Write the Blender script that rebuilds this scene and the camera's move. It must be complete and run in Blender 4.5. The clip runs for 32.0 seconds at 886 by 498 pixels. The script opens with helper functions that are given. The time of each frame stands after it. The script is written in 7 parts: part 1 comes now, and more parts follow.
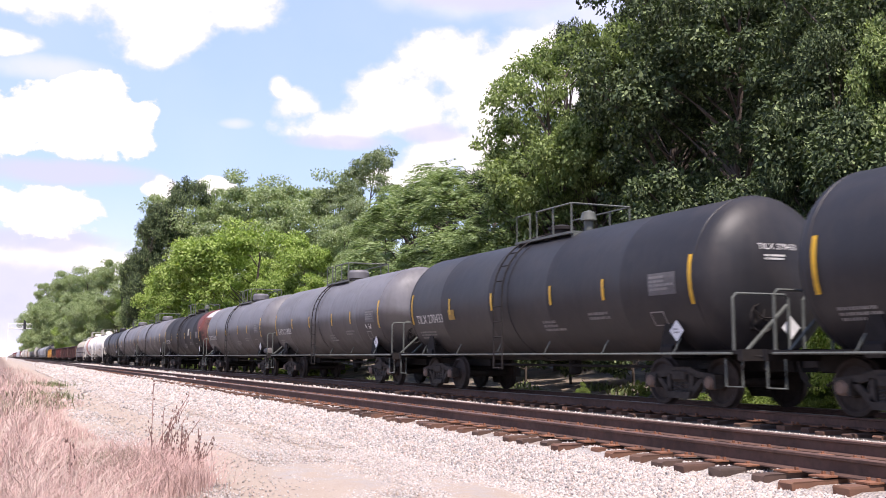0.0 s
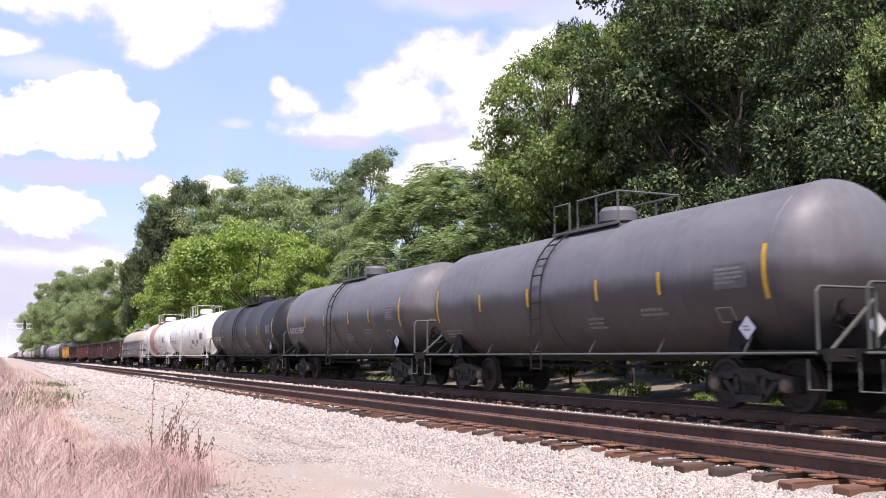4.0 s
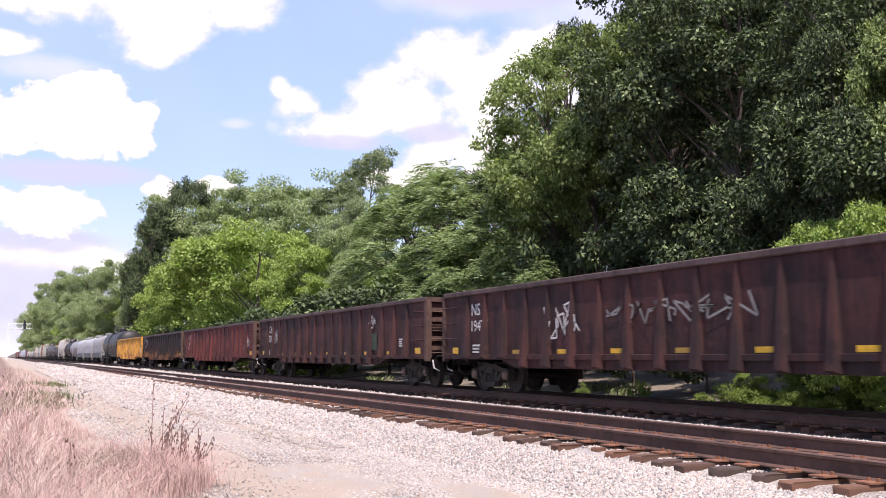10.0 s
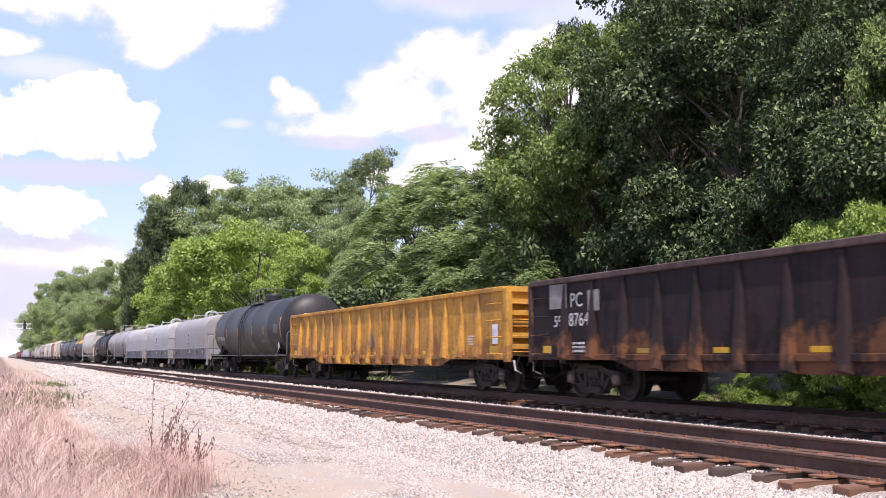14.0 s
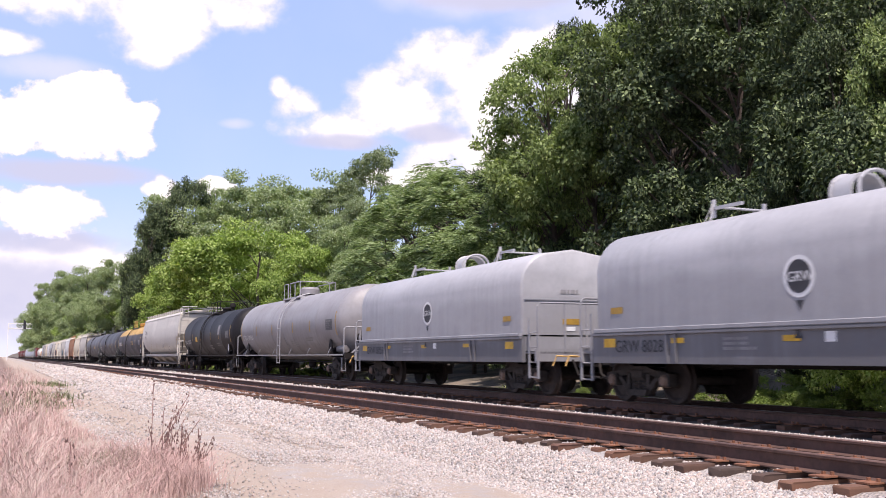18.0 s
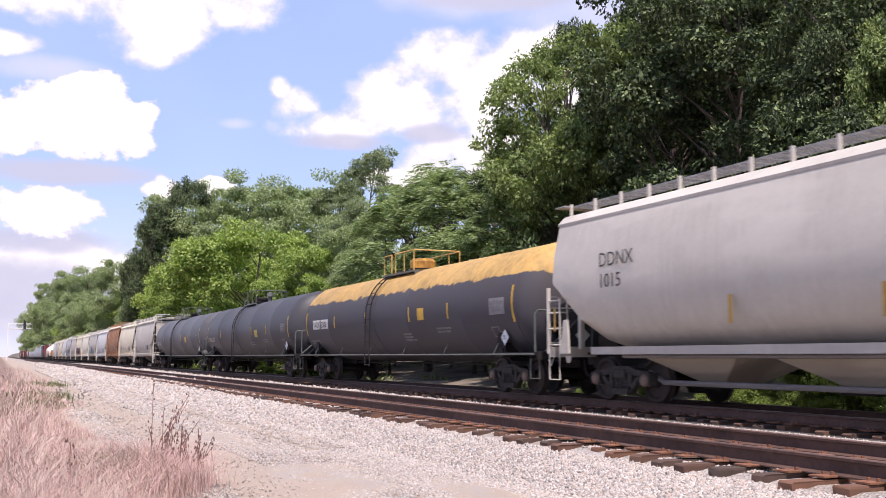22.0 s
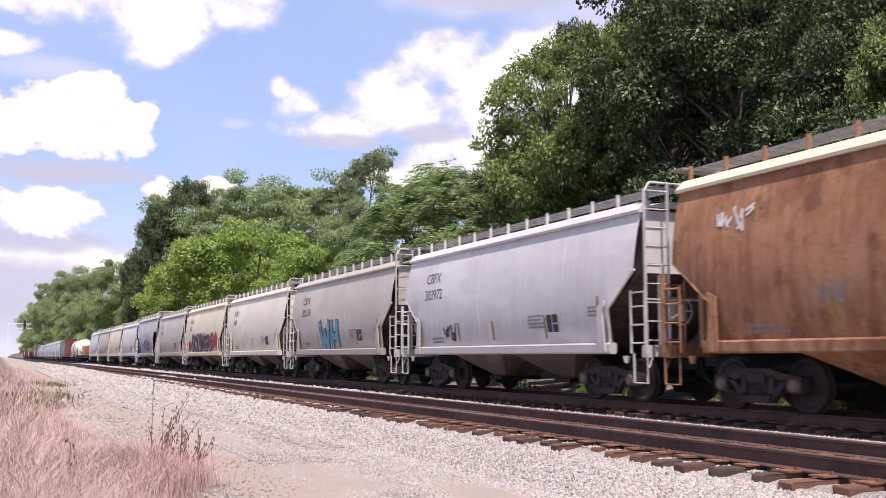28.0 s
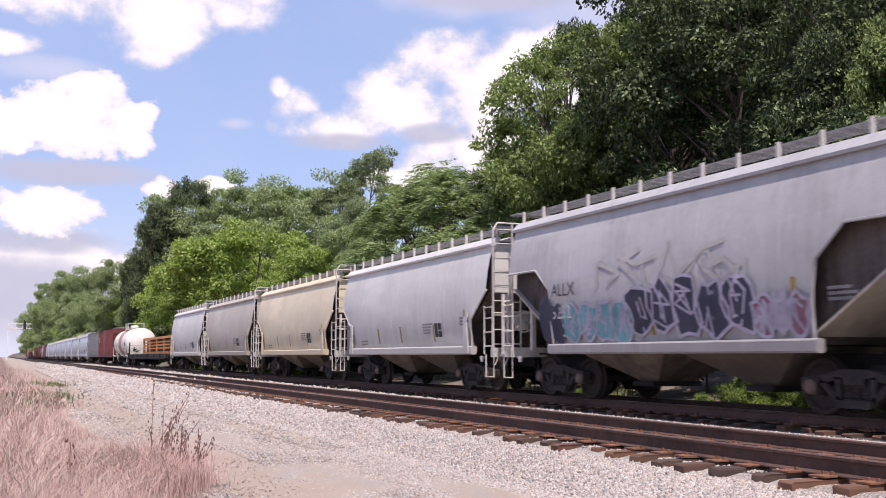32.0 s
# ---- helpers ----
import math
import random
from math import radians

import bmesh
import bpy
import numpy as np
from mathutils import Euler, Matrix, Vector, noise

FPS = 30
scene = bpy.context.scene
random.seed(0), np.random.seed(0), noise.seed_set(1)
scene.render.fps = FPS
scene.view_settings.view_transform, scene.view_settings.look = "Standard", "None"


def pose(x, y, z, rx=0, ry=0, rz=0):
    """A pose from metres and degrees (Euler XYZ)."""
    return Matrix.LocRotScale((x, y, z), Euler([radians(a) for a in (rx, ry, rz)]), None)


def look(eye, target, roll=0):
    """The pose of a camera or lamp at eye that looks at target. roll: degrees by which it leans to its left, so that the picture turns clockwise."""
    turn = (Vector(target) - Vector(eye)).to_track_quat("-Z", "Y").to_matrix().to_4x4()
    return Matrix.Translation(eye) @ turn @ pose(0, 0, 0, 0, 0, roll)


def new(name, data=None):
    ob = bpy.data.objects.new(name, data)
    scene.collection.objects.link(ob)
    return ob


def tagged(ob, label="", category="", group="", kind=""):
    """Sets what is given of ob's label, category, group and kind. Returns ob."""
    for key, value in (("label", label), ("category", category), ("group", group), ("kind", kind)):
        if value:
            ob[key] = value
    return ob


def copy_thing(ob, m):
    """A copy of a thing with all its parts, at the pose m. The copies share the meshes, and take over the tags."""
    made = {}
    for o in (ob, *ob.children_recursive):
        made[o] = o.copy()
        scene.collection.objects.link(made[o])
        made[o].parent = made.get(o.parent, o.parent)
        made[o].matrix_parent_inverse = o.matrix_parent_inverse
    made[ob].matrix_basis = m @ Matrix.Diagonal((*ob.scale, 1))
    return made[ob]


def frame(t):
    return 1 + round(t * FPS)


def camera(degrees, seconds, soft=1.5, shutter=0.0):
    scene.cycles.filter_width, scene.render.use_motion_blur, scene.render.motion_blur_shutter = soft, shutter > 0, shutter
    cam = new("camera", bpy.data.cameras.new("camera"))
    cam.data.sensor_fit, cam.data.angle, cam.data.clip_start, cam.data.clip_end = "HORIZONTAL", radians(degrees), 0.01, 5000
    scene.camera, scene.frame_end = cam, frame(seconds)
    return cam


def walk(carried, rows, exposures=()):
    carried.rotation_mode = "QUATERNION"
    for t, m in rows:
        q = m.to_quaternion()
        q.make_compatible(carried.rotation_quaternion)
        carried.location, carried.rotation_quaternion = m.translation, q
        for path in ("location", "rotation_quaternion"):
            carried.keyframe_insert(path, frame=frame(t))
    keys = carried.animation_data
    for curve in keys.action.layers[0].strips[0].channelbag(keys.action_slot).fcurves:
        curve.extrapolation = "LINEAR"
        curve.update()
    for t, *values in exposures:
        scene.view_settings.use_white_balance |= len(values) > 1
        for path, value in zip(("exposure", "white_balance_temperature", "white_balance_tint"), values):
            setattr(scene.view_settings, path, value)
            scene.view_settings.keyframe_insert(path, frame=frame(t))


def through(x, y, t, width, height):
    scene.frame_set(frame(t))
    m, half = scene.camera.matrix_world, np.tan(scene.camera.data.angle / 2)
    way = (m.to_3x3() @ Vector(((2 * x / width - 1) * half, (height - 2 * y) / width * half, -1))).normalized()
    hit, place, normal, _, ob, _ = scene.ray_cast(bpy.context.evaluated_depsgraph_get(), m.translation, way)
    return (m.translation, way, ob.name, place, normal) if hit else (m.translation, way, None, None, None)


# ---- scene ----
# The camera stands on a tripod beside a double-track main line. x runs along the
# track (the train goes towards +x), y across it, z = 0 is the top of the rails.
FOCAL = 1740.0
SPEED, GAIN = 16.85, 0.047  # the train gathers speed slowly: metres a second, and a second again
EYE = Vector((0.0, 0.0, 0.938))
cam = camera(2 * math.degrees(math.atan(784 / FOCAL)), 32.0, 0.9, 0.15)
AIM = look(EYE, EYE + Vector((-0.9074, 0.4059, 0.1086)))
# the camera's automatic exposure dips while the white cars pass
STOPS = [(0, 0.52), (2, 0.45), (5.5, 0.36), (7, -0.08), (8, -0.03), (9, 0.24), (10, 0.46), (14, 0.50), (17, 0.35), (22, 0.27), (25, 0.38), (28, 0.20), (30, 0.07), (32, 0.07)]
walk(cam, [(0, AIM), (32, AIM)], [(t, e, 6650, 21) for t, e in STOPS])

# ---- light ----
SUN_WAY = Vector((0.46, -0.14, 1.0)).normalized()
sun = new("sun", bpy.data.lights.new("sun", "SUN"))
sun.data.energy, sun.data.angle, sun.data.color = 5.0, radians(0.6), (1.0, 0.95, 0.88)
sun.matrix_world = look((0, 0, 60), Vector((0, 0, 60)) - SUN_WAY)


class Nodes:
    """Short ways to write node trees."""

    def __init__(self, tree):
        self.t = tree
        tree.nodes.clear()

    def add(self, kind, **inputs):
        n = self.t.nodes.new(kind)
        for key, value in inputs.items():
            self.put(n.inputs[int(key[1:]) if key[0] == "i" and key[1:].isdigit() else key.replace("_", " ")], value)
        return n

    def put(self, socket, value):
        if isinstance(value, bpy.types.NodeSocket):
            self.t.links.new(value, socket)
        else:
            socket.default_value = value

    def math(self, op, a, b=0.0, c=0.0, clamp=False):
        n = self.add("ShaderNodeMath", i0=a, i1=b, i2=c)
        n.operation, n.use_clamp = op, clamp
        return n.outputs[0]

    def mix(self, fac, a, b, blend="MIX"):
        n = self.t.nodes.new("ShaderNodeMix")
        n.data_type, n.blend_type, n.clamp_factor = "RGBA", blend, True
        for i, v in ((0, fac), (6, a), (7, b)):
            self.put(n.inputs[i], v)
        return n.outputs[2]

    def noise(self, vector, scale, detail=4.0, rough=0.55):
        n = self.add("ShaderNodeTexNoise", Vector=vector, Scale=scale, Detail=detail, Roughness=rough)
        return n.outputs[0]

    def ramp(self, fac, lo, hi, a=0.0, b=1.0):
        n = self.add("ShaderNodeMapRange", i0=fac, i1=lo, i2=hi, i3=a, i4=b)
        n.interpolation_type = "SMOOTHSTEP"
        return n.outputs[0]

    def scaled(self, vector, xyz):
        n = self.add("ShaderNodeMapping", Vector=vector)
        n.inputs["Scale"].default_value = xyz
        return n.outputs[0]


def rgb(r, g, b):
    return (r, g, b, 1.0)


# ---- sky: blue with fair-weather cumulus, hazy and white towards the horizon ----
world = bpy.data.worlds.new("world")
scene.world = world
world.use_nodes = True
N = Nodes(world.node_tree)
sky = N.add("ShaderNodeTexSky")
sky.sky_type, sky.sun_disc = "NISHITA", False
sky.sun_elevation = math.asin(SUN_WAY.z)
sky.sun_rotation = math.atan2(SUN_WAY.x, SUN_WAY.y)
sky.air_density, sky.dust_density, sky.ozone_density = 1.0, 1.2, 1.0
way = N.add("ShaderNodeTexCoord").outputs["Generated"]
split = N.add("ShaderNodeSeparateXYZ", Vector=way)
azim = N.math("ARCTAN2", split.outputs[1], N.math("MULTIPLY", split.outputs[0], -1.0))
elev = N.math("ARCSINE", split.outputs[2])
# each cloud: azimuth from -x towards +y and elevation, half width, height above and depth below that place, in degrees
CRISP = [(2.9, 12.3, 4.3, 3.0, 1.7), (6.0, 12.9, 1.7, 1.3, 1.9), (0.2, 12.4, 2.6, 1.8, 1.8), (1.6, 7.9, 3.3, 1.4, 1.5), (7.9, 9.3, 1.2, 0.9, 0.9), (3.4, 14.6, 1.6, 1.0, 1.0), (10.9, 9.6, 1.2, 0.6, 0.5),
         (-12.0, 12.0, 8.0, 3.4, 2.0)]
SOFT = [(5.0, 20.0, 9.0, 3.0, 1.9), (7.2, 17.8, 2.6, 2.0, 1.6), (0.0, 19.6, 4.5, 3.0, 1.3), (-0.6, 16.6, 1.7, 0.6, 0.6), (22.4, 14.4, 4.4, 2.4, 2.0), (25.5, 15.5, 5.0, 2.8, 3.0), (17.4, 13.0, 2.6, 1.3, 0.9),
        (15.6, 14.6, 1.5, 0.9, 1.1), (14.6, 15.3, 0.6, 0.7, 0.9), (29.0, 17.5, 6.5, 1.7, 2.4), (27.0, 11.5, 5.5, 2.4, 3.0), (21.0, 10.3, 2.4, 0.6, 0.5), (1.5, 4.6, 7.0, 1.6, 4.0), (35.0, 15.0, 6.0, 4.0, 5.0)]
THIN = [(26.5, 20.6, 6.0, 2.0, 1.2), (12.0, 13.2, 1.0, 0.35, 0.3), (32.0, 19.6, 5.0, 2.0, 1.4), (1.5, 15.4, 4.0, 0.8, 0.7)]
BASES = [(2.2, 9.95, 5.6, 0.75, 0.75), (1.5, 6.3, 5.0, 0.6, 0.9), (1.0, 3.4, 6.5, 2.0, 2.6), (27.0, 20.6, 5.0, 1.6, 0.8), (18.0, 12.4, 3.0, 0.5, 0.5), (23.6, 12.9, 2.0, 0.7, 0.6)]


def lumps(clouds):
    """The greatest of rounded lumps, 1 in the heart of a cloud and 0 at its rim."""
    best = None
    for a, e, ra, up, down in clouds:
        da = N.math("DIVIDE", N.math("SUBTRACT", azim, radians(a)), radians(ra))
        rise = N.math("SUBTRACT", elev, radians(e))
        de = N.math("ADD", N.math("DIVIDE", N.math("MAXIMUM", rise, 0.0), radians(up)), N.math("DIVIDE", N.math("MINIMUM", rise, 0.0), radians(down)))
        one = N.math("SUBTRACT", 1.0, N.math("ADD", N.math("MULTIPLY", da, da), N.math("MULTIPLY", de, de)))
        best = one if best is None else N.math("MAXIMUM", best, one)
    return N.math("MAXIMUM", best, -1.5)


def ruffled(clouds, small, much, big=0.0):
    """The lumps with woolly rims."""
    wool = N.math("MULTIPLY", N.math("SUBTRACT", N.noise(N.scaled(way, (1, 1, 1.3)), small, 7.0, 0.55), 0.5), much)
    wool = N.math("ADD", wool, N.math("MULTIPLY", N.math("SUBTRACT", N.noise(N.scaled(way, (1, 1, 1.6)), small * 0.4, 3.0), 0.5), big))
    return N.math("ADD", lumps(clouds), wool)


crisp, soft = ruffled(CRISP, 30.0, 2.9, 0.8), ruffled(SOFT, 20.0, 4.6, 2.6)
# the rest of the sky has scattered cloud of the same kind
rest = N.ramp(N.math("MULTIPLY", N.math("SUBTRACT", N.noise(way, 4.0, 7.0), 0.58), 6.0), -0.1, 0.55)
outside = N.ramp(N.math("ABSOLUTE", N.math("SUBTRACT", azim, radians(16))), radians(26), radians(36))
beyond = N.math("MAXIMUM", outside, N.ramp(elev, radians(22), radians(28)))
cover = N.math("MAXIMUM", N.ramp(crisp, -0.10, 0.22), N.ramp(soft, -0.55, 0.75))
cover = N.math("MAXIMUM", cover, N.ramp(ruffled(THIN, 14.0, 2.4), -0.6, 1.3, 0.0, 0.65))
cover = N.math("ADD", N.math("MULTIPLY", cover, N.math("SUBTRACT", 1.0, beyond)), N.math("MULTIPLY", rest, beyond))
thick = N.math("MAXIMUM", N.ramp(crisp, -0.05, 0.5), N.ramp(soft, -0.1, 1.1))
veil = N.math("MULTIPLY", N.noise(way, 6.0, 5.0), 0.26)
low = N.ramp(elev, radians(11), radians(-1), 0.0, 0.85)
skyblue = N.mix(1.0, sky.outputs[0], rgb(0.15, 0.15, 0.15), "MULTIPLY")
skyblue = N.mix(0.55, skyblue, rgb(0.36, 0.55, 0.98))
skyblue = N.mix(N.ramp(elev, radians(24), radians(55)), skyblue, N.mix(1.0, skyblue, rgb(0.45, 0.50, 0.58), "MULTIPLY"))
skyblue = N.mix(N.math("ADD", low, N.math("MULTIPLY", veil, N.ramp(elev, radians(24), radians(50), 1.0, 0.25)), clamp=True), skyblue, rgb(0.72, 0.77, 0.92))
cloud = N.mix(thick, rgb(0.70, 0.72, 0.86), rgb(1.0, 0.98, 0.98))
grey = N.math("MULTIPLY", N.ramp(ruffled(BASES, 16.0, 2.0), -0.5, 0.9, 0.0, 0.9), N.math("SUBTRACT", 1.0, N.ramp(crisp, -0.05, 0.35)))
dome = N.mix(grey, N.mix(cover, skyblue, cloud), rgb(0.53, 0.56, 0.70))
N.put(N.add("ShaderNodeOutputWorld").inputs[0], N.add("ShaderNodeBackground", Color=dome, Strength=1.0).outputs[0])


# ---- materials ----
def material(name):
    m = bpy.data.materials.new(name)
    m.use_nodes = True
    return m, Nodes(m.node_tree)


def finish(n, color, rough, metal=0.0, bump=None, strength=0.3, distance=0.02, spec=0.5):
    b = n.add("ShaderNodeBsdfPrincipled", Base_Color=color, Roughness=rough, Metallic=metal)
    b.inputs["Specular IOR Level"].default_value = spec
    if bump is not None:
        k = n.add("ShaderNodeBump", Strength=strength, Distance=distance, Height=bump)
        n.put(b.inputs["Normal"], k.outputs[0])
    n.put(n.add("ShaderNodeOutputMaterial").inputs[0], b.outputs[0])
    return b


def paint(name, base, grime=(0.08, 0.06, 0.05), dirt=0.45, rough=0.5, rust=0.0, chalk=0.0, bands=0.35, belt=0.0, spec=0.5):
    """Freight-car paint: grime in clouds, streaks that run down the sides, fine speckle, rust blooms and chalking."""
    m, n = material(name)
    at = n.add("ShaderNodeTexCoord").outputs["Object"]
    big = n.noise(at, 0.45, 5.0)
    fine = n.noise(at, 9.0, 5.0, 0.65)
    streak = n.noise(n.scaled(at, (3.2, 3.2, 0.16)), 1.6, 5.0, 0.6)
    low = n.ramp(n.add("ShaderNodeSeparateXYZ", Vector=at).outputs[2], 2.1, 0.7, 0.0, bands)
    amount = n.math("MULTIPLY", n.ramp(n.math("ADD", n.math("ADD", n.math("MULTIPLY", big, 0.6), n.math("MULTIPLY", streak, 0.5)), low), 0.42, 0.95), dirt)
    col = n.mix(n.ramp(fine, 0.35, 0.75, 0.0, 0.22), rgb(*base), rgb(*[min(1, c * 0.72) for c in base]))
    col = n.mix(n.ramp(big, 0.35, 0.7, 0.0, chalk), col, rgb(*[0.35 + 0.5 * c for c in base]))
    col = n.mix(amount, col, rgb(*grime))
    smudge = n.noise(n.scaled(at, (1.0, 1.0, 0.8)), 1.4, 9.0, 0.7)
    col = n.mix(n.ramp(smudge, 0.50, 0.68, 0.0, 0.5 * dirt), col, rgb(*[0.45 * c + 0.55 * g for c, g in zip(base, grime)]))
    col = n.mix(n.ramp(n.noise(at, 3.1, 8.0, 0.72), 0.60, 0.70, 0.0, 0.22), col, rgb(*[min(0.8, 1.35 * c + 0.01) for c in base]))
    # long soft clouds of dust and wash along the sides
    drift = n.noise(n.scaled(at, (0.30, 1.0, 1.15)), 1.0, 4.0, 0.5)
    col = n.mix(n.ramp(drift, 0.50, 0.66, 0.0, 0.6 * dirt), col, rgb(*[0.5 * c + 0.5 * g for c, g in zip(base, grime)]))
    col = n.mix(n.ramp(drift, 0.46, 0.34, 0.0, 0.5), col, rgb(*[min(0.86, 1.15 * c) for c in base]))
    # belt: grime, and shade below the sunlit top, both painted as one darkening
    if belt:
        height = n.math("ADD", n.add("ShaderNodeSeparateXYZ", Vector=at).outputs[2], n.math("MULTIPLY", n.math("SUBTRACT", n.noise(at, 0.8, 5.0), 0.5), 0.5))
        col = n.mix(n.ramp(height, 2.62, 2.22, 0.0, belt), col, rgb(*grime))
    if rust:
        bloom = n.ramp(n.math("ADD", n.noise(at, 1.3, 7.0, 0.7), n.math("MULTIPLY", streak, 0.35)), 0.98 - 0.42 * rust, 1.08 - 0.30 * rust)
        col = n.mix(bloom, col, n.mix(fine, rgb(0.16, 0.055, 0.025), rgb(0.30, 0.12, 0.05)))
    finish(n, col, n.ramp(amount, 0.0, 1.0, rough, min(0.95, rough + 0.3)), 0.0, n.math("ADD", n.noise(at, 2.5, 6.0, 0.6), n.math("MULTIPLY", n.noise(at, 0.7, 3.0), 2.5)), 0.20, 0.035, spec)
    return m


def plain(name, base, rough=0.6, metal=0.0, grain=14.0, amount=0.35, bump=0.15, spec=0.5):
    m, n = material(name)
    at = n.add("ShaderNodeTexCoord").outputs["Object"]
    a, b = n.noise(at, grain, 6.0, 0.65), n.noise(at, grain * 0.13, 4.0)
    shade = n.math("MULTIPLY", n.math("ADD", a, b), 0.5)
    col = n.mix(n.ramp(shade, 0.3, 0.7), rgb(*[c * (1 - amount) for c in base]), rgb(*[min(1, c * (1 + amount)) for c in base]))
    finish(n, col, rough, metal, a, bump, 0.01, spec)
    return m


def varied(name, shades, rough=0.8, grain=20.0, by_object=False, bump=0.3, distance=0.01):
    """Loose pieces: each takes a tint of its own between the given shades."""
    m, n = material(name)
    at = n.add("ShaderNodeTexCoord").outputs["Object"]
    pick = n.add("ShaderNodeObjectInfo").outputs["Random"] if by_object else n.add("ShaderNodeNewGeometry").outputs["Random Per Island"]
    ramp = n.add("ShaderNodeValToRGB", Fac=pick)
    while len(ramp.color_ramp.elements) < len(shades):
        ramp.color_ramp.elements.new(0.5)
    for i, (el, c) in enumerate(zip(ramp.color_ramp.elements, shades)):
        el.position, el.color = i / (len(shades) - 1), rgb(*c)
    g = n.noise(at, grain, 6.0, 0.7)
    finish(n, n.mix(n.ramp(g, 0.25, 0.75, 0.0, 0.55), ramp.outputs[0], n.mix(0.55, ramp.outputs[0], rgb(0.02, 0.015, 0.01))), rough, 0.0, g, bump, distance)
    return m


def leaves(name, shades, through=0.35):
    """Foliage: every leaf has its tint, is slightly glossy and lets some light through."""
    m, n = material(name)
    pick = n.add("ShaderNodeNewGeometry").outputs["Random Per Island"]
    ramp = n.add("ShaderNodeValToRGB", Fac=pick)
    while len(ramp.color_ramp.elements) < len(shades):
        ramp.color_ramp.elements.new(0.5)
    for i, (el, c) in enumerate(zip(ramp.color_ramp.elements, shades)):
        el.position, el.color = i / (len(shades) - 1), rgb(*c)
    at = n.add("ShaderNodeTexCoord").outputs["Object"]
    col = n.mix(n.ramp(n.noise(at, 0.5, 3.0), 0.35, 0.7, 0.0, 0.4), ramp.outputs[0], n.mix(1.0, ramp.outputs[0], rgb(0.55, 0.62, 0.5), "MULTIPLY"))
    b = n.add("ShaderNodeBsdfPrincipled", Base_Color=col, Roughness=0.6)
    b.inputs["Specular IOR Level"].default_value = 0.22
    tr = n.add("ShaderNodeBsdfTranslucent", Color=n.mix(1.0, col, rgb(1.0, 1.1, 0.55), "MULTIPLY"))
    n.put(n.add("ShaderNodeOutputMaterial").inputs[0], n.add("ShaderNodeMixShader", i0=through, i1=b.outputs[0], i2=tr.outputs[0]).outputs[0])
    return m


# ---- mesh building ----
class Mesh:
    """Vertices and faces gathered piece by piece."""

    def __init__(self):
        self.v, self.f = [], []

    def poly(self, pts, faces):
        k = len(self.v)
        self.v += [tuple(p) for p in pts]
        self.f += [tuple(i + k for i in q) for q in faces]
        return self

    def box(self, x0, x1, y0, y1, z0, z1, c=0.0):
        """A box, its long edges along x chamfered by c."""
        if not c:
            return self.poly([(x, y, z) for x in (x0, x1) for y in (y0, y1) for z in (z0, z1)],
                             [(0, 1, 3, 2), (4, 6, 7, 5), (0, 4, 5, 1), (2, 3, 7, 6), (0, 2, 6, 4), (1, 5, 7, 3)])
        ring = [(y0 + c, z0), (y1 - c, z0), (y1, z0 + c), (y1, z1 - c), (y1 - c, z1), (y0 + c, z1), (y0, z1 - c), (y0, z0 + c)]
        return self.prism(ring, x0, x1)

    def prism(self, ring, x0, x1):
        """A polygon of (y, z), counter-clockwise seen from +x, drawn out from x0 to x1."""
        n = len(ring)
        pts = [(x0, y, z) for y, z in ring] + [(x1, y, z) for y, z in ring]
        return self.poly(pts, [tuple(range(n - 1, -1, -1)), tuple(range(n, 2 * n))] + [(i, (i + 1) % n, (i + 1) % n + n, i + n) for i in range(n)])

    def plate(self, ring, y0, y1):
        """A polygon of (x, z), clockwise seen from +y, drawn out from y0 to y1."""
        n = len(ring)
        pts = [(x, y0, z) for x, z in ring] + [(x, y1, z) for x, z in ring]
        return self.poly(pts, [tuple(range(n)), tuple(range(2 * n - 1, n - 1, -1))] + [(i, i + n, (i + 1) % n + n, (i + 1) % n) for i in range(n)])

    def tube(self, pts, r, n=6):
        pts = [Vector(p) for p in pts]
        rings = []
        for i, p in enumerate(pts):
            d = ((pts[min(i + 1, len(pts) - 1)] - pts[max(i - 1, 0)])).normalized()
            a = d.cross(Vector((0, 0, 1)) if abs(d.z) < 0.9 else Vector((1, 0, 0))).normalized()
            b = d.cross(a)
            rings.append([p + r * (math.cos(q) * a + math.sin(q) * b) for q in [2 * math.pi * j / n for j in range(n)]])
        faces = [(i * n + j, i * n + (j + 1) % n, (i + 1) * n + (j + 1) % n, (i + 1) * n + j) for i in range(len(pts) - 1) for j in range(n)]
        return self.poly([q for ring in rings for q in ring], faces + [tuple(range(n - 1, -1, -1)), tuple(range(len(pts) * n - n, len(pts) * n))])

    def turned(self, profile, n, axis="x", at=(0, 0, 0)):
        """A profile of (place along the axis, radius) turned round the axis."""
        pts, faces = [], []
        for a, r in profile:
            for j in range(n):
                q = 2 * math.pi * j / n
                c, s = r * math.cos(q), r * math.sin(q)
                p = {"x": (a, c, s), "y": (s, a, c), "z": (c, s, a)}[axis]
                pts.append((p[0] + at[0], p[1] + at[1], p[2] + at[2]))
        m = len(profile)
        for i in range(m - 1):
            for j in range(n):
                faces.append((i * n + j, i * n + (j + 1) % n, (i + 1) * n + (j + 1) % n, (i + 1) * n + j))
        faces += [tuple(range(n - 1, -1, -1)), tuple(range((m - 1) * n, m * n))]
        return self.poly(pts, faces)

    def mirrored(self):
        """The same again on the other side of the plane y = 0."""
        k = len(self.v)
        self.f += [tuple(i + k for i in reversed(q)) for q in self.f]
        self.v += [(x, -y, z) for x, y, z in self.v]
        return self

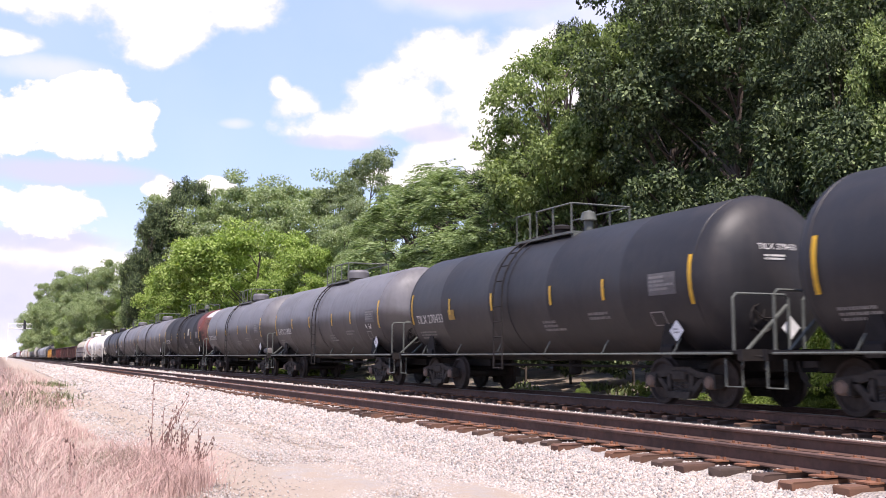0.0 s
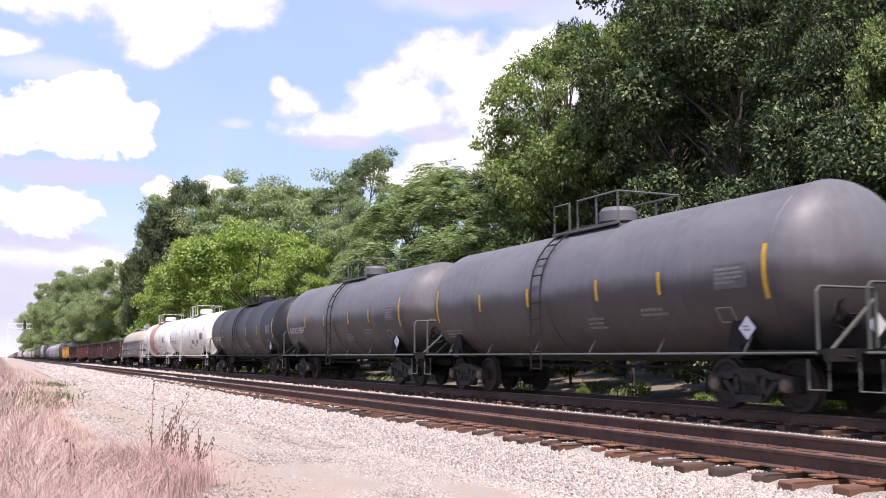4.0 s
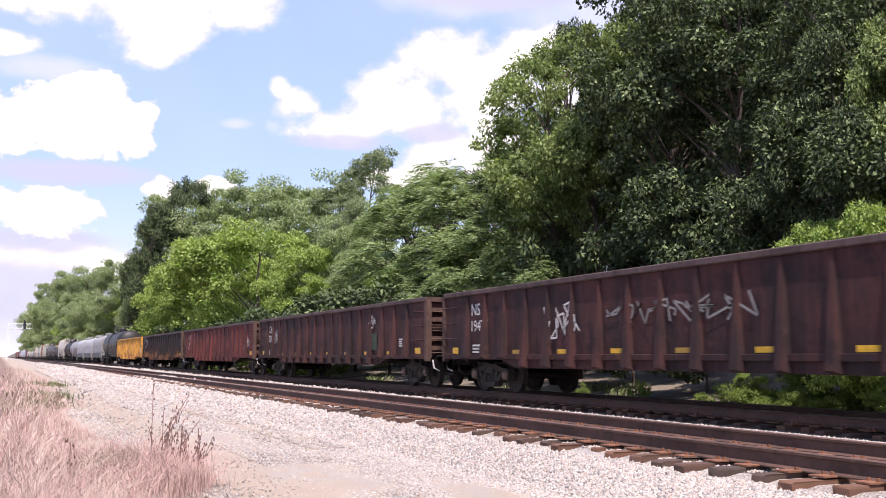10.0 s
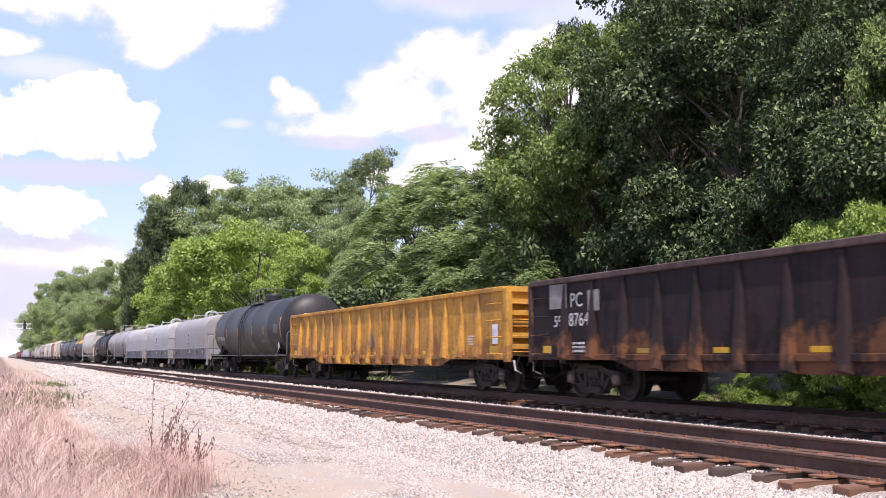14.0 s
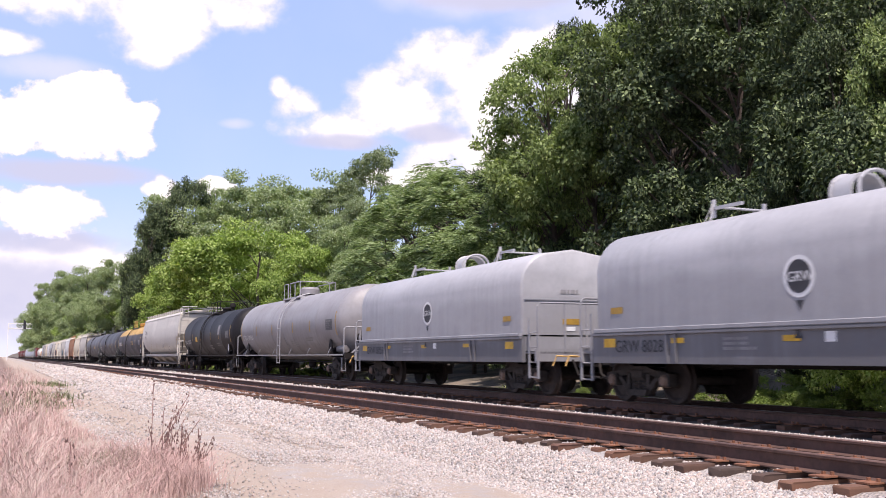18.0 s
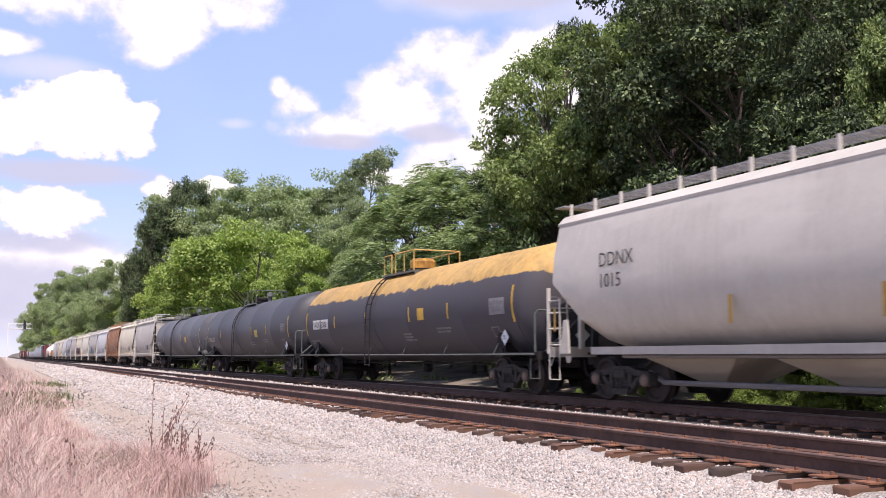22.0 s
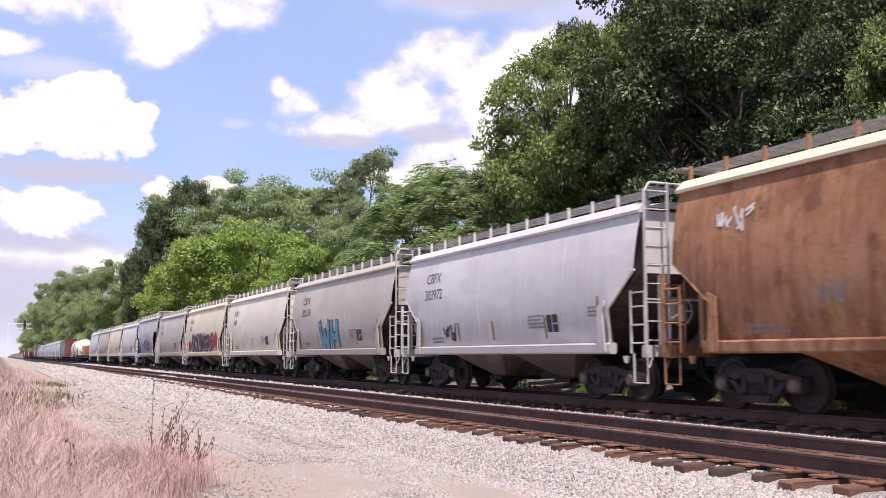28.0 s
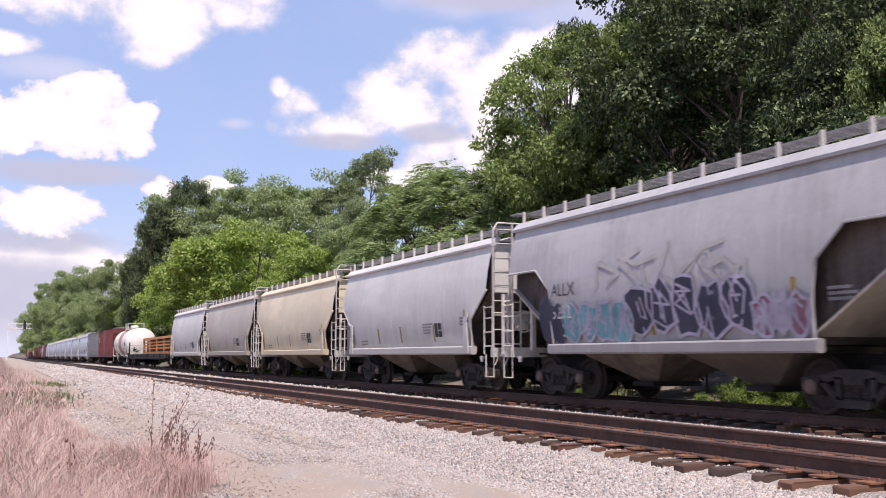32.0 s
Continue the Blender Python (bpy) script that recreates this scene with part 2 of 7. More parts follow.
    def data(self, name, mat, smooth=False):
        me = bpy.data.meshes.new(name)
        me.from_pydata(self.v, [], self.f)
        if smooth:
            me.shade_smooth()
            me.set_sharp_from_angle(angle=radians(38))
        if mat:
            me.materials.append(mat)
        return me


def part(name, mesh, mat, parent, label="", at=(0, 0, 0), smooth=False, turn=0.0):
    """Links a Mesh, or mesh data that is there already, as one object under a thing or a part."""
    ob = new(name, mesh if isinstance(mesh, bpy.types.Mesh) else mesh.data(name, mat, smooth))
    ob.parent = parent
    ob.location = at
    if turn:
        ob.rotation_euler[2] = turn
    return tagged(ob, label)


KEPT = {}


def kept(key, make):
    """Mesh data that alike parts share."""
    if key not in KEPT:
        KEPT[key] = make()
    return KEPT[key]


def arrays(name, verts, faces, mat, smooth=False):
    """Mesh data from numpy arrays: verts (n, 3), faces (m, 3 or 4)."""
    me = bpy.data.meshes.new(name)
    m, k = faces.shape
    me.vertices.add(len(verts))
    me.vertices.foreach_set("co", np.asarray(verts, dtype=np.float32).ravel())
    me.loops.add(m * k)
    me.loops.foreach_set("vertex_index", faces.astype(np.int32).ravel())
    me.polygons.add(m)
    me.polygons.foreach_set("loop_start", np.arange(0, m * k, k, dtype=np.int32))
    me.update(calc_edges=True)
    me.validate()
    if smooth:
        me.shade_smooth()
    me.materials.append(mat)
    return me


def empty(name, label, category, group="", kind=""):
    return tagged(new(name), label, category, group, kind)


# ---- the paints and surfaces of the place ----
GRIME = (0.055, 0.045, 0.040)
BLACK = paint("black tank paint", (0.02, 0.02, 0.023), (0.075, 0.062, 0.055), 0.5, 0.48, spec=0.3)
SOOT = paint("sooty brown-black paint", (0.012, 0.011, 0.012), (0.036, 0.028, 0.026), 0.5, 0.5, 0.0, spec=0.22)
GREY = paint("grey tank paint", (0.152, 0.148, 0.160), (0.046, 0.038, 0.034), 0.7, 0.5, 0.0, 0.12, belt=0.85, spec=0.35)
PALE = paint("light grey tank paint", (0.28, 0.27, 0.275), (0.12, 0.10, 0.09), 0.6, 0.5, 0.22, belt=0.35)
WHITE = paint("white tank paint", (0.82, 0.785, 0.71), (0.36, 0.30, 0.24), 0.42, 0.42, 0.06, 0.0, 0.7)
SALMON = paint("faded salmon paint", (0.52, 0.27, 0.21), (0.20, 0.12, 0.09), 0.5, 0.6)
CREAM = paint("cream hood paint", (0.5, 0.47, 0.37), (0.17, 0.15, 0.14), 0.95, 0.55, 0.12, 0.0, 0.9)
COILGREY = paint("weathered grey hood paint", (0.26, 0.235, 0.22), (0.14, 0.11, 0.095), 0.7, 0.55, 0.15)
SILVER = paint("silver-grey hood paint", (0.40, 0.395, 0.40), (0.20, 0.195, 0.205), 0.75, 0.45, 0.0, 0.3, 0.2, belt=0.5)
SILVERDARK = paint("weathered grey hood paint", (0.285, 0.278, 0.272), (0.17, 0.16, 0.155), 0.7, 0.5, 0.0, 0.15, 0.2, belt=0.35)
SILL = paint("grey sill paint", (0.20, 0.205, 0.225), (0.07, 0.06, 0.055), 0.55, 0.5)
HOPGREY = paint("light grey hopper paint", (0.64, 0.62, 0.59), (0.30, 0.265, 0.235), 0.5, 0.5, 0.05, 0.0, 0.45)
HOPDARK = paint("mid grey hopper paint", (0.51, 0.46, 0.385), (0.25, 0.205, 0.16), 0.55, 0.5, 0.05, 0.0, 0.5)
HOPCREAM = paint("cream hopper paint", (0.74, 0.64, 0.455), (0.36, 0.29, 0.215), 0.5, 0.5, 0.04, 0.0, 0.5)
MAROON = paint("maroon boxcar paint", (0.20, 0.045, 0.045), (0.07, 0.03, 0.03), 0.5, 0.6, 0.2)
BLUEGREY = paint("pale blue-grey hopper paint", (0.50, 0.53, 0.58), (0.25, 0.23, 0.22), 0.45, 0.5)
ORANGE = paint("orange machinery paint", (0.62, 0.22, 0.03), (0.2, 0.08, 0.03), 0.5, 0.5, 0.1)
FADED = paint("faded underframe red-brown", (0.12, 0.055, 0.045), (0.04, 0.03, 0.03), 0.6, 0.7, 0.2)
TRUCK = plain("greasy cast steel", (0.048, 0.041, 0.037), 0.8, 0.0, 11.0, 0.45, 0.4, 0.15)
WHEEL = plain("rusty dark wheel steel", (0.042, 0.032, 0.028), 0.7, 0.0, 9.0, 0.4, 0.2, 0.2)
CAP = plain("dusty rust-brown bearing cap", (0.16, 0.11, 0.085), 0.7, 0.0, 9.0, 0.4, 0.2, 0.2)
DARK = plain("dark dusty steel", (0.020, 0.017, 0.016), 0.75, 0.0, 7.0, 0.4, 0.3, 0.2)
RAILGREY = plain("grey-green handrail paint", (0.10, 0.108, 0.095), 0.55, 0.0, 9.0, 0.3)
RAILWHITE = plain("white handrail paint", (0.56, 0.53, 0.48), 0.55, 0.0, 9.0, 0.25)
RAILYELLOW = plain("worn yellow handrail paint", (0.55, 0.33, 0.10), 0.6, 0.0, 9.0, 0.4)
GALV = plain("galvanised walkway grating", (0.27, 0.265, 0.26), 0.6, 0.2, 22.0, 0.35, 0.5)
INKWHITE = plain("white stencil paint", (0.66, 0.64, 0.60), 0.7, 0.0, 6.0, 0.15)
INKFAINT = plain("worn white stencil paint", (0.22, 0.21, 0.20), 0.8, 0.0, 6.0, 0.3)
INKBLACK = plain("black stencil paint", (0.035, 0.035, 0.04), 0.7, 0.0, 6.0, 0.3)
INKGREY = plain("faded grey stencil paint", (0.24, 0.23, 0.23), 0.8, 0.0, 6.0, 0.3)
STRIPE = plain("yellow reflective tape", (0.60, 0.34, 0.012), 0.45, 0.0, 12.0, 0.25)
AMBER = plain("dulled amber reflective tape", (0.34, 0.20, 0.03), 0.55, 0.0, 12.0, 0.3)
TIN = plain("white enamelled plate", (0.70, 0.70, 0.69), 0.4, 0.0, 5.0, 0.1)
PANEL = plain("grey specification panel", (0.11, 0.105, 0.105), 0.7, 0.0, 18.0, 0.4)
RED = plain("faded red paint", (0.42, 0.03, 0.03), 0.6, 0.0, 6.0, 0.3)
MAGENTA = plain("sprayed pink paint", (0.27, 0.12, 0.16), 0.7, 0.0, 6.0, 0.35)
TEAL = plain("sprayed teal paint", (0.16, 0.36, 0.40), 0.7, 0.0, 5.0, 0.35)
NAVY = plain("sprayed navy paint", (0.045, 0.045, 0.075), 0.7, 0.0, 5.0, 0.35)
SPRAYGREY = plain("sprayed pale violet paint", (0.42, 0.38, 0.46), 0.7, 0.0, 5.0, 0.3)



def battered(name, base, dark, rust=0.3, scuff=0.25, spec=0.25):
    """Gondola paint after years of scrap: dark blotches, streaks, scuffs worn pale, rust rising from the sill."""
    m, n = material(name)
    at = n.add("ShaderNodeTexCoord").outputs["Object"]
    sep = n.add("ShaderNodeSeparateXYZ", Vector=at)
    big, fine = n.noise(at, 0.55, 6.0, 0.6), n.noise(at, 11.0, 6.0, 0.7)
    blot = n.noise(n.scaled(at, (1.0, 1.0, 0.7)), 1.9, 8.0, 0.68)
    streak = n.noise(n.scaled(at, (4.5, 4.5, 0.22)), 1.5, 6.0, 0.65)
    col = n.mix(n.ramp(n.math("ADD", n.math("MULTIPLY", big, 0.55), n.math("MULTIPLY", streak, 0.45)), 0.40, 0.60), rgb(*base), rgb(*dark))
    col = n.mix(n.ramp(blot, 0.50, 0.66, 0.0, 0.75), col, rgb(*[c * 0.55 for c in dark]))
    col = n.mix(n.ramp(n.noise(at, 2.7, 8.0, 0.75), 0.60, 0.72, 0.0, scuff), col, rgb(*[0.06 + 1.7 * c for c in base]))
    climb = n.math("MULTIPLY", n.ramp(sep.outputs[2], 2.0, 0.9, 0.0, 0.34), rust * 2.2)
    bloom = n.ramp(n.math("ADD", n.math("ADD", n.noise(at, 1.15, 8.0, 0.7), n.math("MULTIPLY", streak, 0.3)), climb), 0.86 - 0.1 * rust, 1.02 - 0.1 * rust, 0.0, 0.85)
    col = n.mix(bloom, col, n.mix(fine, rgb(0.10, 0.038, 0.020), rgb(0.27, 0.115, 0.050)))
    col = n.mix(n.ramp(fine, 0.35, 0.75, 0.0, 0.35), col, rgb(*[c * 0.5 for c in dark]))
    finish(n, col, 0.8, 0.0, n.math("ADD", n.math("MULTIPLY", blot, 2.0), n.noise(at, 0.9, 3.0)), 0.30, 0.04, spec)
    return m


OXIDE = battered("oxide-brown gondola paint", (0.076, 0.029, 0.026), (0.030, 0.018, 0.019), 0.15, 0.25)
REDDISH = battered("faded red gondola paint", (0.155, 0.038, 0.033), (0.058, 0.022, 0.022), 0.15, 0.3)
DARKGON = battered("black-brown gondola paint", (0.034, 0.020, 0.021), (0.015, 0.012, 0.013), 0.34, 0.12)
YELLOW = battered("worn yellow gondola paint", (0.60, 0.30, 0.045), (0.33, 0.165, 0.045), 0.34, 0.6, 0.4)
RIBDUST = battered("dusty gondola rib paint", (0.105, 0.072, 0.068), (0.060, 0.040, 0.039), 0.1, 0.2)
HOPRUST = battered("rust-stained tan hopper paint", (0.46, 0.24, 0.125), (0.29, 0.125, 0.066), 0.30, 0.4, 0.3)
# brown dirt, darkened further for the shade inside the hopper ends
DIRTSHADE = battered("dirty brown slope sheet with painted shade", (0.13, 0.105, 0.092), (0.075, 0.058, 0.050), 0.15, 0.2)
GHOST = plain("rubbed-out grey spray paint", (0.42, 0.405, 0.39), 0.7, 0.0, 5.0, 0.15)
RUSTTAN = battered("rusty tan end steel", (0.125, 0.072, 0.055), (0.055, 0.034, 0.029), 0.2, 0.2)


def zoned(name, upper, lower, edge, grime, along=None, soot=0.45):
    """Tank paint in two coats: the upper one ends in a ragged line at the height edge (or, with along, beyond that place on x)."""
    m, n = material(name)
    at = n.add("ShaderNodeTexCoord").outputs["Object"]
    sep = n.add("ShaderNodeSeparateXYZ", Vector=at)
    ragged = n.math("MULTIPLY", n.math("SUBTRACT", n.noise(at, 1.5, 7.0, 0.65), 0.5), 0.55)
    place = n.math("ADD", sep.outputs[2 if along is None else 0], ragged)
    cut = edge if along is None else along
    big, fine = n.noise(at, 0.6, 5.0), n.noise(at, 9.0, 5.0, 0.65)
    streak = n.noise(n.scaled(at, (3.2, 3.2, 0.16)), 1.6, 5.0, 0.6)
    col = n.mix(n.ramp(place, cut - 0.02, cut + 0.02), rgb(*lower), rgb(*upper))
    col = n.mix(n.ramp(n.math("ADD", n.math("MULTIPLY", big, 0.5), n.math("MULTIPLY", streak, 0.5)), 0.40, 0.66, 0.0, soot), col, rgb(*grime))
    finish(n, n.mix(n.ramp(fine, 0.3, 0.7, 0.0, 0.2), col, rgb(*grime)), 0.6, 0.0, big, 0.12, 0.03, 0.2)
    return m


GOLDTOP = zoned("gold coat over grey tank", (0.58, 0.36, 0.12), (0.070, 0.067, 0.080), 3.0, (0.075, 0.060, 0.045))


def rusty_end():
    """Black tank paint with a rounded red-brown patch high on the front flank, a brown front head and a pale grey cap
    on it.
    """
    m, n = material("black tank with a red-brown end")
    at = n.add("ShaderNodeTexCoord").outputs["Object"]
    sep = n.add("ShaderNodeSeparateXYZ", Vector=at)
    x, z = sep.outputs[0], sep.outputs[2]
    big, fine = n.noise(at, 0.6, 5.0), n.noise(at, 9.0, 5.0, 0.65)
    streak = n.noise(n.scaled(at, (3.2, 3.2, 0.16)), 1.6, 5.0, 0.6)
    wob = n.math("MULTIPLY", n.math("SUBTRACT", n.noise(at, 1.3, 6.0, 0.6), 0.5), 0.30)
    dx, dz = n.math("DIVIDE", n.math("SUBTRACT", x, 7.3), 1.9), n.math("DIVIDE", n.math("SUBTRACT", z, 3.9), 1.45)
    far = n.math("ADD", n.math("SQRT", n.math("ADD", n.math("MULTIPLY", dx, dx), n.math("MULTIPLY", dz, dz))), wob)
    col = n.mix(n.ramp(n.math("ADD", big, n.math("MULTIPLY", streak, 0.4)), 0.5, 0.95, 0.0, 0.6), rgb(0.013, 0.012, 0.013), rgb(0.034, 0.026, 0.024))
    col = n.mix(n.ramp(far, 1.05, 0.88), col, rgb(0.15, 0.050, 0.044))
    col = n.mix(n.ramp(n.math("ADD", x, wob), 7.28, 7.42), col, n.mix(n.ramp(n.math("ADD", big, n.math("MULTIPLY", fine, 0.4)), 0.58, 0.82), rgb(0.030, 0.024, 0.023), rgb(0.15, 0.066, 0.057)))
    cap = n.math("MULTIPLY", n.ramp(x, 7.22, 7.28), n.ramp(n.math("ADD", z, n.math("MULTIPLY", wob, 0.5)), 3.36, 3.42))
    col = n.mix(cap, col, rgb(0.46, 0.46, 0.48))
    finish(n, n.mix(n.ramp(fine, 0.3, 0.7, 0.0, 0.25), col, rgb(0.03, 0.022, 0.02)), 0.6, 0.0, big, 0.12, 0.03, 0.2)
    return m


RUSTEND = rusty_end()
HOODTWO = zoned("cream hood over grimy grey sides", (0.50, 0.46, 0.355), (0.20, 0.17, 0.155), 2.36, (0.17, 0.14, 0.12))


# ---- ground ----
def ground_height(x, y):
    """The lie of the land across the line: field, track road, trackbed, ditch and bank."""
    knots = [(-3000, -0.9), (-60, -0.8), (-12, -0.50), (-2, -0.52), (1.4, -0.56), (3.0, -0.64), (4.6, -0.62), (6.2, -0.62), (15.6, -0.62), (17.2, -0.70),
             (19.0, -0.35), (22, 0.05), (27, 0.6), (40, 1.4), (120, 3.0), (3000, 6.0)]
    ys, zs = [k[0] for k in knots], [k[1] for k in knots]
    z = np.interp(y, ys, zs)
    far = np.clip((-np.asarray(x) - 330) / 300, 0, 1) * np.clip((np.asarray(y) - 17) / 14, 0, 1)
    return z + 7.0 * far


def build_ground():
    m, n = material("dusty field and track road")
    at = n.add("ShaderNodeTexCoord").outputs["Object"]
    sep = n.add("ShaderNodeSeparateXYZ", Vector=at)
    wob = n.math("MULTIPLY", n.math("SUBTRACT", n.noise(at, 0.35, 5.0), 0.5), 2.6)
    y = n.math("ADD", sep.outputs[1], wob)
    fine, mid = n.noise(at, 34.0, 6.0, 0.7), n.noise(at, 1.7, 5.0)
    field = n.mix(mid, rgb(0.27, 0.185, 0.15), rgb(0.17, 0.12, 0.095))
    road = n.mix(mid, rgb(0.36, 0.285, 0.225), rgb(0.45, 0.37, 0.30))
    gravel = n.mix(n.ramp(n.noise(at, 3.0, 6.0, 0.7), 0.40, 0.62), road, rgb(0.38, 0.34, 0.31))
    bank = n.mix(n.ramp(n.noise(at, 0.45, 6.0, 0.6), 0.42, 0.58), rgb(0.20, 0.16, 0.12), rgb(0.085, 0.075, 0.058))
    col = n.mix(n.ramp(y, 0.6, 1.9), field, road)
    col = n.mix(n.ramp(n.math("ABSOLUTE", n.math("SUBTRACT", y, 4.3)), 1.0, 0.4), col, gravel)
    col = n.mix(n.ramp(y, 16.5, 18.0), col, bank)
    col = n.mix(n.ramp(fine, 0.3, 0.75, 0.0, 0.4), col, n.mix(0.6, col, rgb(0.10, 0.075, 0.055)))
    finish(n, col, 0.95, 0.0, n.math("ADD", fine, mid), 0.5, 0.05)
    xs = np.concatenate([[-3000, -2000, -1400, -1000, -700, -500, -400, -330, -270, -220, -180, -150, -120, -100, -85, -72], np.arange(-62, -4, 0.6), np.arange(-4, 40, 3.0),
                         [60, 100, 200, 400, 800, 1500, 3000]])
    ys = np.concatenate([[-3000, -1500, -700, -300, -120, -60, -35, -22, -15], np.arange(-11, 7, 0.3), np.arange(7, 30, 0.9), [33, 40, 60, 90, 120, 200, 400, 900, 1800, 3000]])
    gx, gy = np.meshgrid(xs, ys, indexing="ij")
    gz = ground_height(gx, gy)
    bumps = np.array([[noise.noise(Vector((a * 0.5, b * 0.9, 0))) * 0.05 + noise.noise(Vector((a * 1.7, b * 2.1, 3))) * 0.025 for b in ys] for a in xs])
    gz = gz + bumps * (np.abs(gy) < 60)
    nx, ny = len(xs), len(ys)
    i = (np.arange(nx - 1)[:, None] * ny + np.arange(ny - 1)[None]).ravel()
    tagged(new("ground", arrays("ground", np.c_[gx.ravel(), gy.ravel(), gz.ravel()], np.c_[i, i + ny, i + ny + 1, i + 1], m, True)),
           "dusty beige track road beside dry field and weedy bank", "ground", kind="structure")


build_ground()

# ---- trackbed and tracks ----
NEAR, FAR = 8.03, 12.955
GAUGE = 0.755
TIETOP = -0.19


def build_ballast():
    m, n = material("crushed limestone bed")
    at = n.add("ShaderNodeTexCoord").outputs["Object"]
    cell = n.add("ShaderNodeTexVoronoi", Vector=at, Scale=30.0)
    sep = n.add("ShaderNodeSeparateXYZ", Vector=at)
    blotch = n.noise(at, 0.7, 4.0)
    stone = n.mix(n.add("ShaderNodeSeparateColor", Color=cell.outputs["Color"]).outputs[0], rgb(0.30, 0.265, 0.235), rgb(0.48, 0.44, 0.41))
    stone = n.mix(n.ramp(blotch, 0.42, 0.65, 0.0, 0.5), stone, rgb(0.30, 0.22, 0.165))
    stone = n.mix(n.ramp(cell.outputs["Distance"], 0.012, 0.035, 0.75, 0.0), stone, rgb(0.06, 0.05, 0.045))
    # the train's shade on the far track's bed, painted as a dark strip
    train_shade = n.math("MULTIPLY", n.ramp(n.math("ABSOLUTE", n.math("SUBTRACT", sep.outputs[1], FAR)), 1.75, 1.35), 0.85)
    stone = n.mix(train_shade, stone, rgb(0.045, 0.038, 0.034))
    finish(n, stone, 0.95, 0.0, cell.outputs["Distance"], 0.8, 0.05)
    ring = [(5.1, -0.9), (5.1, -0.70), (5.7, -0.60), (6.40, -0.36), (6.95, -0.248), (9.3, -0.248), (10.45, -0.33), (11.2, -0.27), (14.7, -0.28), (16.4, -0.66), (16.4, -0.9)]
    tagged(new("ballast", Mesh().prism(ring, -1600, 900).data("ballast", m)), "pale crushed stone trackbed with train shade painted as a dark strip", "ballast", kind="structure")


build_ballast()
RAILHEAD = plain("worn rail steel", (0.16, 0.092, 0.070), 0.5, 0.3, 6.0, 0.3)
RAILSIDE = plain("rusty rail web", (0.088, 0.046, 0.034), 0.85, 0.0, 10.0, 0.4)
SHINY = plain("polished rail steel", (0.30, 0.28, 0.27), 0.28, 0.9, 5.0, 0.15)


def rail(parent, y, top):
    web = [(-0.07, -0.185), (0.07, -0.185), (0.07, -0.172), (0.012, -0.150), (0.010, -0.045), (0.036, -0.036), (0.037, -0.010),
           (-0.037, -0.010), (-0.036, -0.036), (-0.010, -0.045), (-0.012, -0.150), (-0.07, -0.172)]
    ob = part("rail", Mesh().prism([(y + a, z) for a, z in web], -1600, 900), RAILSIDE, parent)
    head = [(y - 0.0365, -0.0098), (y + 0.0365, -0.0098), (y + 0.028, 0), (y - 0.028, 0)]
    part("rail_head", Mesh().prism(head, -1600, 900), top, ob)


TIMBER = varied("weathered creosoted timber", [(0.15, 0.073, 0.047), (0.085, 0.052, 0.040), (0.20, 0.095, 0.056), (0.068, 0.048, 0.039), (0.175, 0.085, 0.052)], 0.9, 7.0, True, 0.6, 0.015)
PLATE = plain("rusty tie plate", (0.20, 0.085, 0.045), 0.85, 0.0, 12.0, 0.4)


def tie_mesh(k):
    rnd = random.Random(k)
    m = Mesh()
    half, w, c = 1.27 + rnd.uniform(-0.07, 0.05), rnd.uniform(0.078, 0.100), 0.02
    ring = [(-half, -0.17), (half, -0.17), (half, -c), (half - c, 0), (-half + c, 0), (-half, -c)]
    m.prism([(y, z - 0.0) for y, z in ring], -w, w)
    m.v = [(x + rnd.uniform(-0.006, 0.006), y + rnd.uniform(-0.02, 0.02), z + rnd.uniform(-0.006, 0.0)) for x, y, z in m.v]
    # a split along the top, as a shallow raised flake
    y0 = rnd.uniform(-0.9, 0.3)
    m.box(-0.05 + rnd.uniform(-0.03, 0.03), 0.02, y0, y0 + 0.5, -0.01, 0.004)
    return m.data("tie", TIMBER)


def build_track(name, yc, top, label, x0, single):
    track = empty(name, label, "railway track", kind="structure")
    rail(track, yc - GAUGE, top), rail(track, yc + GAUGE, top)
    rnd = random.Random(int(yc * 100))
    ties = [tie_mesh(k) for k in range(10)]
    plates, rest = Mesh(), Mesh()
    x, i = x0, 0
    while x > -330:
        xx = x + rnd.uniform(-0.085, 0.085)
        if i < single:
            ob = part("tie", ties[rnd.randrange(10)], None, track, at=(xx, yc + rnd.uniform(-0.10, 0.10), TIETOP + rnd.uniform(-0.022, 0.002)))
            ob.rotation_euler[2] = radians(rnd.uniform(-2.4, 2.4) + (180 if rnd.random() < 0.5 else 0))
        else:
            rest.box(xx - 0.115, xx + 0.115, yc - 1.3, yc + 1.3, TIETOP - 0.17, TIETOP)
        if i < 170:
            for s in (-1, 1):
                y = yc + s * GAUGE
                plates.box(xx - 0.10, xx + 0.10, y - 0.24, y + 0.24, TIETOP + 0.002, TIETOP + 0.018)
                for a, b in ((-0.06, -0.09), (0.06, 0.09), (0.05, -0.09), (-0.05, 0.09)):
                    if rnd.random() < 0.85:
                        plates.box(xx + a - 0.012, xx + a + 0.012, y + b - 0.016, y + b + 0.016, TIETOP, TIETOP + 0.036 + rnd.uniform(0, 0.02))
        x -= 0.52
        i += 1
    tagged(part("tie_plates", plates, PLATE, track), kind="stuff")
    tagged(part("far_ties", rest, TIMBER, track), kind="stuff")


build_track("track_near", NEAR, RAILHEAD, "empty rusty railway track on weathered wooden ties", -4.0, 240)
build_track("track_far", FAR, SHINY, "railway track under the train on creosoted wooden ties", -8.0, 40)


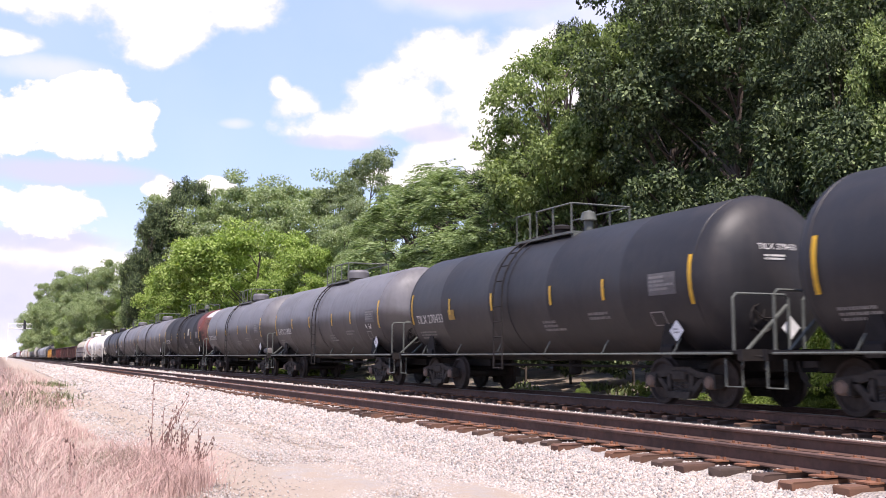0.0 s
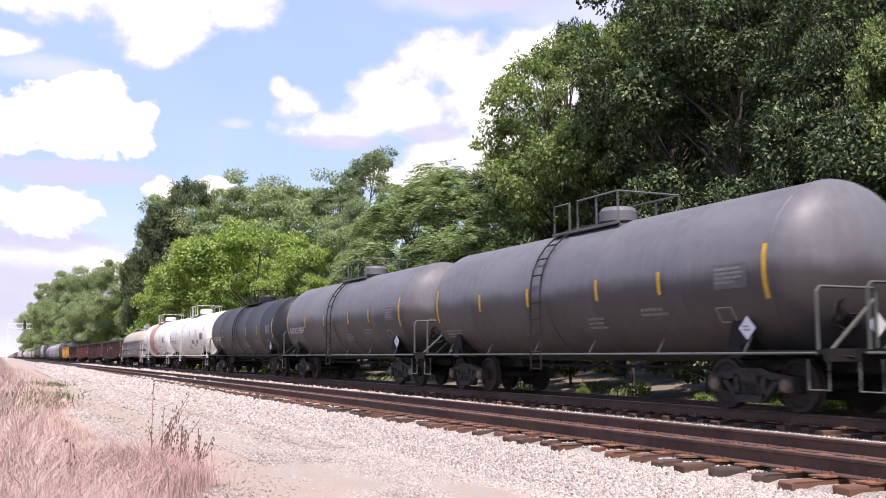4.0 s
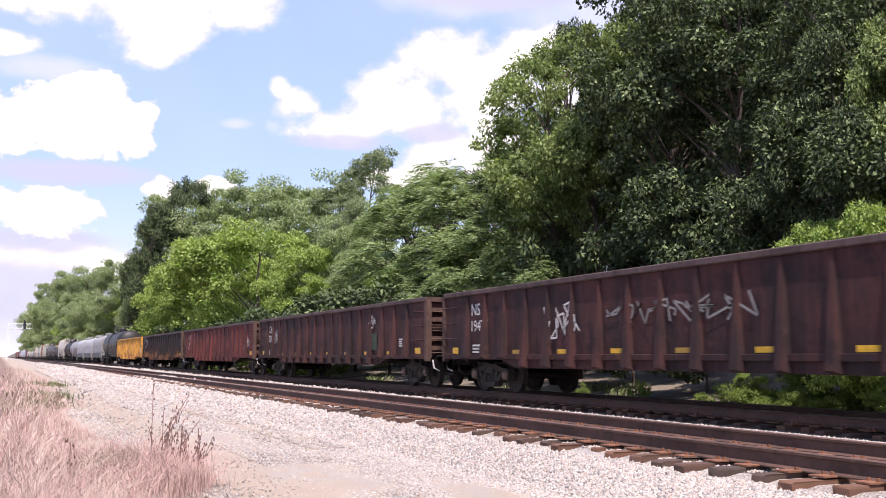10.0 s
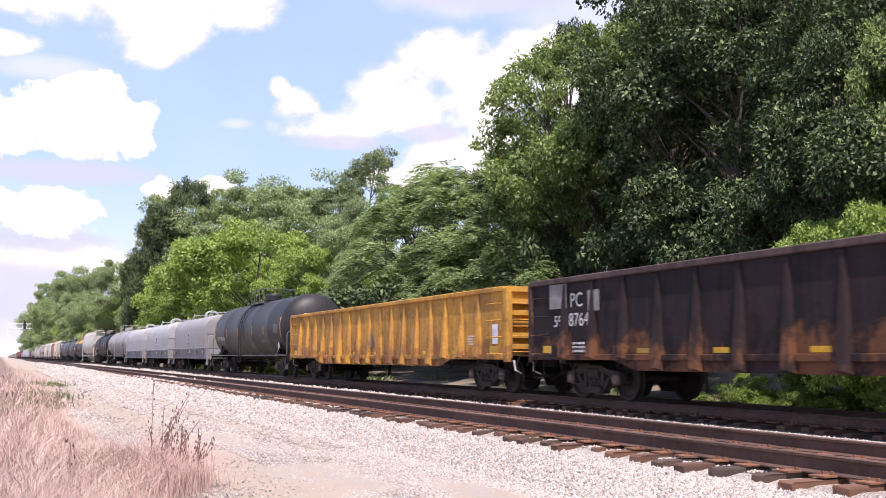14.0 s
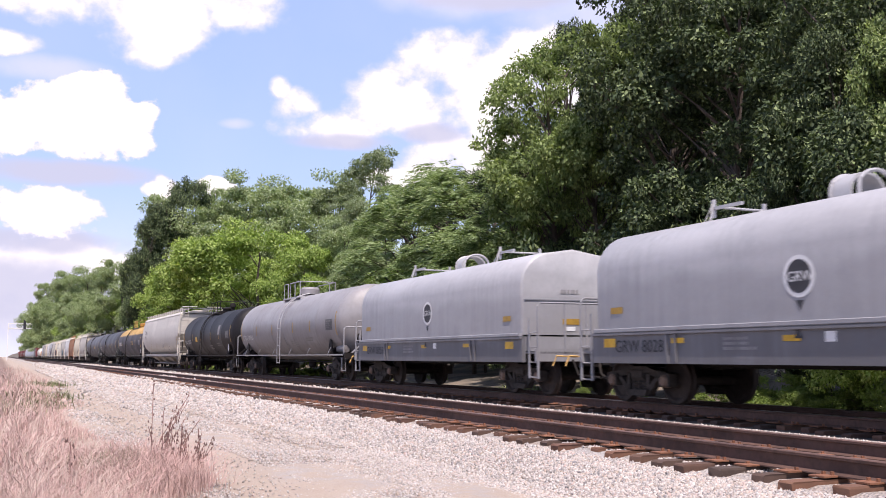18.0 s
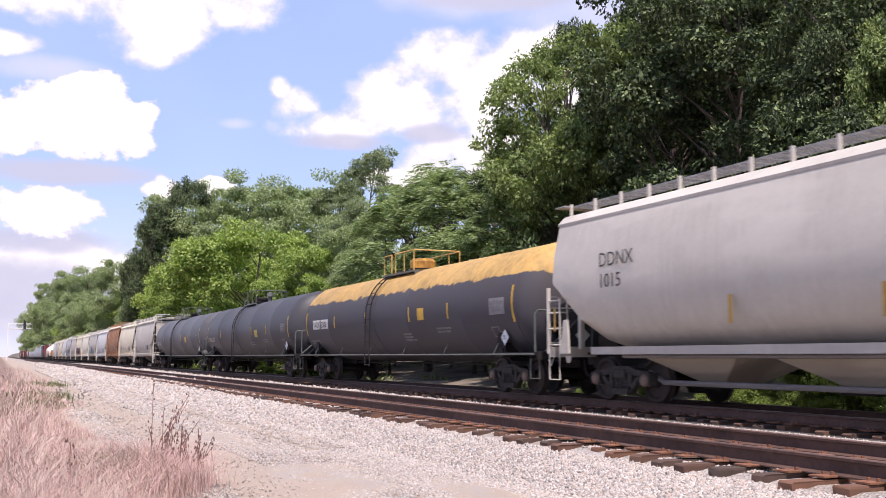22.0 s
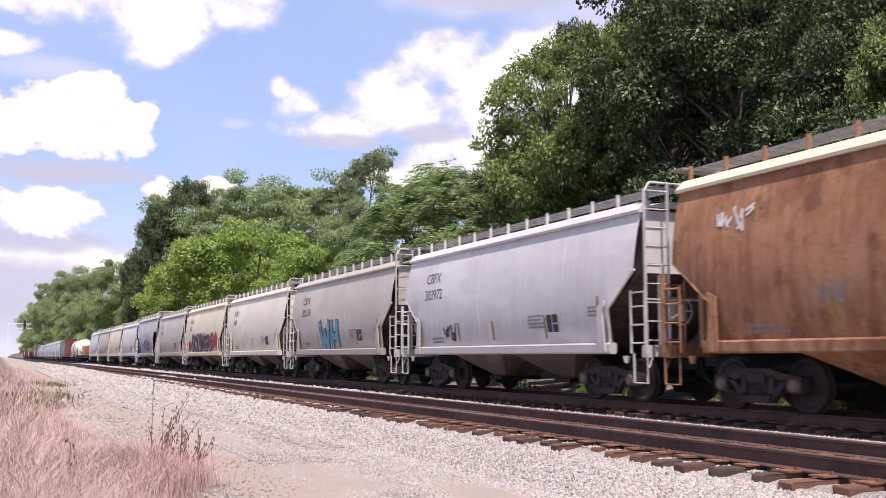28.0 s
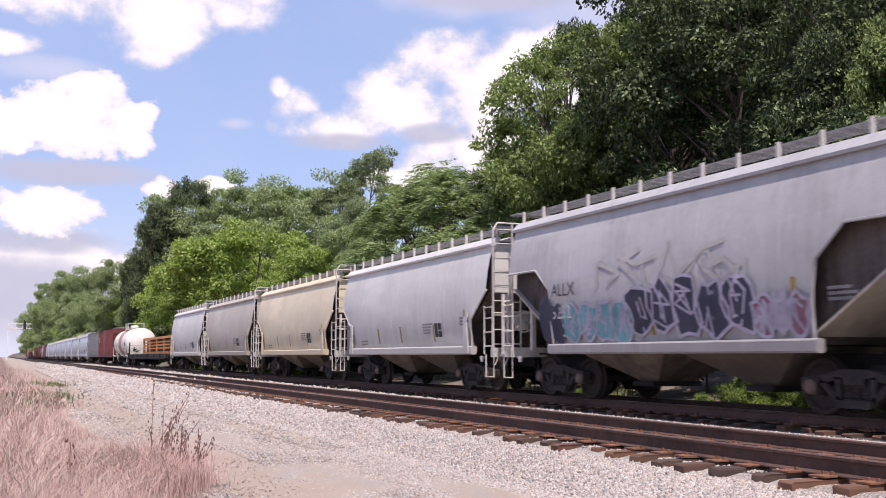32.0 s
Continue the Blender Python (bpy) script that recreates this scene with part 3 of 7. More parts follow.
def stones(name, boxes, count, size, mat, seed, label):
    """Loose crushed stone strewn over the bed, thinning with the distance."""
    rng = np.random.default_rng(seed)
    base = np.array([(1, 0, 0), (-1, 0, 0), (0, 1, 0), (0, -1, 0), (0, 0, 1), (0, 0, -1)], float)
    tri = np.array([(0, 2, 4), (2, 1, 4), (1, 3, 4), (3, 0, 4), (2, 0, 5), (1, 2, 5), (3, 1, 5), (0, 3, 5)])
    pts = []
    for x0, x1, y0, y1, part_of in boxes:
        k = int(count * part_of)
        u = rng.random(k)
        a, b = 1 / abs(x1), 1 / abs(x0)
        px = -1 / (a + (b - a) * u)
        py = rng.uniform(y0, y1, k)
        pts.append(np.c_[px, py])
    p = np.concatenate(pts)
    ring_y = [-20, 1.4, 3.0, 5.3, 5.7, 6.40, 6.95, 9.3, 10.45, 11.2, 14.7, 16.4, 40]
    ring_z = [-0.52, -0.56, -0.64, -0.62, -0.60, -0.36, -0.248, -0.248, -0.33, -0.27, -0.28, -0.66, -0.5]
    z = np.interp(p[:, 1], ring_y, ring_z)
    n = len(p)
    s = size * rng.uniform(0.55, 1.35, n) * np.clip(np.abs(p[:, 0]) / 15, 0.9, 7.0)
    rot = rng.normal(size=(n, 3, 3))
    q, _ = np.linalg.qr(rot)
    shape = base[None] * rng.uniform(0.55, 1.2, (n, 6, 1)) + rng.normal(0, 0.12, (n, 6, 3))
    v = np.einsum("nij,nkj->nki", q, shape * np.array([1, 0.85, 0.7])) * s[:, None, None]
    v += np.c_[p, z + s * 0.25][:, None, :]
    f = (tri[None] + 6 * np.arange(n)[:, None, None]).reshape(-1, 3)
    tagged(new(name, arrays(name, v.reshape(-1, 3), f, mat)), label, "gravel", kind="stuff")


STONE = varied("crushed limestone", [(0.30, 0.26, 0.235), (0.56, 0.52, 0.48), (0.42, 0.36, 0.32), (0.66, 0.62, 0.58), (0.50, 0.40, 0.32), (0.25, 0.235, 0.235), (0.60, 0.55, 0.50), (0.52, 0.38, 0.33)], 0.9, 40.0)
stones("ballast_stones", [(-6.5, -200, 5.45, 6.75, 0.42), (-8, -60, 7.0, 9.1, 0.2), (-9, -160, 9.3, 11.3, 0.22), (-9, -60, 14.7, 16.2, 0.06)], 120000, 0.029, STONE, 5, "pale grey and tan crushed limestone ballast stones")
stones("road_gravel", [(-6, -16, 4.7, 5.6, 0.30), (-6, -120, 3.55, 4.75, 0.34), (-12, -180, 4.9, 5.7, 0.10), (-6, -60, 1.6, 5.5, 0.14), (-6, -30, 1.7, 2.5, 0.14)], 62000, 0.021, STONE, 6, "loose small stones strewn on the dirt road")
stones("bank_rubble", [(-8, -90, 16.2, 19.5, 1.0)], 14000, 0.05, STONE, 8, "rubble and stones on the bare bank")


# ---- dry grass and weeds ----
STRAW = varied("dry pinkish grass", [(0.62, 0.40, 0.345), (0.52, 0.335, 0.295), (0.72, 0.51, 0.435), (0.44, 0.285, 0.25), (0.66, 0.43, 0.38), (0.40, 0.27, 0.23), (0.58, 0.42, 0.37)], 0.85, 3.0, False, 0.0)
PALESTRAW = varied("pale dry straw", [(0.66, 0.54, 0.45), (0.56, 0.43, 0.36), (0.74, 0.63, 0.52)], 0.8, 3.0, False, 0.0)
TUSSOCK = varied("tangled tan and olive grass", [(0.40, 0.30, 0.22), (0.24, 0.20, 0.12), (0.52, 0.40, 0.32), (0.18, 0.15, 0.09), (0.30, 0.22, 0.17)], 0.8, 3.0, False, 0.0)
GREENBLADE = varied("green weed blades", [(0.13, 0.16, 0.055), (0.20, 0.22, 0.085), (0.10, 0.12, 0.05)], 0.7, 3.0, False, 0.0)


def blades(name, centre, count, tall, mat, seed, label, wide=0.006, lean=0.5):
    """Thin blades of grass: a bent strip each. centre(rng, n) gives their feet."""
    rng = np.random.default_rng(seed)
    p = centre(rng, count)
    n = len(p)
    h = tall(p, rng)
    ang = rng.uniform(0, 2 * np.pi, n)
    tilt = rng.uniform(0.05, lean, n) * h
    d = np.c_[np.cos(ang), np.sin(ang)]
    side = np.c_[-np.sin(ang + 0.7), np.cos(ang + 0.7)] * (wide * np.clip(np.abs(p[:, 0]) / 11, 0.8, 4))[:, None]
    z0 = ground_height(p[:, 0], p[:, 1]) - 0.03
    def at(k, bend):
        return np.c_[p + d * (tilt * bend)[:, None], z0 + h * k]
    droop, kink = rng.uniform(0.55, 1.0, n), rng.uniform(0.1, 0.6, n)
    rows = [at(0, 0), at(0.55, kink), at(droop, 1.0 + 0.5 * (1 - droop))]
    v = np.stack([rows[0] - np.c_[side, 0 * h], rows[0] + np.c_[side, 0 * h], rows[1] - np.c_[side, 0 * h] * 0.8, rows[1] + np.c_[side, 0 * h] * 0.8, rows[2], rows[2] + np.c_[side, 0 * h] * 0.3], 1)
    f = np.array([(0, 1, 3, 2), (2, 3, 5, 4)])
    f = (f[None] + 6 * np.arange(n)[:, None, None]).reshape(-1, 4)
    tagged(new(name, arrays(name, v.reshape(-1, 3), f, mat)), label, "grass", kind="stuff")


def field_feet(rng, n):
    a, b = 1 / 130, 1 / 6.0
    x = -1 / (a + (b - a) * rng.random(n * 2))
    edge = 1.5 + 0.9 * np.sin(x * 0.31) * 0.5 + np.clip((-x - 14) * 0.03, 0, 1.5)
    y = edge - np.abs(rng.normal(0, 1, n * 2)) ** 1.2 * np.clip(-x * 0.22, 2.2, 12)
    keep = rng.random(n * 2) < 0.62 + 0.38 * np.sin(x * 0.9 + y * 1.3) * np.sin(y * 0.8 - x * 0.37)
    return np.c_[x, y][keep][:n]


def field_tall(p, rng):
    lump = 0.55 + 0.45 * np.sin(p[:, 0] * 0.55 + 1) * np.sin(p[:, 1] * 0.7)
    depth = np.clip((1.9 + np.clip((-p[:, 0] - 14) * 0.03, 0, 1.5) - p[:, 1]) / 1.6, 0.25, 1.0)
    return rng.uniform(0.25, 0.62, len(p)) * (0.75 + 0.5 * lump) * depth


blades("dry_grass", field_feet, 50000, field_tall, STRAW, 11, "tall dry pinkish-tan grass beside the dirt road", 0.0030, 1.3)
blades("long_straws", field_feet, 5200, lambda p, rng: field_tall(p, rng) * rng.uniform(1.2, 1.75, len(p)), PALESTRAW, 14, "long pale straws standing out of the dry grass", 0.0034, 1.3)


def clump_feet(*spots):
    def feet(rng, n):
        k = rng.integers(0, len(spots), n)
        s = np.array(spots)[k]
        return s[:, :2] + rng.normal(0, 1, (n, 2)) * s[:, 2:3]
    return feet


blades("green_weeds", clump_feet((-12.2, 1.1, 0.22), (-12.8, 1.3, 0.18), (-31, 0.9, 0.5), (-27, 0.2, 0.5), (-38, 1.4, 0.6), (-55, 2.0, 0.8)), 1500,
       lambda p, rng: rng.uniform(0.15, 0.5, len(p)), GREENBLADE, 12, "green weed clumps among the dry grass", 0.005, 0.9)

def bank_feet(rng, n):
    x = -1 / (1 / 75 + (1 / 6.0 - 1 / 75) * rng.random(n))
    y = rng.uniform(16.5, 20.5, n)
    keep = np.sin(x * 0.8 + y * 1.9) + np.sin(x * 0.33 - y) + rng.normal(0, 0.3, n) > np.where(x > -24, -0.2, 0.9)
    return np.c_[x, y][keep]


BANKGREEN = varied("coarse bank weeds", [(0.10, 0.14, 0.04), (0.18, 0.23, 0.065), (0.07, 0.10, 0.03), (0.27, 0.30, 0.11)], 0.7, 3.0, False, 0.0)
blades("bank_weeds", bank_feet, 26000, lambda p, rng: rng.uniform(0.10, 0.40, len(p)), BANKGREEN, 15, "rank green weeds on the bank behind the far track", 0.012, 1.0)

blades("tussocks", clump_feet((-12.3, 1.35, 0.20), (-11.9, 1.15, 0.24), (-12.5, 1.75, 0.16), (-11.3, 0.95, 0.25), (-12.9, 1.5, 0.18)), 2200,
       lambda p, rng: rng.uniform(0.15, 0.52, len(p)), TUSSOCK, 17, "tangled tan and olive grass tussocks at the road edge", 0.004, 1.1)

blades("dry_tufts", clump_feet((-11.7, 1.75, 0.22), (-12.3, 1.95, 0.22), (-11.2, 1.45, 0.30), (-12.9, 1.75, 0.28), (-11.9, 1.2, 0.35), (-10.6, 1.1, 0.3), (-13.8, 1.5, 0.4)), 7000,
       lambda p, rng: rng.uniform(0.2, 0.62, len(p)), STRAW, 18, "tangled dry pinkish grass tufts at the road edge", 0.0033, 1.2)

STEM = plain("dry brown stem", (0.25, 0.13, 0.11), 0.9, 0.0, 20.0, 0.3)
SEED = plain("dark brown seed head", (0.17, 0.10, 0.085), 0.9, 0.0, 30.0, 0.4)


def weed(x, y, tall, seed, stems):
    rnd = random.Random(seed)
    z = float(ground_height(x, y))
    thing = empty("dry_weed", "dead brown weed with dark seed heads on thin stems", "weed", "dead weeds at the road edge")
    thing.location = (x, y, z)
    st, sd = Mesh(), Mesh()
    for k in range(stems):
        h = tall * (1.0 if k == 0 else rnd.uniform(0.5, 0.9))
        lx, ly = rnd.uniform(-0.5, 0.5) * h, rnd.uniform(-0.35, 0.55) * h
        if k == 0:
            lx, ly = 0.02, 0.0
        bx, by = rnd.uniform(-0.08, 0.08), rnd.uniform(-0.08, 0.10)
        pts = [(bx, by, 0), (bx + lx * 0.3, by + ly * 0.3, h * 0.5), (bx + lx, by + ly, h)]
        st.tube(pts, 0.0042, 4)
        for j in range(rnd.randint(3, 8)):
            t = rnd.uniform(0.55, 1.0)
            p = Vector(pts[1]).lerp(Vector(pts[2]), max(0, t * 2 - 1))
            q = p + Vector((rnd.uniform(-0.05, 0.05), rnd.uniform(-0.05, 0.05), rnd.uniform(0.0, 0.06)))
            st.tube([p, q], 0.002, 3)
            sd.turned([(-0.018, 0.002), (-0.006, 0.006 + 0.006 * rnd.random()), (0.008, 0.007), (0.020, 0.001)], 5, "z", q)
    tagged(part("stem_tuft", st, STEM, thing), kind="stuff")
    tagged(part("seed_cluster", sd, SEED, thing), kind="stuff")


weed(-12.9, 1.80, 1.18, 1, 7)
weed(-12.7, 1.95, 0.85, 2, 11)
weed(-12.0, 2.05, 0.72, 7, 9)
weed(-12.3, 2.20, 0.66, 8, 8)
weed(-29.5, 1.5, 0.75, 3, 5)
weed(-10.9, 0.6, 0.62, 5, 4)


# ---- trees ----
BARK = plain("grey-brown bark", (0.085, 0.066, 0.052), 0.95, 0.0, 5.0, 0.4, 0.8)
# crown shade painted as near-black greens, sunlit leaves as a few bright ones
SHADELEAF = leaves("green leaves with painted shade and sun flecks", [(0.034, 0.050, 0.024), (0.050, 0.072, 0.033), (0.062, 0.088, 0.040), (0.088, 0.125, 0.054), (0.27, 0.33, 0.15)], 0.15)
# sunlight put into the colour: lighter greens for the sunny edge trees
SUNLEAF = leaves("broad leaves painted light as if sunlit", [(0.10, 0.14, 0.05), (0.19, 0.25, 0.09), (0.25, 0.32, 0.12), (0.44, 0.51, 0.24)], 0.36)
FRESH = leaves("fresh green leaves", [(0.16, 0.23, 0.055), (0.26, 0.36, 0.09), (0.36, 0.46, 0.13), (0.52, 0.60, 0.24)], 0.42)
MIDGREEN = leaves("mid green leaves", [(0.19, 0.25, 0.12), (0.27, 0.335, 0.17), (0.34, 0.41, 0.225), (0.50, 0.55, 0.36)], 0.40)
FROND = leaves("feathery green leaflets", [(0.12, 0.175, 0.07), (0.19, 0.26, 0.11), (0.28, 0.36, 0.17), (0.46, 0.53, 0.31)], 0.36)
GREYGREEN = leaves("grey-green leaves", [(0.22, 0.275, 0.15), (0.33, 0.385, 0.24), (0.17, 0.215, 0.12), (0.44, 0.48, 0.34)], 0.4)
BRIGHT = leaves("yellow-green bush leaves", [(0.16, 0.225, 0.05), (0.23, 0.30, 0.075), (0.11, 0.165, 0.04), (0.30, 0.36, 0.11)], 0.3)


def crown_mesh(name, seed, radius, low, high, clumps, per, leaf, mat, frond=False, squash=0.62, open_=0.0, top_in=0.35, foot_in=0.0, grain=8):
    """Leaves in clumps on an uneven envelope round the limbs; gaps stay between the clumps."""
    rng = np.random.default_rng(seed)
    mid, half = (low + high) / 2, (high - low) / 2
    lobes = []
    while len(lobes) < max(6, clumps // grain):
        d = rng.normal(size=3)
        d /= np.linalg.norm(d)
        lump = 1 + 0.28 * noise.noise(Vector(d * 1.7) + Vector((seed * 3.1, 0, 0)))
        r = lump * (rng.uniform(0.30, 1.0) ** 0.5) * 0.93
        c = np.array([d[0] * radius * r, d[1] * radius * r, mid + d[2] * half * r])
        c[:2] *= 1 - top_in * max(0, (c[2] - mid) / half) - foot_in * max(0, (mid - c[2]) / half)
        if open_ and noise.noise(Vector(c * 0.42) + Vector((seed, seed, 0))) > 0.55 - open_:
            continue
        lobes.append((c, radius * rng.uniform(0.20, 0.36) * (grain / 8) ** 0.4))
    cent = []
    while len(cent) < clumps:
        c, r = lobes[rng.integers(0, len(lobes))]
        d = rng.normal(size=3) + np.array([c[0] / radius, c[1] / radius, 0.35]) * 0.7
        d /= np.linalg.norm(d)
        cent.append(c + d * r * np.array([1, 1, 0.8]) * rng.uniform(0.7, 1.0))
    cent = np.array(cent)
    size = rng.uniform(0.55, 1.25, clumps) * radius * 0.145
    n = clumps * per
    k = np.repeat(np.arange(clumps), per)
    if frond:
        # compound leaves: pairs of leaflets along a drooping stalk
        stalks = n // 14
        ks = rng.integers(0, clumps, stalks)
        o = rng.normal(size=(stalks, 3)); o /= np.linalg.norm(o, axis=1)[:, None]
        start = cent[ks] + o * size[ks][:, None] * rng.uniform(0.1, 0.7, stalks)[:, None]
        out = o + (cent[ks] - np.array([0, 0, mid])) / radius * 0.8
        out[:, 2] = np.abs(out[:, 2]) * 0.4 + 0.1
        out /= np.linalg.norm(out, axis=1)[:, None]
        ln = rng.uniform(0.5, 0.95, stalks) * leaf * 4.2
        t = np.tile(np.repeat(np.linspace(0.15, 1, 7), 2), stalks)
        sgn = np.tile([1, -1] * 7, stalks)
        S = np.repeat(np.arange(stalks), 14)
        pos = start[S] + out[S] * (ln[S] * t)[:, None]
        pos[:, 2] -= 0.55 * ln[S] * t ** 2
        across = np.cross(out[S], np.array([0, 0, 1.0])); across /= np.linalg.norm(across, axis=1)[:, None] + 1e-6
        ax = across * sgn[:, None] + out[S] * 0.5
        ax[:, 2] -= 0.35
        n = len(pos)
        width = 0.30
    else:
        o = rng.normal(size=(n, 3)); o /= np.linalg.norm(o, axis=1)[:, None]
        pos = cent[k] + o * (size[k] * rng.uniform(0.25, 1.0, n) ** 0.5)[:, None] * np.array([1.15, 1.15, squash])
        ax = rng.normal(size=(n, 3)) + o * 0.9
        ax[:, 2] -= 0.75
        width = 0.62
    ax /= np.linalg.norm(ax, axis=1)[:, None]
    up = rng.normal(size=(n, 3)) * 0.42 + np.array([0, 0, 1.0]) + (0 if frond else o * 0.7)
    b = np.cross(ax, up); b /= np.linalg.norm(b, axis=1)[:, None] + 1e-6
    nn = np.cross(ax, b)
    s = leaf * rng.uniform(0.6, 1.3, n)
    tip = pos + ax * s[:, None]
    m1 = pos + ax * (s * 0.45)[:, None] + b * (s * width * 0.5)[:, None] + nn * (s * 0.10)[:, None]
    m2 = pos + ax * (s * 0.45)[:, None] - b * (s * width * 0.5)[:, None] + nn * (s * 0.10)[:, None]
    v = np.stack([pos, m1, tip, m2], 1).reshape(-1, 3)
    f = (np.array([(0, 1, 2), (0, 2, 3)])[None] + 4 * np.arange(n)[:, None, None]).reshape(-1, 3)
    return arrays(name, v, f, mat), cent


def trunk_mesh(seed, tall, thick, cent, limbs):
    rnd = random.Random(seed)
    m = Mesh()
    bend = [(0.0, 0.0, -0.6)]
    for k in range(1, 6):
        bend.append((rnd.uniform(-0.02, 0.02) * tall * k * 0.4, rnd.uniform(-0.02, 0.02) * tall * k * 0.4, tall * 0.80 * k / 5))
    n = 9
    k0 = len(m.v)
    for i, p in enumerate(bend):
        r = thick * (1.25 if i == 0 else 1 - 0.15 * i)
        m.v += [(p[0] + r * math.cos(6.283 * j / n), p[1] + r * math.sin(6.283 * j / n), p[2]) for j in range(n)]
    m.f += [(k0 + i * n + j, k0 + i * n + (j + 1) % n, k0 + (i + 1) * n + (j + 1) % n, k0 + (i + 1) * n + j) for i in range(5) for j in range(n)]
    picks = rnd.sample(range(len(cent)), min(limbs, len(cent)))
    for c in picks:
        end = Vector(cent[c])
        z = max(tall * 0.16, min(tall * 0.72, end.z - (end.xy.length * rnd.uniform(0.5, 1.0))))
        i = min(4, int(z / (tall * 0.16)))
        a = Vector(bend[i]).lerp(Vector(bend[i + 1]), 0.5)
        a.z = z
        b = a.lerp(end, 0.5) + Vector((rnd.uniform(-0.3, 0.3), rnd.uniform(-0.3, 0.3), rnd.uniform(-0.2, 0.5)))
        r = thick * rnd.uniform(0.12, 0.30)
        for (p, q, r1) in ((a, b, r), (b, end, r * 0.5)):
            m.tube([p, q], r1, 5)
    return m.data("trunk", BARK, True)


def tree_kind(label, seed, tall, radius, low, clumps, per, leaf, mat, thick, limbs=60, **more):
    tree = empty("tree", label, "tree", "trees behind the tracks")
    crown, cent = crown_mesh("crown", seed, radius, low, tall, clumps, per, leaf, mat, **more)
    part("trunk", trunk_mesh(seed, tall, thick, cent, limbs), None, tree)
    part("crown", crown, None, tree)
    return tree


PINHOLE = AIM.to_3x3()


def way_through(u, v):
    """The bearing and rise from the tripod as a direction."""
    return PINHOLE @ Vector(((u - 784) / FOCAL, (441 - v) / FOCAL, -1))


KINDS = {
    "deep": tree_kind("tall dense broadleaf tree, dark green with painted shade and sun flecks", 21, 20.0, 6.5, 3.0, 280, 180, 0.25, SHADELEAF, 0.34, open_=0.40, top_in=0.25, foot_in=0.2, grain=10),
    "deep2": tree_kind("tall broadleaf tree with gaps, glossy foliage in painted shade and sun flecks", 22, 20.0, 5.7, 2.0, 250, 180, 0.25, SHADELEAF, 0.30, open_=0.45, top_in=0.25, foot_in=0.2, grain=10),
    "open": tree_kind("broadleaf tree with foliage painted sunlit and gaps of sky", 31, 18.0, 4.7, 2.0, 230, 130, 0.235, SUNLEAF, 0.24, open_=0.10, top_in=0.2, foot_in=0.1, grain=10),
    "round": tree_kind("rounded tree with fresh light green foliage", 23, 13.0, 5.6, 0.6, 270, 150, 0.25, FRESH, 0.16, limbs=14, open_=0.05),
    "round2": tree_kind("broad tree with mid green foliage", 24, 15.0, 5.4, 1.0, 270, 190, 0.20, MIDGREEN, 0.2, limbs=25, open_=0.08),
    "frond": tree_kind("slender tree with drooping feathery compound leaves", 25, 12.0, 4.6, 1.4, 130, 230, 0.25, FROND, 0.16, frond=True),
    "spire": tree_kind("narrow tall tree with grey-green foliage", 26, 18.0, 3.9, 1.0, 240, 150, 0.18, GREYGREEN, 0.18, limbs=20, open_=0.05, top_in=0.6),
    "bush": tree_kind("leafy bright green bush", 27, 3.2, 2.2, -2.2, 150, 110, 0.12, BRIGHT, 0.05),
    "shrub": tree_kind("green roadside shrub darkened with painted shade", 28, 4.5, 2.6, 0.0, 90, 100, 0.22, SHADELEAF, 0.06),
}
TALL = {"open": 18.0, "deep": 20.0, "deep2": 20.0, "round": 13.0, "round2": 15.0, "frond": 12.0, "spire": 18.0, "bush": 3.2, "shrub": 4.5}
for k in KINDS.values():
    k.location = (-40, 400, 0)
PLACED = {}


def plant(kind, u, top, y, wide=1.0, label=""):
    """A tree of the given kind on the bearing u, y metres across the line, grown to the rise top."""
    w = way_through(u, 631)
    x = w.x / w.y * y
    w2 = way_through(u, top)
    z = EYE.z + w2.z / w2.y * y
    base = float(ground_height(x, y))
    s = (z - base) / TALL[kind]
    m = Matrix.Translation((x, y, base)) @ Matrix.Rotation(hash_turn(u, y), 4, "Z") @ Matrix.Diagonal((s * wide, s * wide, s, 1))
    if kind not in PLACED:
        PLACED[kind] = ob = KINDS[kind]
        ob.matrix_basis = m
    else:
        ob = copy_thing(KINDS[kind], Matrix.Identity(4))
        ob.matrix_basis = m
    return tagged(ob, label)


def hash_turn(u, y):
    return (u * 0.731 + y * 1.37) % 6.283


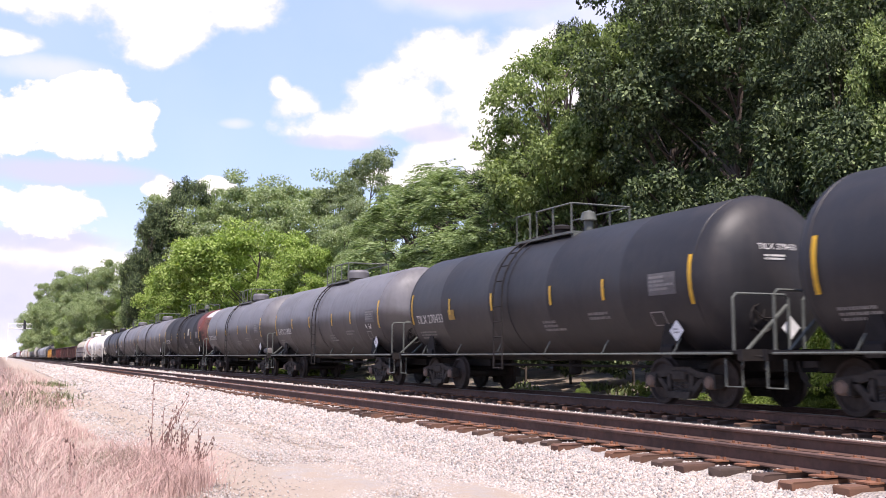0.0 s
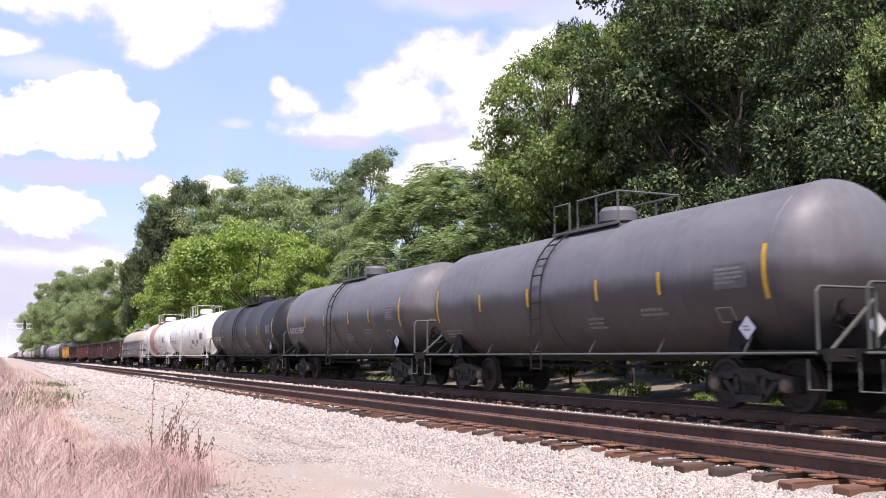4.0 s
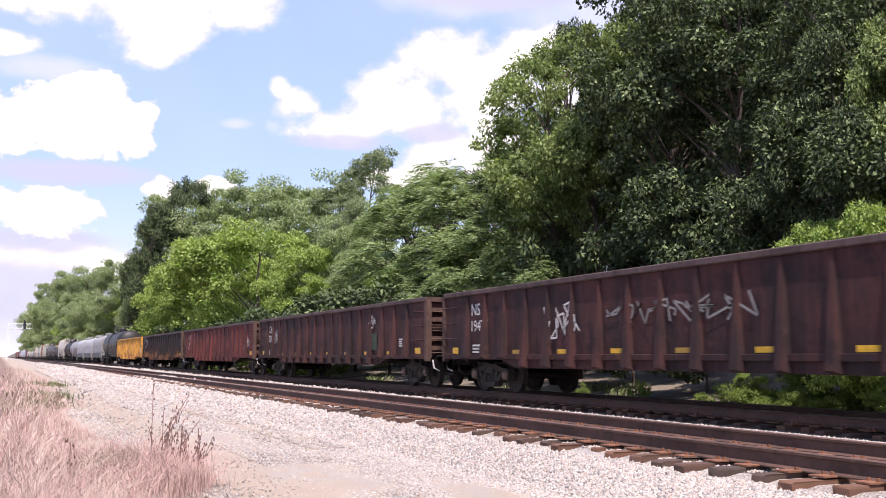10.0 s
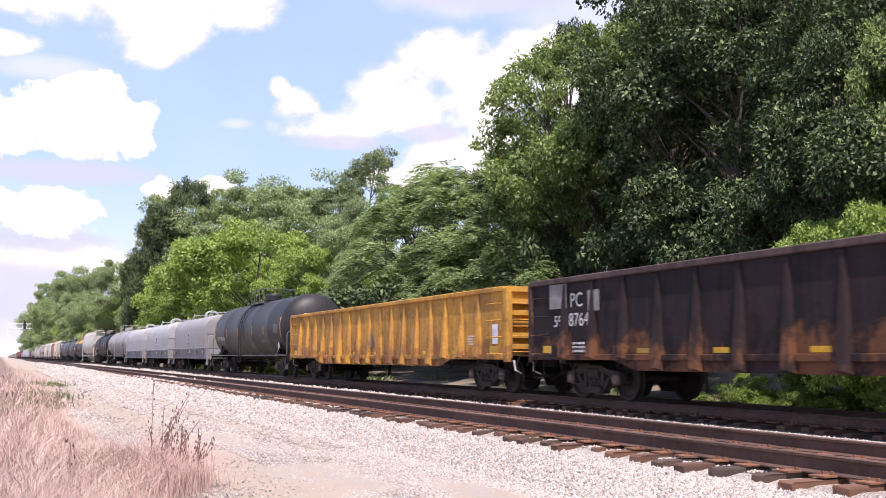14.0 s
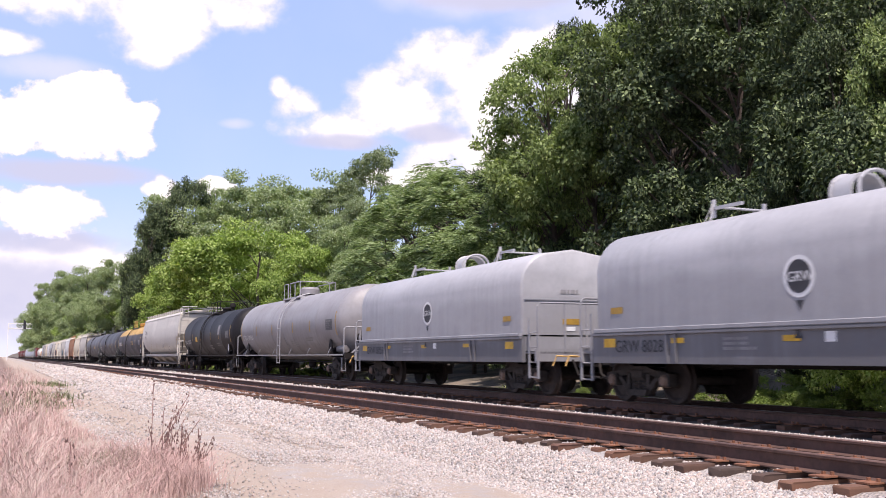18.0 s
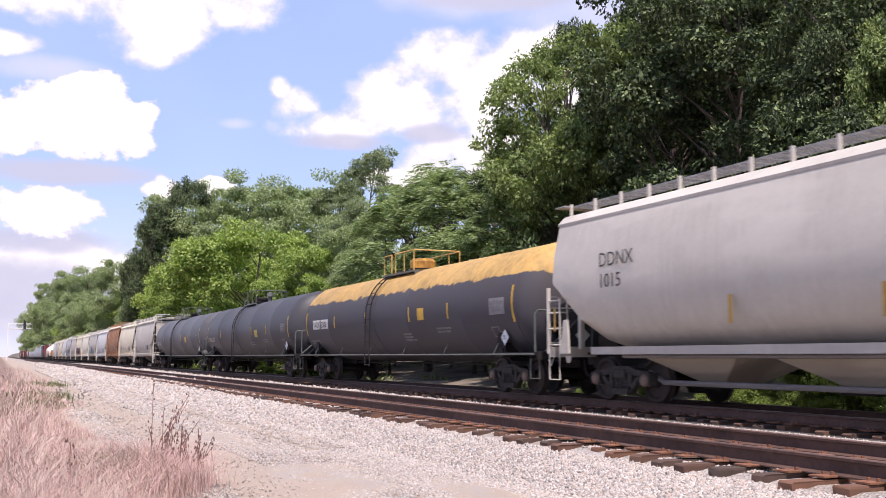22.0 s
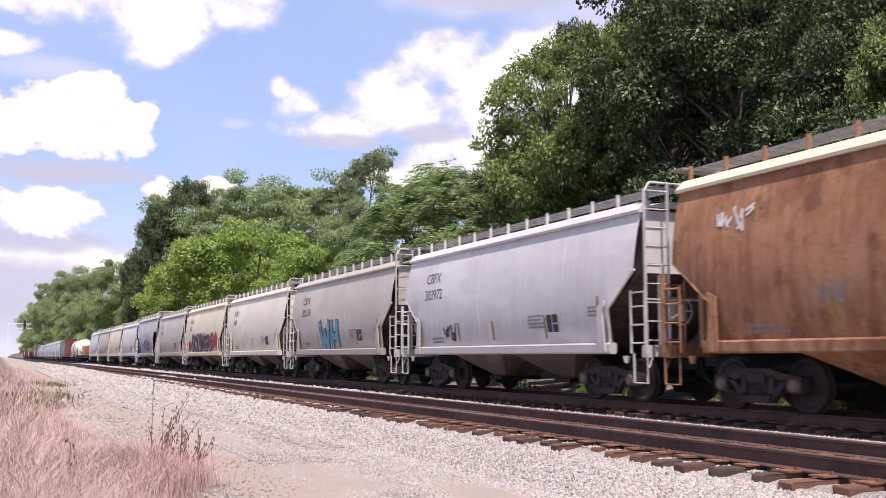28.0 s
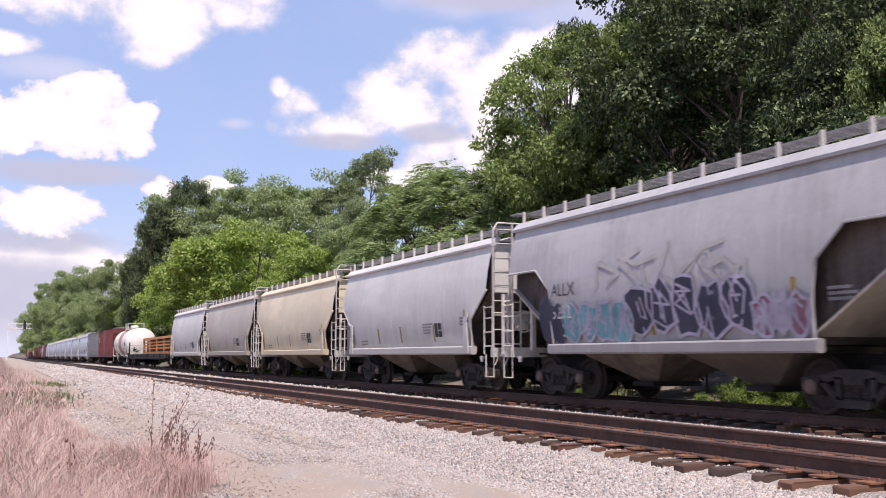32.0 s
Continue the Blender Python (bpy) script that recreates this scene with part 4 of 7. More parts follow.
TREES = [
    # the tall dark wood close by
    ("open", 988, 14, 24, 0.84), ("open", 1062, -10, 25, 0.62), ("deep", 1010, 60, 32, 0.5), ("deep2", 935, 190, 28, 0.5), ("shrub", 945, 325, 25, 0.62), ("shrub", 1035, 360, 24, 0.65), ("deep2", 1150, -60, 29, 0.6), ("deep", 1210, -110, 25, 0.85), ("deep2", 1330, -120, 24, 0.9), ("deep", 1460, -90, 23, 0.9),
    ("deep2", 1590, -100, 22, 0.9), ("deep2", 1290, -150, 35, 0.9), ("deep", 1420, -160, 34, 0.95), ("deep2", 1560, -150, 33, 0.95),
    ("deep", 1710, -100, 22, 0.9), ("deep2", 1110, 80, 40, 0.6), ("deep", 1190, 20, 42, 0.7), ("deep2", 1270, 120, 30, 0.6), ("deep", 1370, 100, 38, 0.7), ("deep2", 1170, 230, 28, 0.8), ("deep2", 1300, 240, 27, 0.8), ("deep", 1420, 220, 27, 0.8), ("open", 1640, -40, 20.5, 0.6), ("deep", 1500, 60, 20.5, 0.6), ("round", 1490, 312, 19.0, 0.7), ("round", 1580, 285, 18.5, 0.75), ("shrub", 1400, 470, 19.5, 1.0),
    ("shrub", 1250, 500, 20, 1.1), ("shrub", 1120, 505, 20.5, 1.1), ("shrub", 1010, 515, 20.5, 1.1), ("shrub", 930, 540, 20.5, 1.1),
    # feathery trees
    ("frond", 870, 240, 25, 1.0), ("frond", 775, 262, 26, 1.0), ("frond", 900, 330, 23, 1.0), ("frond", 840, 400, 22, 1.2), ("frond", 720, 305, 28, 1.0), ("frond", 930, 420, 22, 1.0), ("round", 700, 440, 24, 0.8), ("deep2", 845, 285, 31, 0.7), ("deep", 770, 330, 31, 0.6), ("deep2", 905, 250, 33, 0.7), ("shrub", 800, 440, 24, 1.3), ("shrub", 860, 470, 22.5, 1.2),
    # ridge of the wood
    ("spire", 655, 235, 36, 0.9), ("spire", 600, 295, 38, 1.1), ("round2", 560, 302, 36, 1.0), ("round2", 505, 308, 36, 1.0), ("round2", 420, 305, 32, 1.0), ("round2", 345, 318, 29, 0.95),
    ("round2", 690, 350, 32, 1.0), ("spire", 640, 340, 33, 1.1), ("deep2", 288, 338, 22, 0.55), ("deep", 312, 335, 25, 0.6),
    ("round", 450, 355, 23, 1.05), ("round", 540, 400, 24, 0.9), ("round", 375, 400, 21, 0.9), ("round", 310, 440, 18.5, 0.9), ("round2", 600, 380, 27, 1.0), ("round2", 640, 420, 25, 0.9),
    ("shrub", 630, 480, 21, 1.2), ("bush", 570, 520, 20, 1.5), ("shrub", 690, 470, 21, 1.1), ("shrub", 520, 520, 19.5, 1.2), ("shrub", 455, 540, 19, 1.2), ("bush", 400, 560, 18.5, 1.4), ("shrub", 350, 555, 18, 1.2),
    ("deep", 256, 402, 19, 0.55), ("round2", 215, 450, 19, 0.9), ("round2", 180, 465, 20, 0.9), ("round", 200, 505, 18, 0.8), ("round2", 150, 476, 19, 0.95), ("round2", 122, 476, 18.5, 0.95), ("round2", 160, 520, 18, 0.9),
    ("round2", 106, 490, 18.5, 0.9), ("round2", 105, 530, 17.5, 1.0), ("round2", 88, 500, 18, 0.9), ("round2", 74, 528, 17.5, 0.8), ("round2", 86, 548, 17.5, 0.9), ("round2", 64, 556, 17, 0.8), ("round2", 54, 582, 17, 0.8), ("round2", 46, 598, 17.5, 0.8),
    ("round2", 230, 530, 17.5, 0.8), ("shrub", 270, 570, 17.5, 1.0), ("round", 130, 545, 17.5, 0.8), ("deep2", 240, 440, 20, 0.6), ("round2", 90, 560, 17.2, 1.2), ("round2", 120, 570, 17.2, 1.2),
    # bushes on the bank behind the far track
    ("bush", 1320, 648, 17.7, 1.3), ("bush", 1400, 652, 18.0, 1.4), ("bush", 1470, 656, 18.2, 1.3), ("bush", 1540, 650, 18.4, 1.4), ("bush", 1640, 660, 18.0, 1.2), ("bush", 1130, 668, 18.6, 0.8), ("bush", 1030, 672, 18.2, 0.7),
]
for t in TREES:
    plant(*t)


def plant_at(kind, x, y, s, wide=1.0):
    ob = copy_thing(KINDS[kind], Matrix.Identity(4))
    ob.matrix_basis = Matrix.Translation((x, y, float(ground_height(x, y)))) @ Matrix.Rotation(hash_turn(x, y), 4, "Z") @ Matrix.Diagonal((s * wide, s * wide, s, 1))
    return ob


for x, y, s in ((-300, -4.5, 0.55), (-340, -5, 0.6), (-390, -6, 0.7), (-260, -7, 0.5), (-450, -5.5, 0.8)):
    tagged(plant_at("round2", x, y, s), "dark green tree on the field side of the line", "tree", "trees on the field side")


# ---- signal bridge far down the line ----
def build_gantry():
    x, zb = -405.0, 11.0
    g = empty("signal_gantry", "white cantilever signal bridge with black signal heads", "signal gantry")
    g.location = (x, -1.1, 0.3)
    steel = plain("white signal steelwork", (0.75, 0.74, 0.72), 0.5, 0.0, 4.0, 0.1)
    for dx in (-0.5, 0.5):
        part("post", Mesh().box(dx - 0.12, dx + 0.12, 3.1, 3.4, -0.7, zb + 1.8), steel, g)
    part("brace", Mesh().tube([(-0.5, 3.25, 0.4), (0.5, 3.25, 3.8), (-0.5, 3.25, 7.2), (0.5, 3.25, 10.8)], 0.07, 5), steel, g)
    for z in (zb, zb + 1.7):
        part("chord", Mesh().box(-0.5, 0.5, 3.1, 15.4, z, z + 0.34), steel, g)
    lat = Mesh()
    for k in range(8):
        y = 3.2 + k * 1.52
        lat.tube([(0.45, y, zb), (0.45, y + 0.76, zb + 1.7), (0.45, y + 1.52, zb)], 0.06, 4)
    part("lattice", lat, steel, g)
    for y, w, z0, z1 in ((8.9, 0.45, -0.1, 3.3), (12.6, 1.5, 0.55, 1.5)):
        h = part("signal_head", Mesh().box(0.5, 0.8, y - w, y + w, zb + z0, zb + z1), INKBLACK, g, "black signal backboard")
        part("hood", Mesh().turned([(0.8, 0.18), (1.05, 0.18), (1.05, 0.15)], 10, "x", (0, y, zb + z1 - 0.5)), INKBLACK, h)
    part("walkway", Mesh().box(-0.9, -0.5, 3.1, 15.4, zb - 0.12, zb), GALV, g)


build_gantry()


# ---- running gear shared by all freight cars ----
WHEELSETS = []


def wheelset_mesh():
    m = Mesh()
    for s in (-1, 1):
        y = s * GAUGE
        prof = [(-0.085, 0.20), (-0.085, 0.40), (-0.072, 0.452), (0.02, 0.457), (0.038, 0.485), (0.060, 0.485), (0.066, 0.40), (0.035, 0.36), (0.020, 0.24), (0.075, 0.13), (0.075, 0.02)]
        prof = [(-0.10, 0.02), (-0.10, 0.13), (-0.045, 0.16), (-0.040, 0.34), (-0.085, 0.385)] + prof[1:]
        m.turned([(-s * a, r) for a, r in (prof if s < 0 else prof[::-1])] if s < 0 else [(-a, r) for a, r in prof][::-1], 26, "y", (0, y, 0))
    m.turned([(-1.02, 0.075), (-0.6, 0.085), (0.6, 0.085), (1.02, 0.075)], 10, "y")
    return m.data("wheelset", WHEEL, True)


def side_frame_mesh():
    """One cast side frame: arched top chord, sloping lower chord, columns, pedestals and a nest of springs."""
    m = Mesh()
    y0, y1 = -0.07, 0.07
    m.plate([(-1.04, 0.545), (-0.98, 0.62), (-0.55, 0.66), (-0.30, 0.74), (0.30, 0.74), (0.55, 0.66), (0.98, 0.62), (1.04, 0.545), (0.62, 0.52), (0.30, 0.60), (-0.30, 0.60), (-0.62, 0.52)], y0, y1)
    for s in (-1, 1):
        m.plate([(s * 0.74, 0.55), (s * 0.62, 0.56), (s * 0.22, 0.22), (s * 0.34, 0.16)][::-s], y0, y1)
        m.plate([(s * 0.40, 0.62), (s * 0.29, 0.62), (s * 0.27, 0.24), (s * 0.38, 0.24)][::-s], y0, y1)
        m.plate([(s * 1.06, 0.60), (s * 0.72, 0.60), (s * 0.72, 0.34), (s * 0.78, 0.34), (s * 0.80, 0.47), (s * 0.98, 0.47), (s * 1.0, 0.34), (s * 1.06, 0.36)][::-s], y0 - 0.03, y1 + 0.03)
    m.plate([(-0.36, 0.27), (0.36, 0.27), (0.30, 0.15), (-0.30, 0.15)], y0 - 0.05, y1 + 0.05)
    return m.data("side_frame", TRUCK)


def springs_mesh():
    m = Mesh()
    for x in (-0.17, 0.0, 0.17):
        prof = []
        for k in range(9):
            prof += [(0.27 + 0.025 * k, 0.062 if k % 2 else 0.078)]
        m.turned(prof, 9, "z", (x, 0, 0))
    return m.data("spring_nest", TRUCK, True)


def bearing_mesh():
    return Mesh().turned([(-0.10, 0.02), (-0.10, 0.09), (-0.06, 0.125), (0.09, 0.13), (0.09, 0.05)], 12, "y").data("bearing_cap", CAP, True)


def truck(parent, x):
    """A two-axle truck under a car."""
    bolster = kept("bolster", lambda: Mesh().box(-0.20, 0.20, -1.12, 1.12, 0.46, 0.70, 0.05).box(-0.25, 0.25, -0.45, 0.45, 0.62, 0.80, 0.03).box(-0.75, -0.62, -0.9, 0.9, 0.36, 0.52, 0.03)
                   .box(0.62, 0.75, -0.9, 0.9, 0.36, 0.52, 0.03).data("truck", TRUCK))
    t = part("truck", bolster, None, parent, at=(x, 0, 0))
    for s in (-1, 1):
        part("side_frame", kept("side_frame", side_frame_mesh), None, t, at=(0, s * 1.02, 0))
        part("spring_nest", kept("springs", springs_mesh), None, t, at=(0, s * 1.02, 0))
        for a in (-0.89, 0.89):
            part("bearing_cap", kept("bearing", bearing_mesh), None, t, at=(a, s * 1.06, 0.457), turn=0.0 if s < 0 else math.pi)
    for a in (-0.89, 0.89):
        w = part("wheelset", kept("wheelset", wheelset_mesh), None, t)
        w.matrix_parent_inverse = Matrix.Translation((a, 0, 0.457))
        WHEELSETS.append(w)


def coupler_mesh():
    m = Mesh().box(-0.9, -0.18, -0.08, 0.08, 0.79, 0.95, 0.02)
    m.plate([(-0.20, 0.74), (0.02, 0.74), (0.06, 0.80), (0.06, 0.97), (0.0, 1.02), (-0.20, 1.02)][::-1], -0.14, 0.04)
    m.plate([(-0.10, 0.75), (0.10, 0.75), (0.10, 1.0), (-0.10, 1.0)][::-1], 0.05, 0.16)
    m.tube([(-0.25, -0.2, 0.85), (-0.12, -0.24, 0.55), (0.05, -0.2, 0.42)], 0.026, 6)
    return m.data("coupler", TRUCK)


def running_gear(car, L, inset=2.45):
    for s in (-1, 1):
        truck(car, s * (L / 2 - inset))
        part("coupler", kept("coupler", coupler_mesh), None, car, at=(s * (L / 2 - 0.03), 0, 0), turn=0.0 if s > 0 else math.pi)


def lever(car, L, mat):
    """The uncoupling lever across an end."""
    for s in (-1, 1):
        part("uncoupling_lever", Mesh().tube([(s * (L / 2 - 0.28), -1.45, 0.72), (s * (L / 2 - 0.28), -1.35, 0.95), (s * (L / 2 - 0.24), -0.9, 0.93), (s * (L / 2 - 0.24), 0.0, 0.98)], 0.018, 5), mat, car)


def brake_wheel(car, x, y, z, mat, r=0.28):
    m = Mesh()
    ring = [(0, r * math.cos(a), r * math.sin(a)) for a in [2 * math.pi * k / 14 for k in range(15)]]
    m.tube(ring, 0.022, 5)
    for k in range(5):
        a = 2 * math.pi * k / 5
        m.tube([(0.03, 0, 0), (0, r * math.cos(a), r * math.sin(a))], 0.016, 4)
    m.box(-0.22, -0.02, -0.16, 0.16, -0.22, 0.20, 0.03)
    part("brake_wheel", m, mat, car, at=(x, y, z))


def ladder_mesh(z0, z1, w, mat, step=0.36, r=0.02, flat=0.032):
    """An upright ladder in the y-z plane... turned where it stands: stringers at x = 0 and x = w."""
    m = Mesh()
    for x in (0, w):
        m.box(x - flat, x + flat, -0.012, 0.012, z0, z1)
    k = z0 + 0.12
    while k < z1 - 0.05:
        m.tube([(0, 0, k), (w, 0, k)], r, 5)
        k += step
    return m.data("ladder", mat)


# ---- writing and marks ----
def letters(text, height, mat, name="lettering"):
    """Outlined characters as flat mesh data, their left foot at the origin, in the x-y plane."""
    cu = bpy.data.curves.new(name, "FONT")
    cu.body, cu.size, cu.resolution_u = text, height * 1.38, 3
    ob = bpy.data.objects.new(name, cu)
    scene.collection.objects.link(ob)
    me = bpy.data.meshes.new_from_object(ob.evaluated_get(bpy.context.evaluated_depsgraph_get()))
    bpy.data.objects.remove(ob)
    me.materials.clear()
    me.materials.append(mat)
    return me


def lay(me, bend):
    """Lays flat mesh data of (x, y) on a surface."""
    for v in me.vertices:
        v.co = bend(v.co.x, v.co.y)
    me.update()
    return me


def on_side(x0, z0, y):
    return lambda a, b: Vector((x0 + a, y, z0 + b))


def on_bulge(x0, z0, eave=3.86, proud=0.005, sill=1.12, W=1.56):
    """A place on the bulging side of a covered hopper."""
    return lambda a, b: Vector((x0 + a, -(W - 0.20 * (2 * (z0 + b - sill) / (eave - sill) - 0.90) ** 2 - 0.02) - proud, z0 + b))


def on_tank(x0, up, R, zc, proud=0.006):
    """On the near flank of a tank; up: the height along the round from the tank's middle."""
    def bend(a, b):
        q = (up + b) / R
        return Vector((x0 + a, -(R + proud) * math.cos(q), zc + (R + proud) * math.sin(q)))
    return bend


def on_head(y0, z0, R, zc, xh, deep):
    def bend(a, b):
        y, z = y0 + a, z0 + b
        k = max(0.0, 1 - (y * y + (z - zc) ** 2) / (R * R))
        return Vector((xh + deep * math.sqrt(k) + 0.012, y, z))
    return bend


def grid_data(name, w, h, mat, nx=1, ny=4):
    pts = [(w * i / nx, h * j / ny, 0) for j in range(ny + 1) for i in range(nx + 1)]
    faces = [(j * (nx + 1) + i, j * (nx + 1) + i + 1, (j + 1) * (nx + 1) + i + 1, (j + 1) * (nx + 1) + i) for j in range(ny) for i in range(nx)]
    me = bpy.data.meshes.new(name)
    me.from_pydata(pts, [], faces)
    me.materials.append(mat)
    return me


def bars_data(w, rows, line, mat, seed=0):
    """Lines of writing too small to read, as broken bars."""
    rnd = random.Random(seed)
    pts, faces = [], []
    for r in range(rows):
        x, y = 0.0, -r * line * 1.7
        end = w * rnd.uniform(0.55, 1.0)
        while x < end:
            d = rnd.uniform(0.4, 1.6) * line
            k = len(pts)
            pts += [(x, y, 0), (x + d, y, 0), (x + d, y + line, 0), (x, y + line, 0)]
            faces.append((k, k + 1, k + 2, k + 3))
            x += d + line * 0.35
    me = bpy.data.meshes.new("stencil")
    me.from_pydata(pts, [], faces)
    me.materials.append(mat)
    return me


def graffiti(car, bend, w, h, colours, outline, seed, letters_n=6, fat=0.5):
    """Sprayed letter-like blobs with dark outlines and loose strokes."""
    rnd = random.Random(seed)
    edge = ([], [])
    cell = w / letters_n

    def ribbon(store, pts, r):
        for i, (p, q) in enumerate(zip(pts, pts[1:])):
            d = Vector((q[0] - p[0], q[1] - p[1]))
            if d.length < 1e-5:
                continue
            nrm = Vector((-d.y, d.x)).normalized() * r
            e = d.normalized() * r * 0.5
            k = len(store[0])
            store[0].extend([(p[0] - e.x + nrm.x, p[1] - e.y + nrm.y, 0), (p[0] - e.x - nrm.x, p[1] - e.y - nrm.y, 0), (q[0] + e.x - nrm.x, q[1] + e.y - nrm.y, 0), (q[0] + e.x + nrm.x, q[1] + e.y + nrm.y, 0)])
            store[1].append((k, k + 1, k + 2, k + 3))

    blobs = {c: ([], []) for c in range(len(colours))}
    for L in range(letters_n):
        cx, cy = cell * (L + 0.5), h * rnd.uniform(0.42, 0.56)
        c = rnd.randrange(len(colours))
        n, rim = 12, []
        for t in range(n):
            a = 2 * math.pi * t / n
            k = 0.62 / max(abs(math.cos(a)), abs(math.sin(a))) ** 0.6 * rnd.uniform(0.72, 1.12)
            rim.append((cx + cell * k * math.cos(a), cy + h * 0.72 * k * math.sin(a), 0))
        k0 = len(blobs[c][0])
        blobs[c][0].extend(rim)
        blobs[c][1].append(tuple(range(k0, k0 + n)))
        ribbon(edge, rim + rim[:1], 0.030 + 0.03 * fat)
        for st in range(rnd.randint(2, 4)):
            x, y = cx + rnd.uniform(-0.3, 0.3) * cell, cy + rnd.uniform(-0.3, 0.3) * h
            path = [(x, y)]
            for _ in range(rnd.randint(2, 4)):
                x, y = cx + rnd.uniform(-0.42, 0.42) * cell, cy + rnd.uniform(-0.42, 0.42) * h
                path.append((x, y))
            ribbon(edge, path, 0.022 + 0.03 * fat * rnd.random())
    for layer, (store, mat) in enumerate([(blobs[c], colours[c]) for c in blobs] + [(edge, outline)]):
        if not store[0]:
            continue
        me = bpy.data.meshes.new("graffiti")
        me.from_pydata(store[0], [], store[1])
        me.materials.append(mat)
        lay(me, bend)
        for v in me.vertices:
            v.co.y -= 0.005 + 0.004 * layer
        tagged(part("graffiti", me, None, car, "sprayed graffiti lettering"), kind="stuff")


def fat_letters(car, bend, text, height, wide, layers, lean=0.0):
    """Sprayed letters: coats of the same word, the widest outline first."""
    for coat, (swell, mat) in enumerate(layers):
        cu = bpy.data.curves.new("graffiti", "FONT")
        cu.body, cu.size, cu.resolution_u, cu.offset, cu.shear = text, height * 1.38, 3, swell, lean
        ob = bpy.data.objects.new("graffiti", cu)
        scene.collection.objects.link(ob)
        me = bpy.data.meshes.new_from_object(ob.evaluated_get(bpy.context.evaluated_depsgraph_get()))
        bpy.data.objects.remove(ob)
        bm = bmesh.new()
        bm.from_mesh(me)
        for k in range(-1, 12):
            bmesh.ops.bisect_plane(bm, geom=bm.verts[:] + bm.edges[:] + bm.faces[:], plane_co=(0, height * k / 10, 0), plane_no=(0, 1, 0))
        bm.to_mesh(me)
        bm.free()
        span = max(v.co.x for v in me.vertices)
        for v in me.vertices:
            v.co.x *= wide / span
            v.co.y += 0.10 * height * math.sin(v.co.x * 2.3)
        me.materials.clear()
        me.materials.append(mat)
        lay(me, bend)
        for v in me.vertices:
            v.co.y -= 0.004 * coat
        tagged(part("graffiti", me, None, car, "sprayed graffiti lettering"), kind="stuff")


def sprayed_spots(car, bend, w, h, mat, seed, n, r):
    """Round sprayed blobs of one colour."""
    rnd = random.Random(seed)
    pts, faces = [], []
    for k in range(n):
        x, y, q = rnd.uniform(0, w), rnd.uniform(r, h), r * rnd.uniform(0.3, 1.0)
        i = len(pts)
        pts += [(x + q * math.cos(0.628 * j) * 1.2, y + q * math.sin(0.628 * j), 0) for j in range(10)]
        faces.append(tuple(range(i, i + 10)))
    me = bpy.data.meshes.new("spots")
    me.from_pydata(pts, [], faces)
    me.materials.append(mat)
    lay(me, bend)
    for i, f in enumerate(me.polygons):
        for v in f.vertices:
            me.vertices[v].co.y -= 0.0004 * i
    tagged(part("graffiti", me, None, car, "sprayed round blobs"), kind="stuff")


def scrawl(car, bend, w, h, mat, seed, n=4, r=0.022):
    """A thin sprayed tag."""
    rnd = random.Random(seed)
    pts, faces = [], []
    for k in range(n):
        cx = w * (k + 0.5) / n
        path = [(cx + rnd.uniform(-0.8, 0.8) * w / n, rnd.uniform(0, h)) for _ in range(5)]
        for p, q in zip(path, path[1:]):
            d = Vector((q[0] - p[0], q[1] - p[1]))
            if d.length < 0.01:
                continue
            nr = Vector((-d.y, d.x)).normalized() * r
            i = len(pts)
            pts += [(p[0] + nr.x, p[1] + nr.y, 0), (p[0] - nr.x, p[1] - nr.y, 0), (q[0] - nr.x, q[1] - nr.y, 0), (q[0] + nr.x, q[1] + nr.y, 0)]
            faces.append((i, i + 1, i + 2, i + 3))
    me = bpy.data.meshes.new("scrawl")
    me.from_pydata(pts, [], faces)
    me.materials.append(mat)
    tagged(part("graffiti", lay(me, bend), None, car, "thin sprayed tag"), kind="stuff")


def sprayed(car, bend, strokes, r, mat):
    """Block letters sprayed in broad strokes."""
    pts, faces = [], []
    for path in strokes:
        for p, q in zip(path, path[1:]):
            d = Vector((q[0] - p[0], q[1] - p[1]))
            nr, e = Vector((-d.y, d.x)).normalized() * r, d.normalized() * r * 0.7
            for k in range(4):
                a, b = k / 4, (k + 1) / 4
                f, g = Vector(p) - e + (d + 2 * e) * a, Vector(p) - e + (d + 2 * e) * b
                i = len(pts)
                pts += [(f.x + nr.x, f.y + nr.y, 0), (f.x - nr.x, f.y - nr.y, 0), (g.x - nr.x, g.y - nr.y, 0), (g.x + nr.x, g.y + nr.y, 0)]
                faces.append((i, i + 1, i + 2, i + 3))
    me = bpy.data.meshes.new("sprayed")
    me.from_pydata(pts, [], faces)
    me.materials.append(mat)
    tagged(part("graffiti", lay(me, bend), None, car, "sprayed block letters"), kind="stuff")


def put_mark(car, me, bend, name="lettering", label=""):
    ob = part(name, lay(me, bend), None, car, label)
    return tagged(ob, kind="stuff") if name == "stencil" else ob


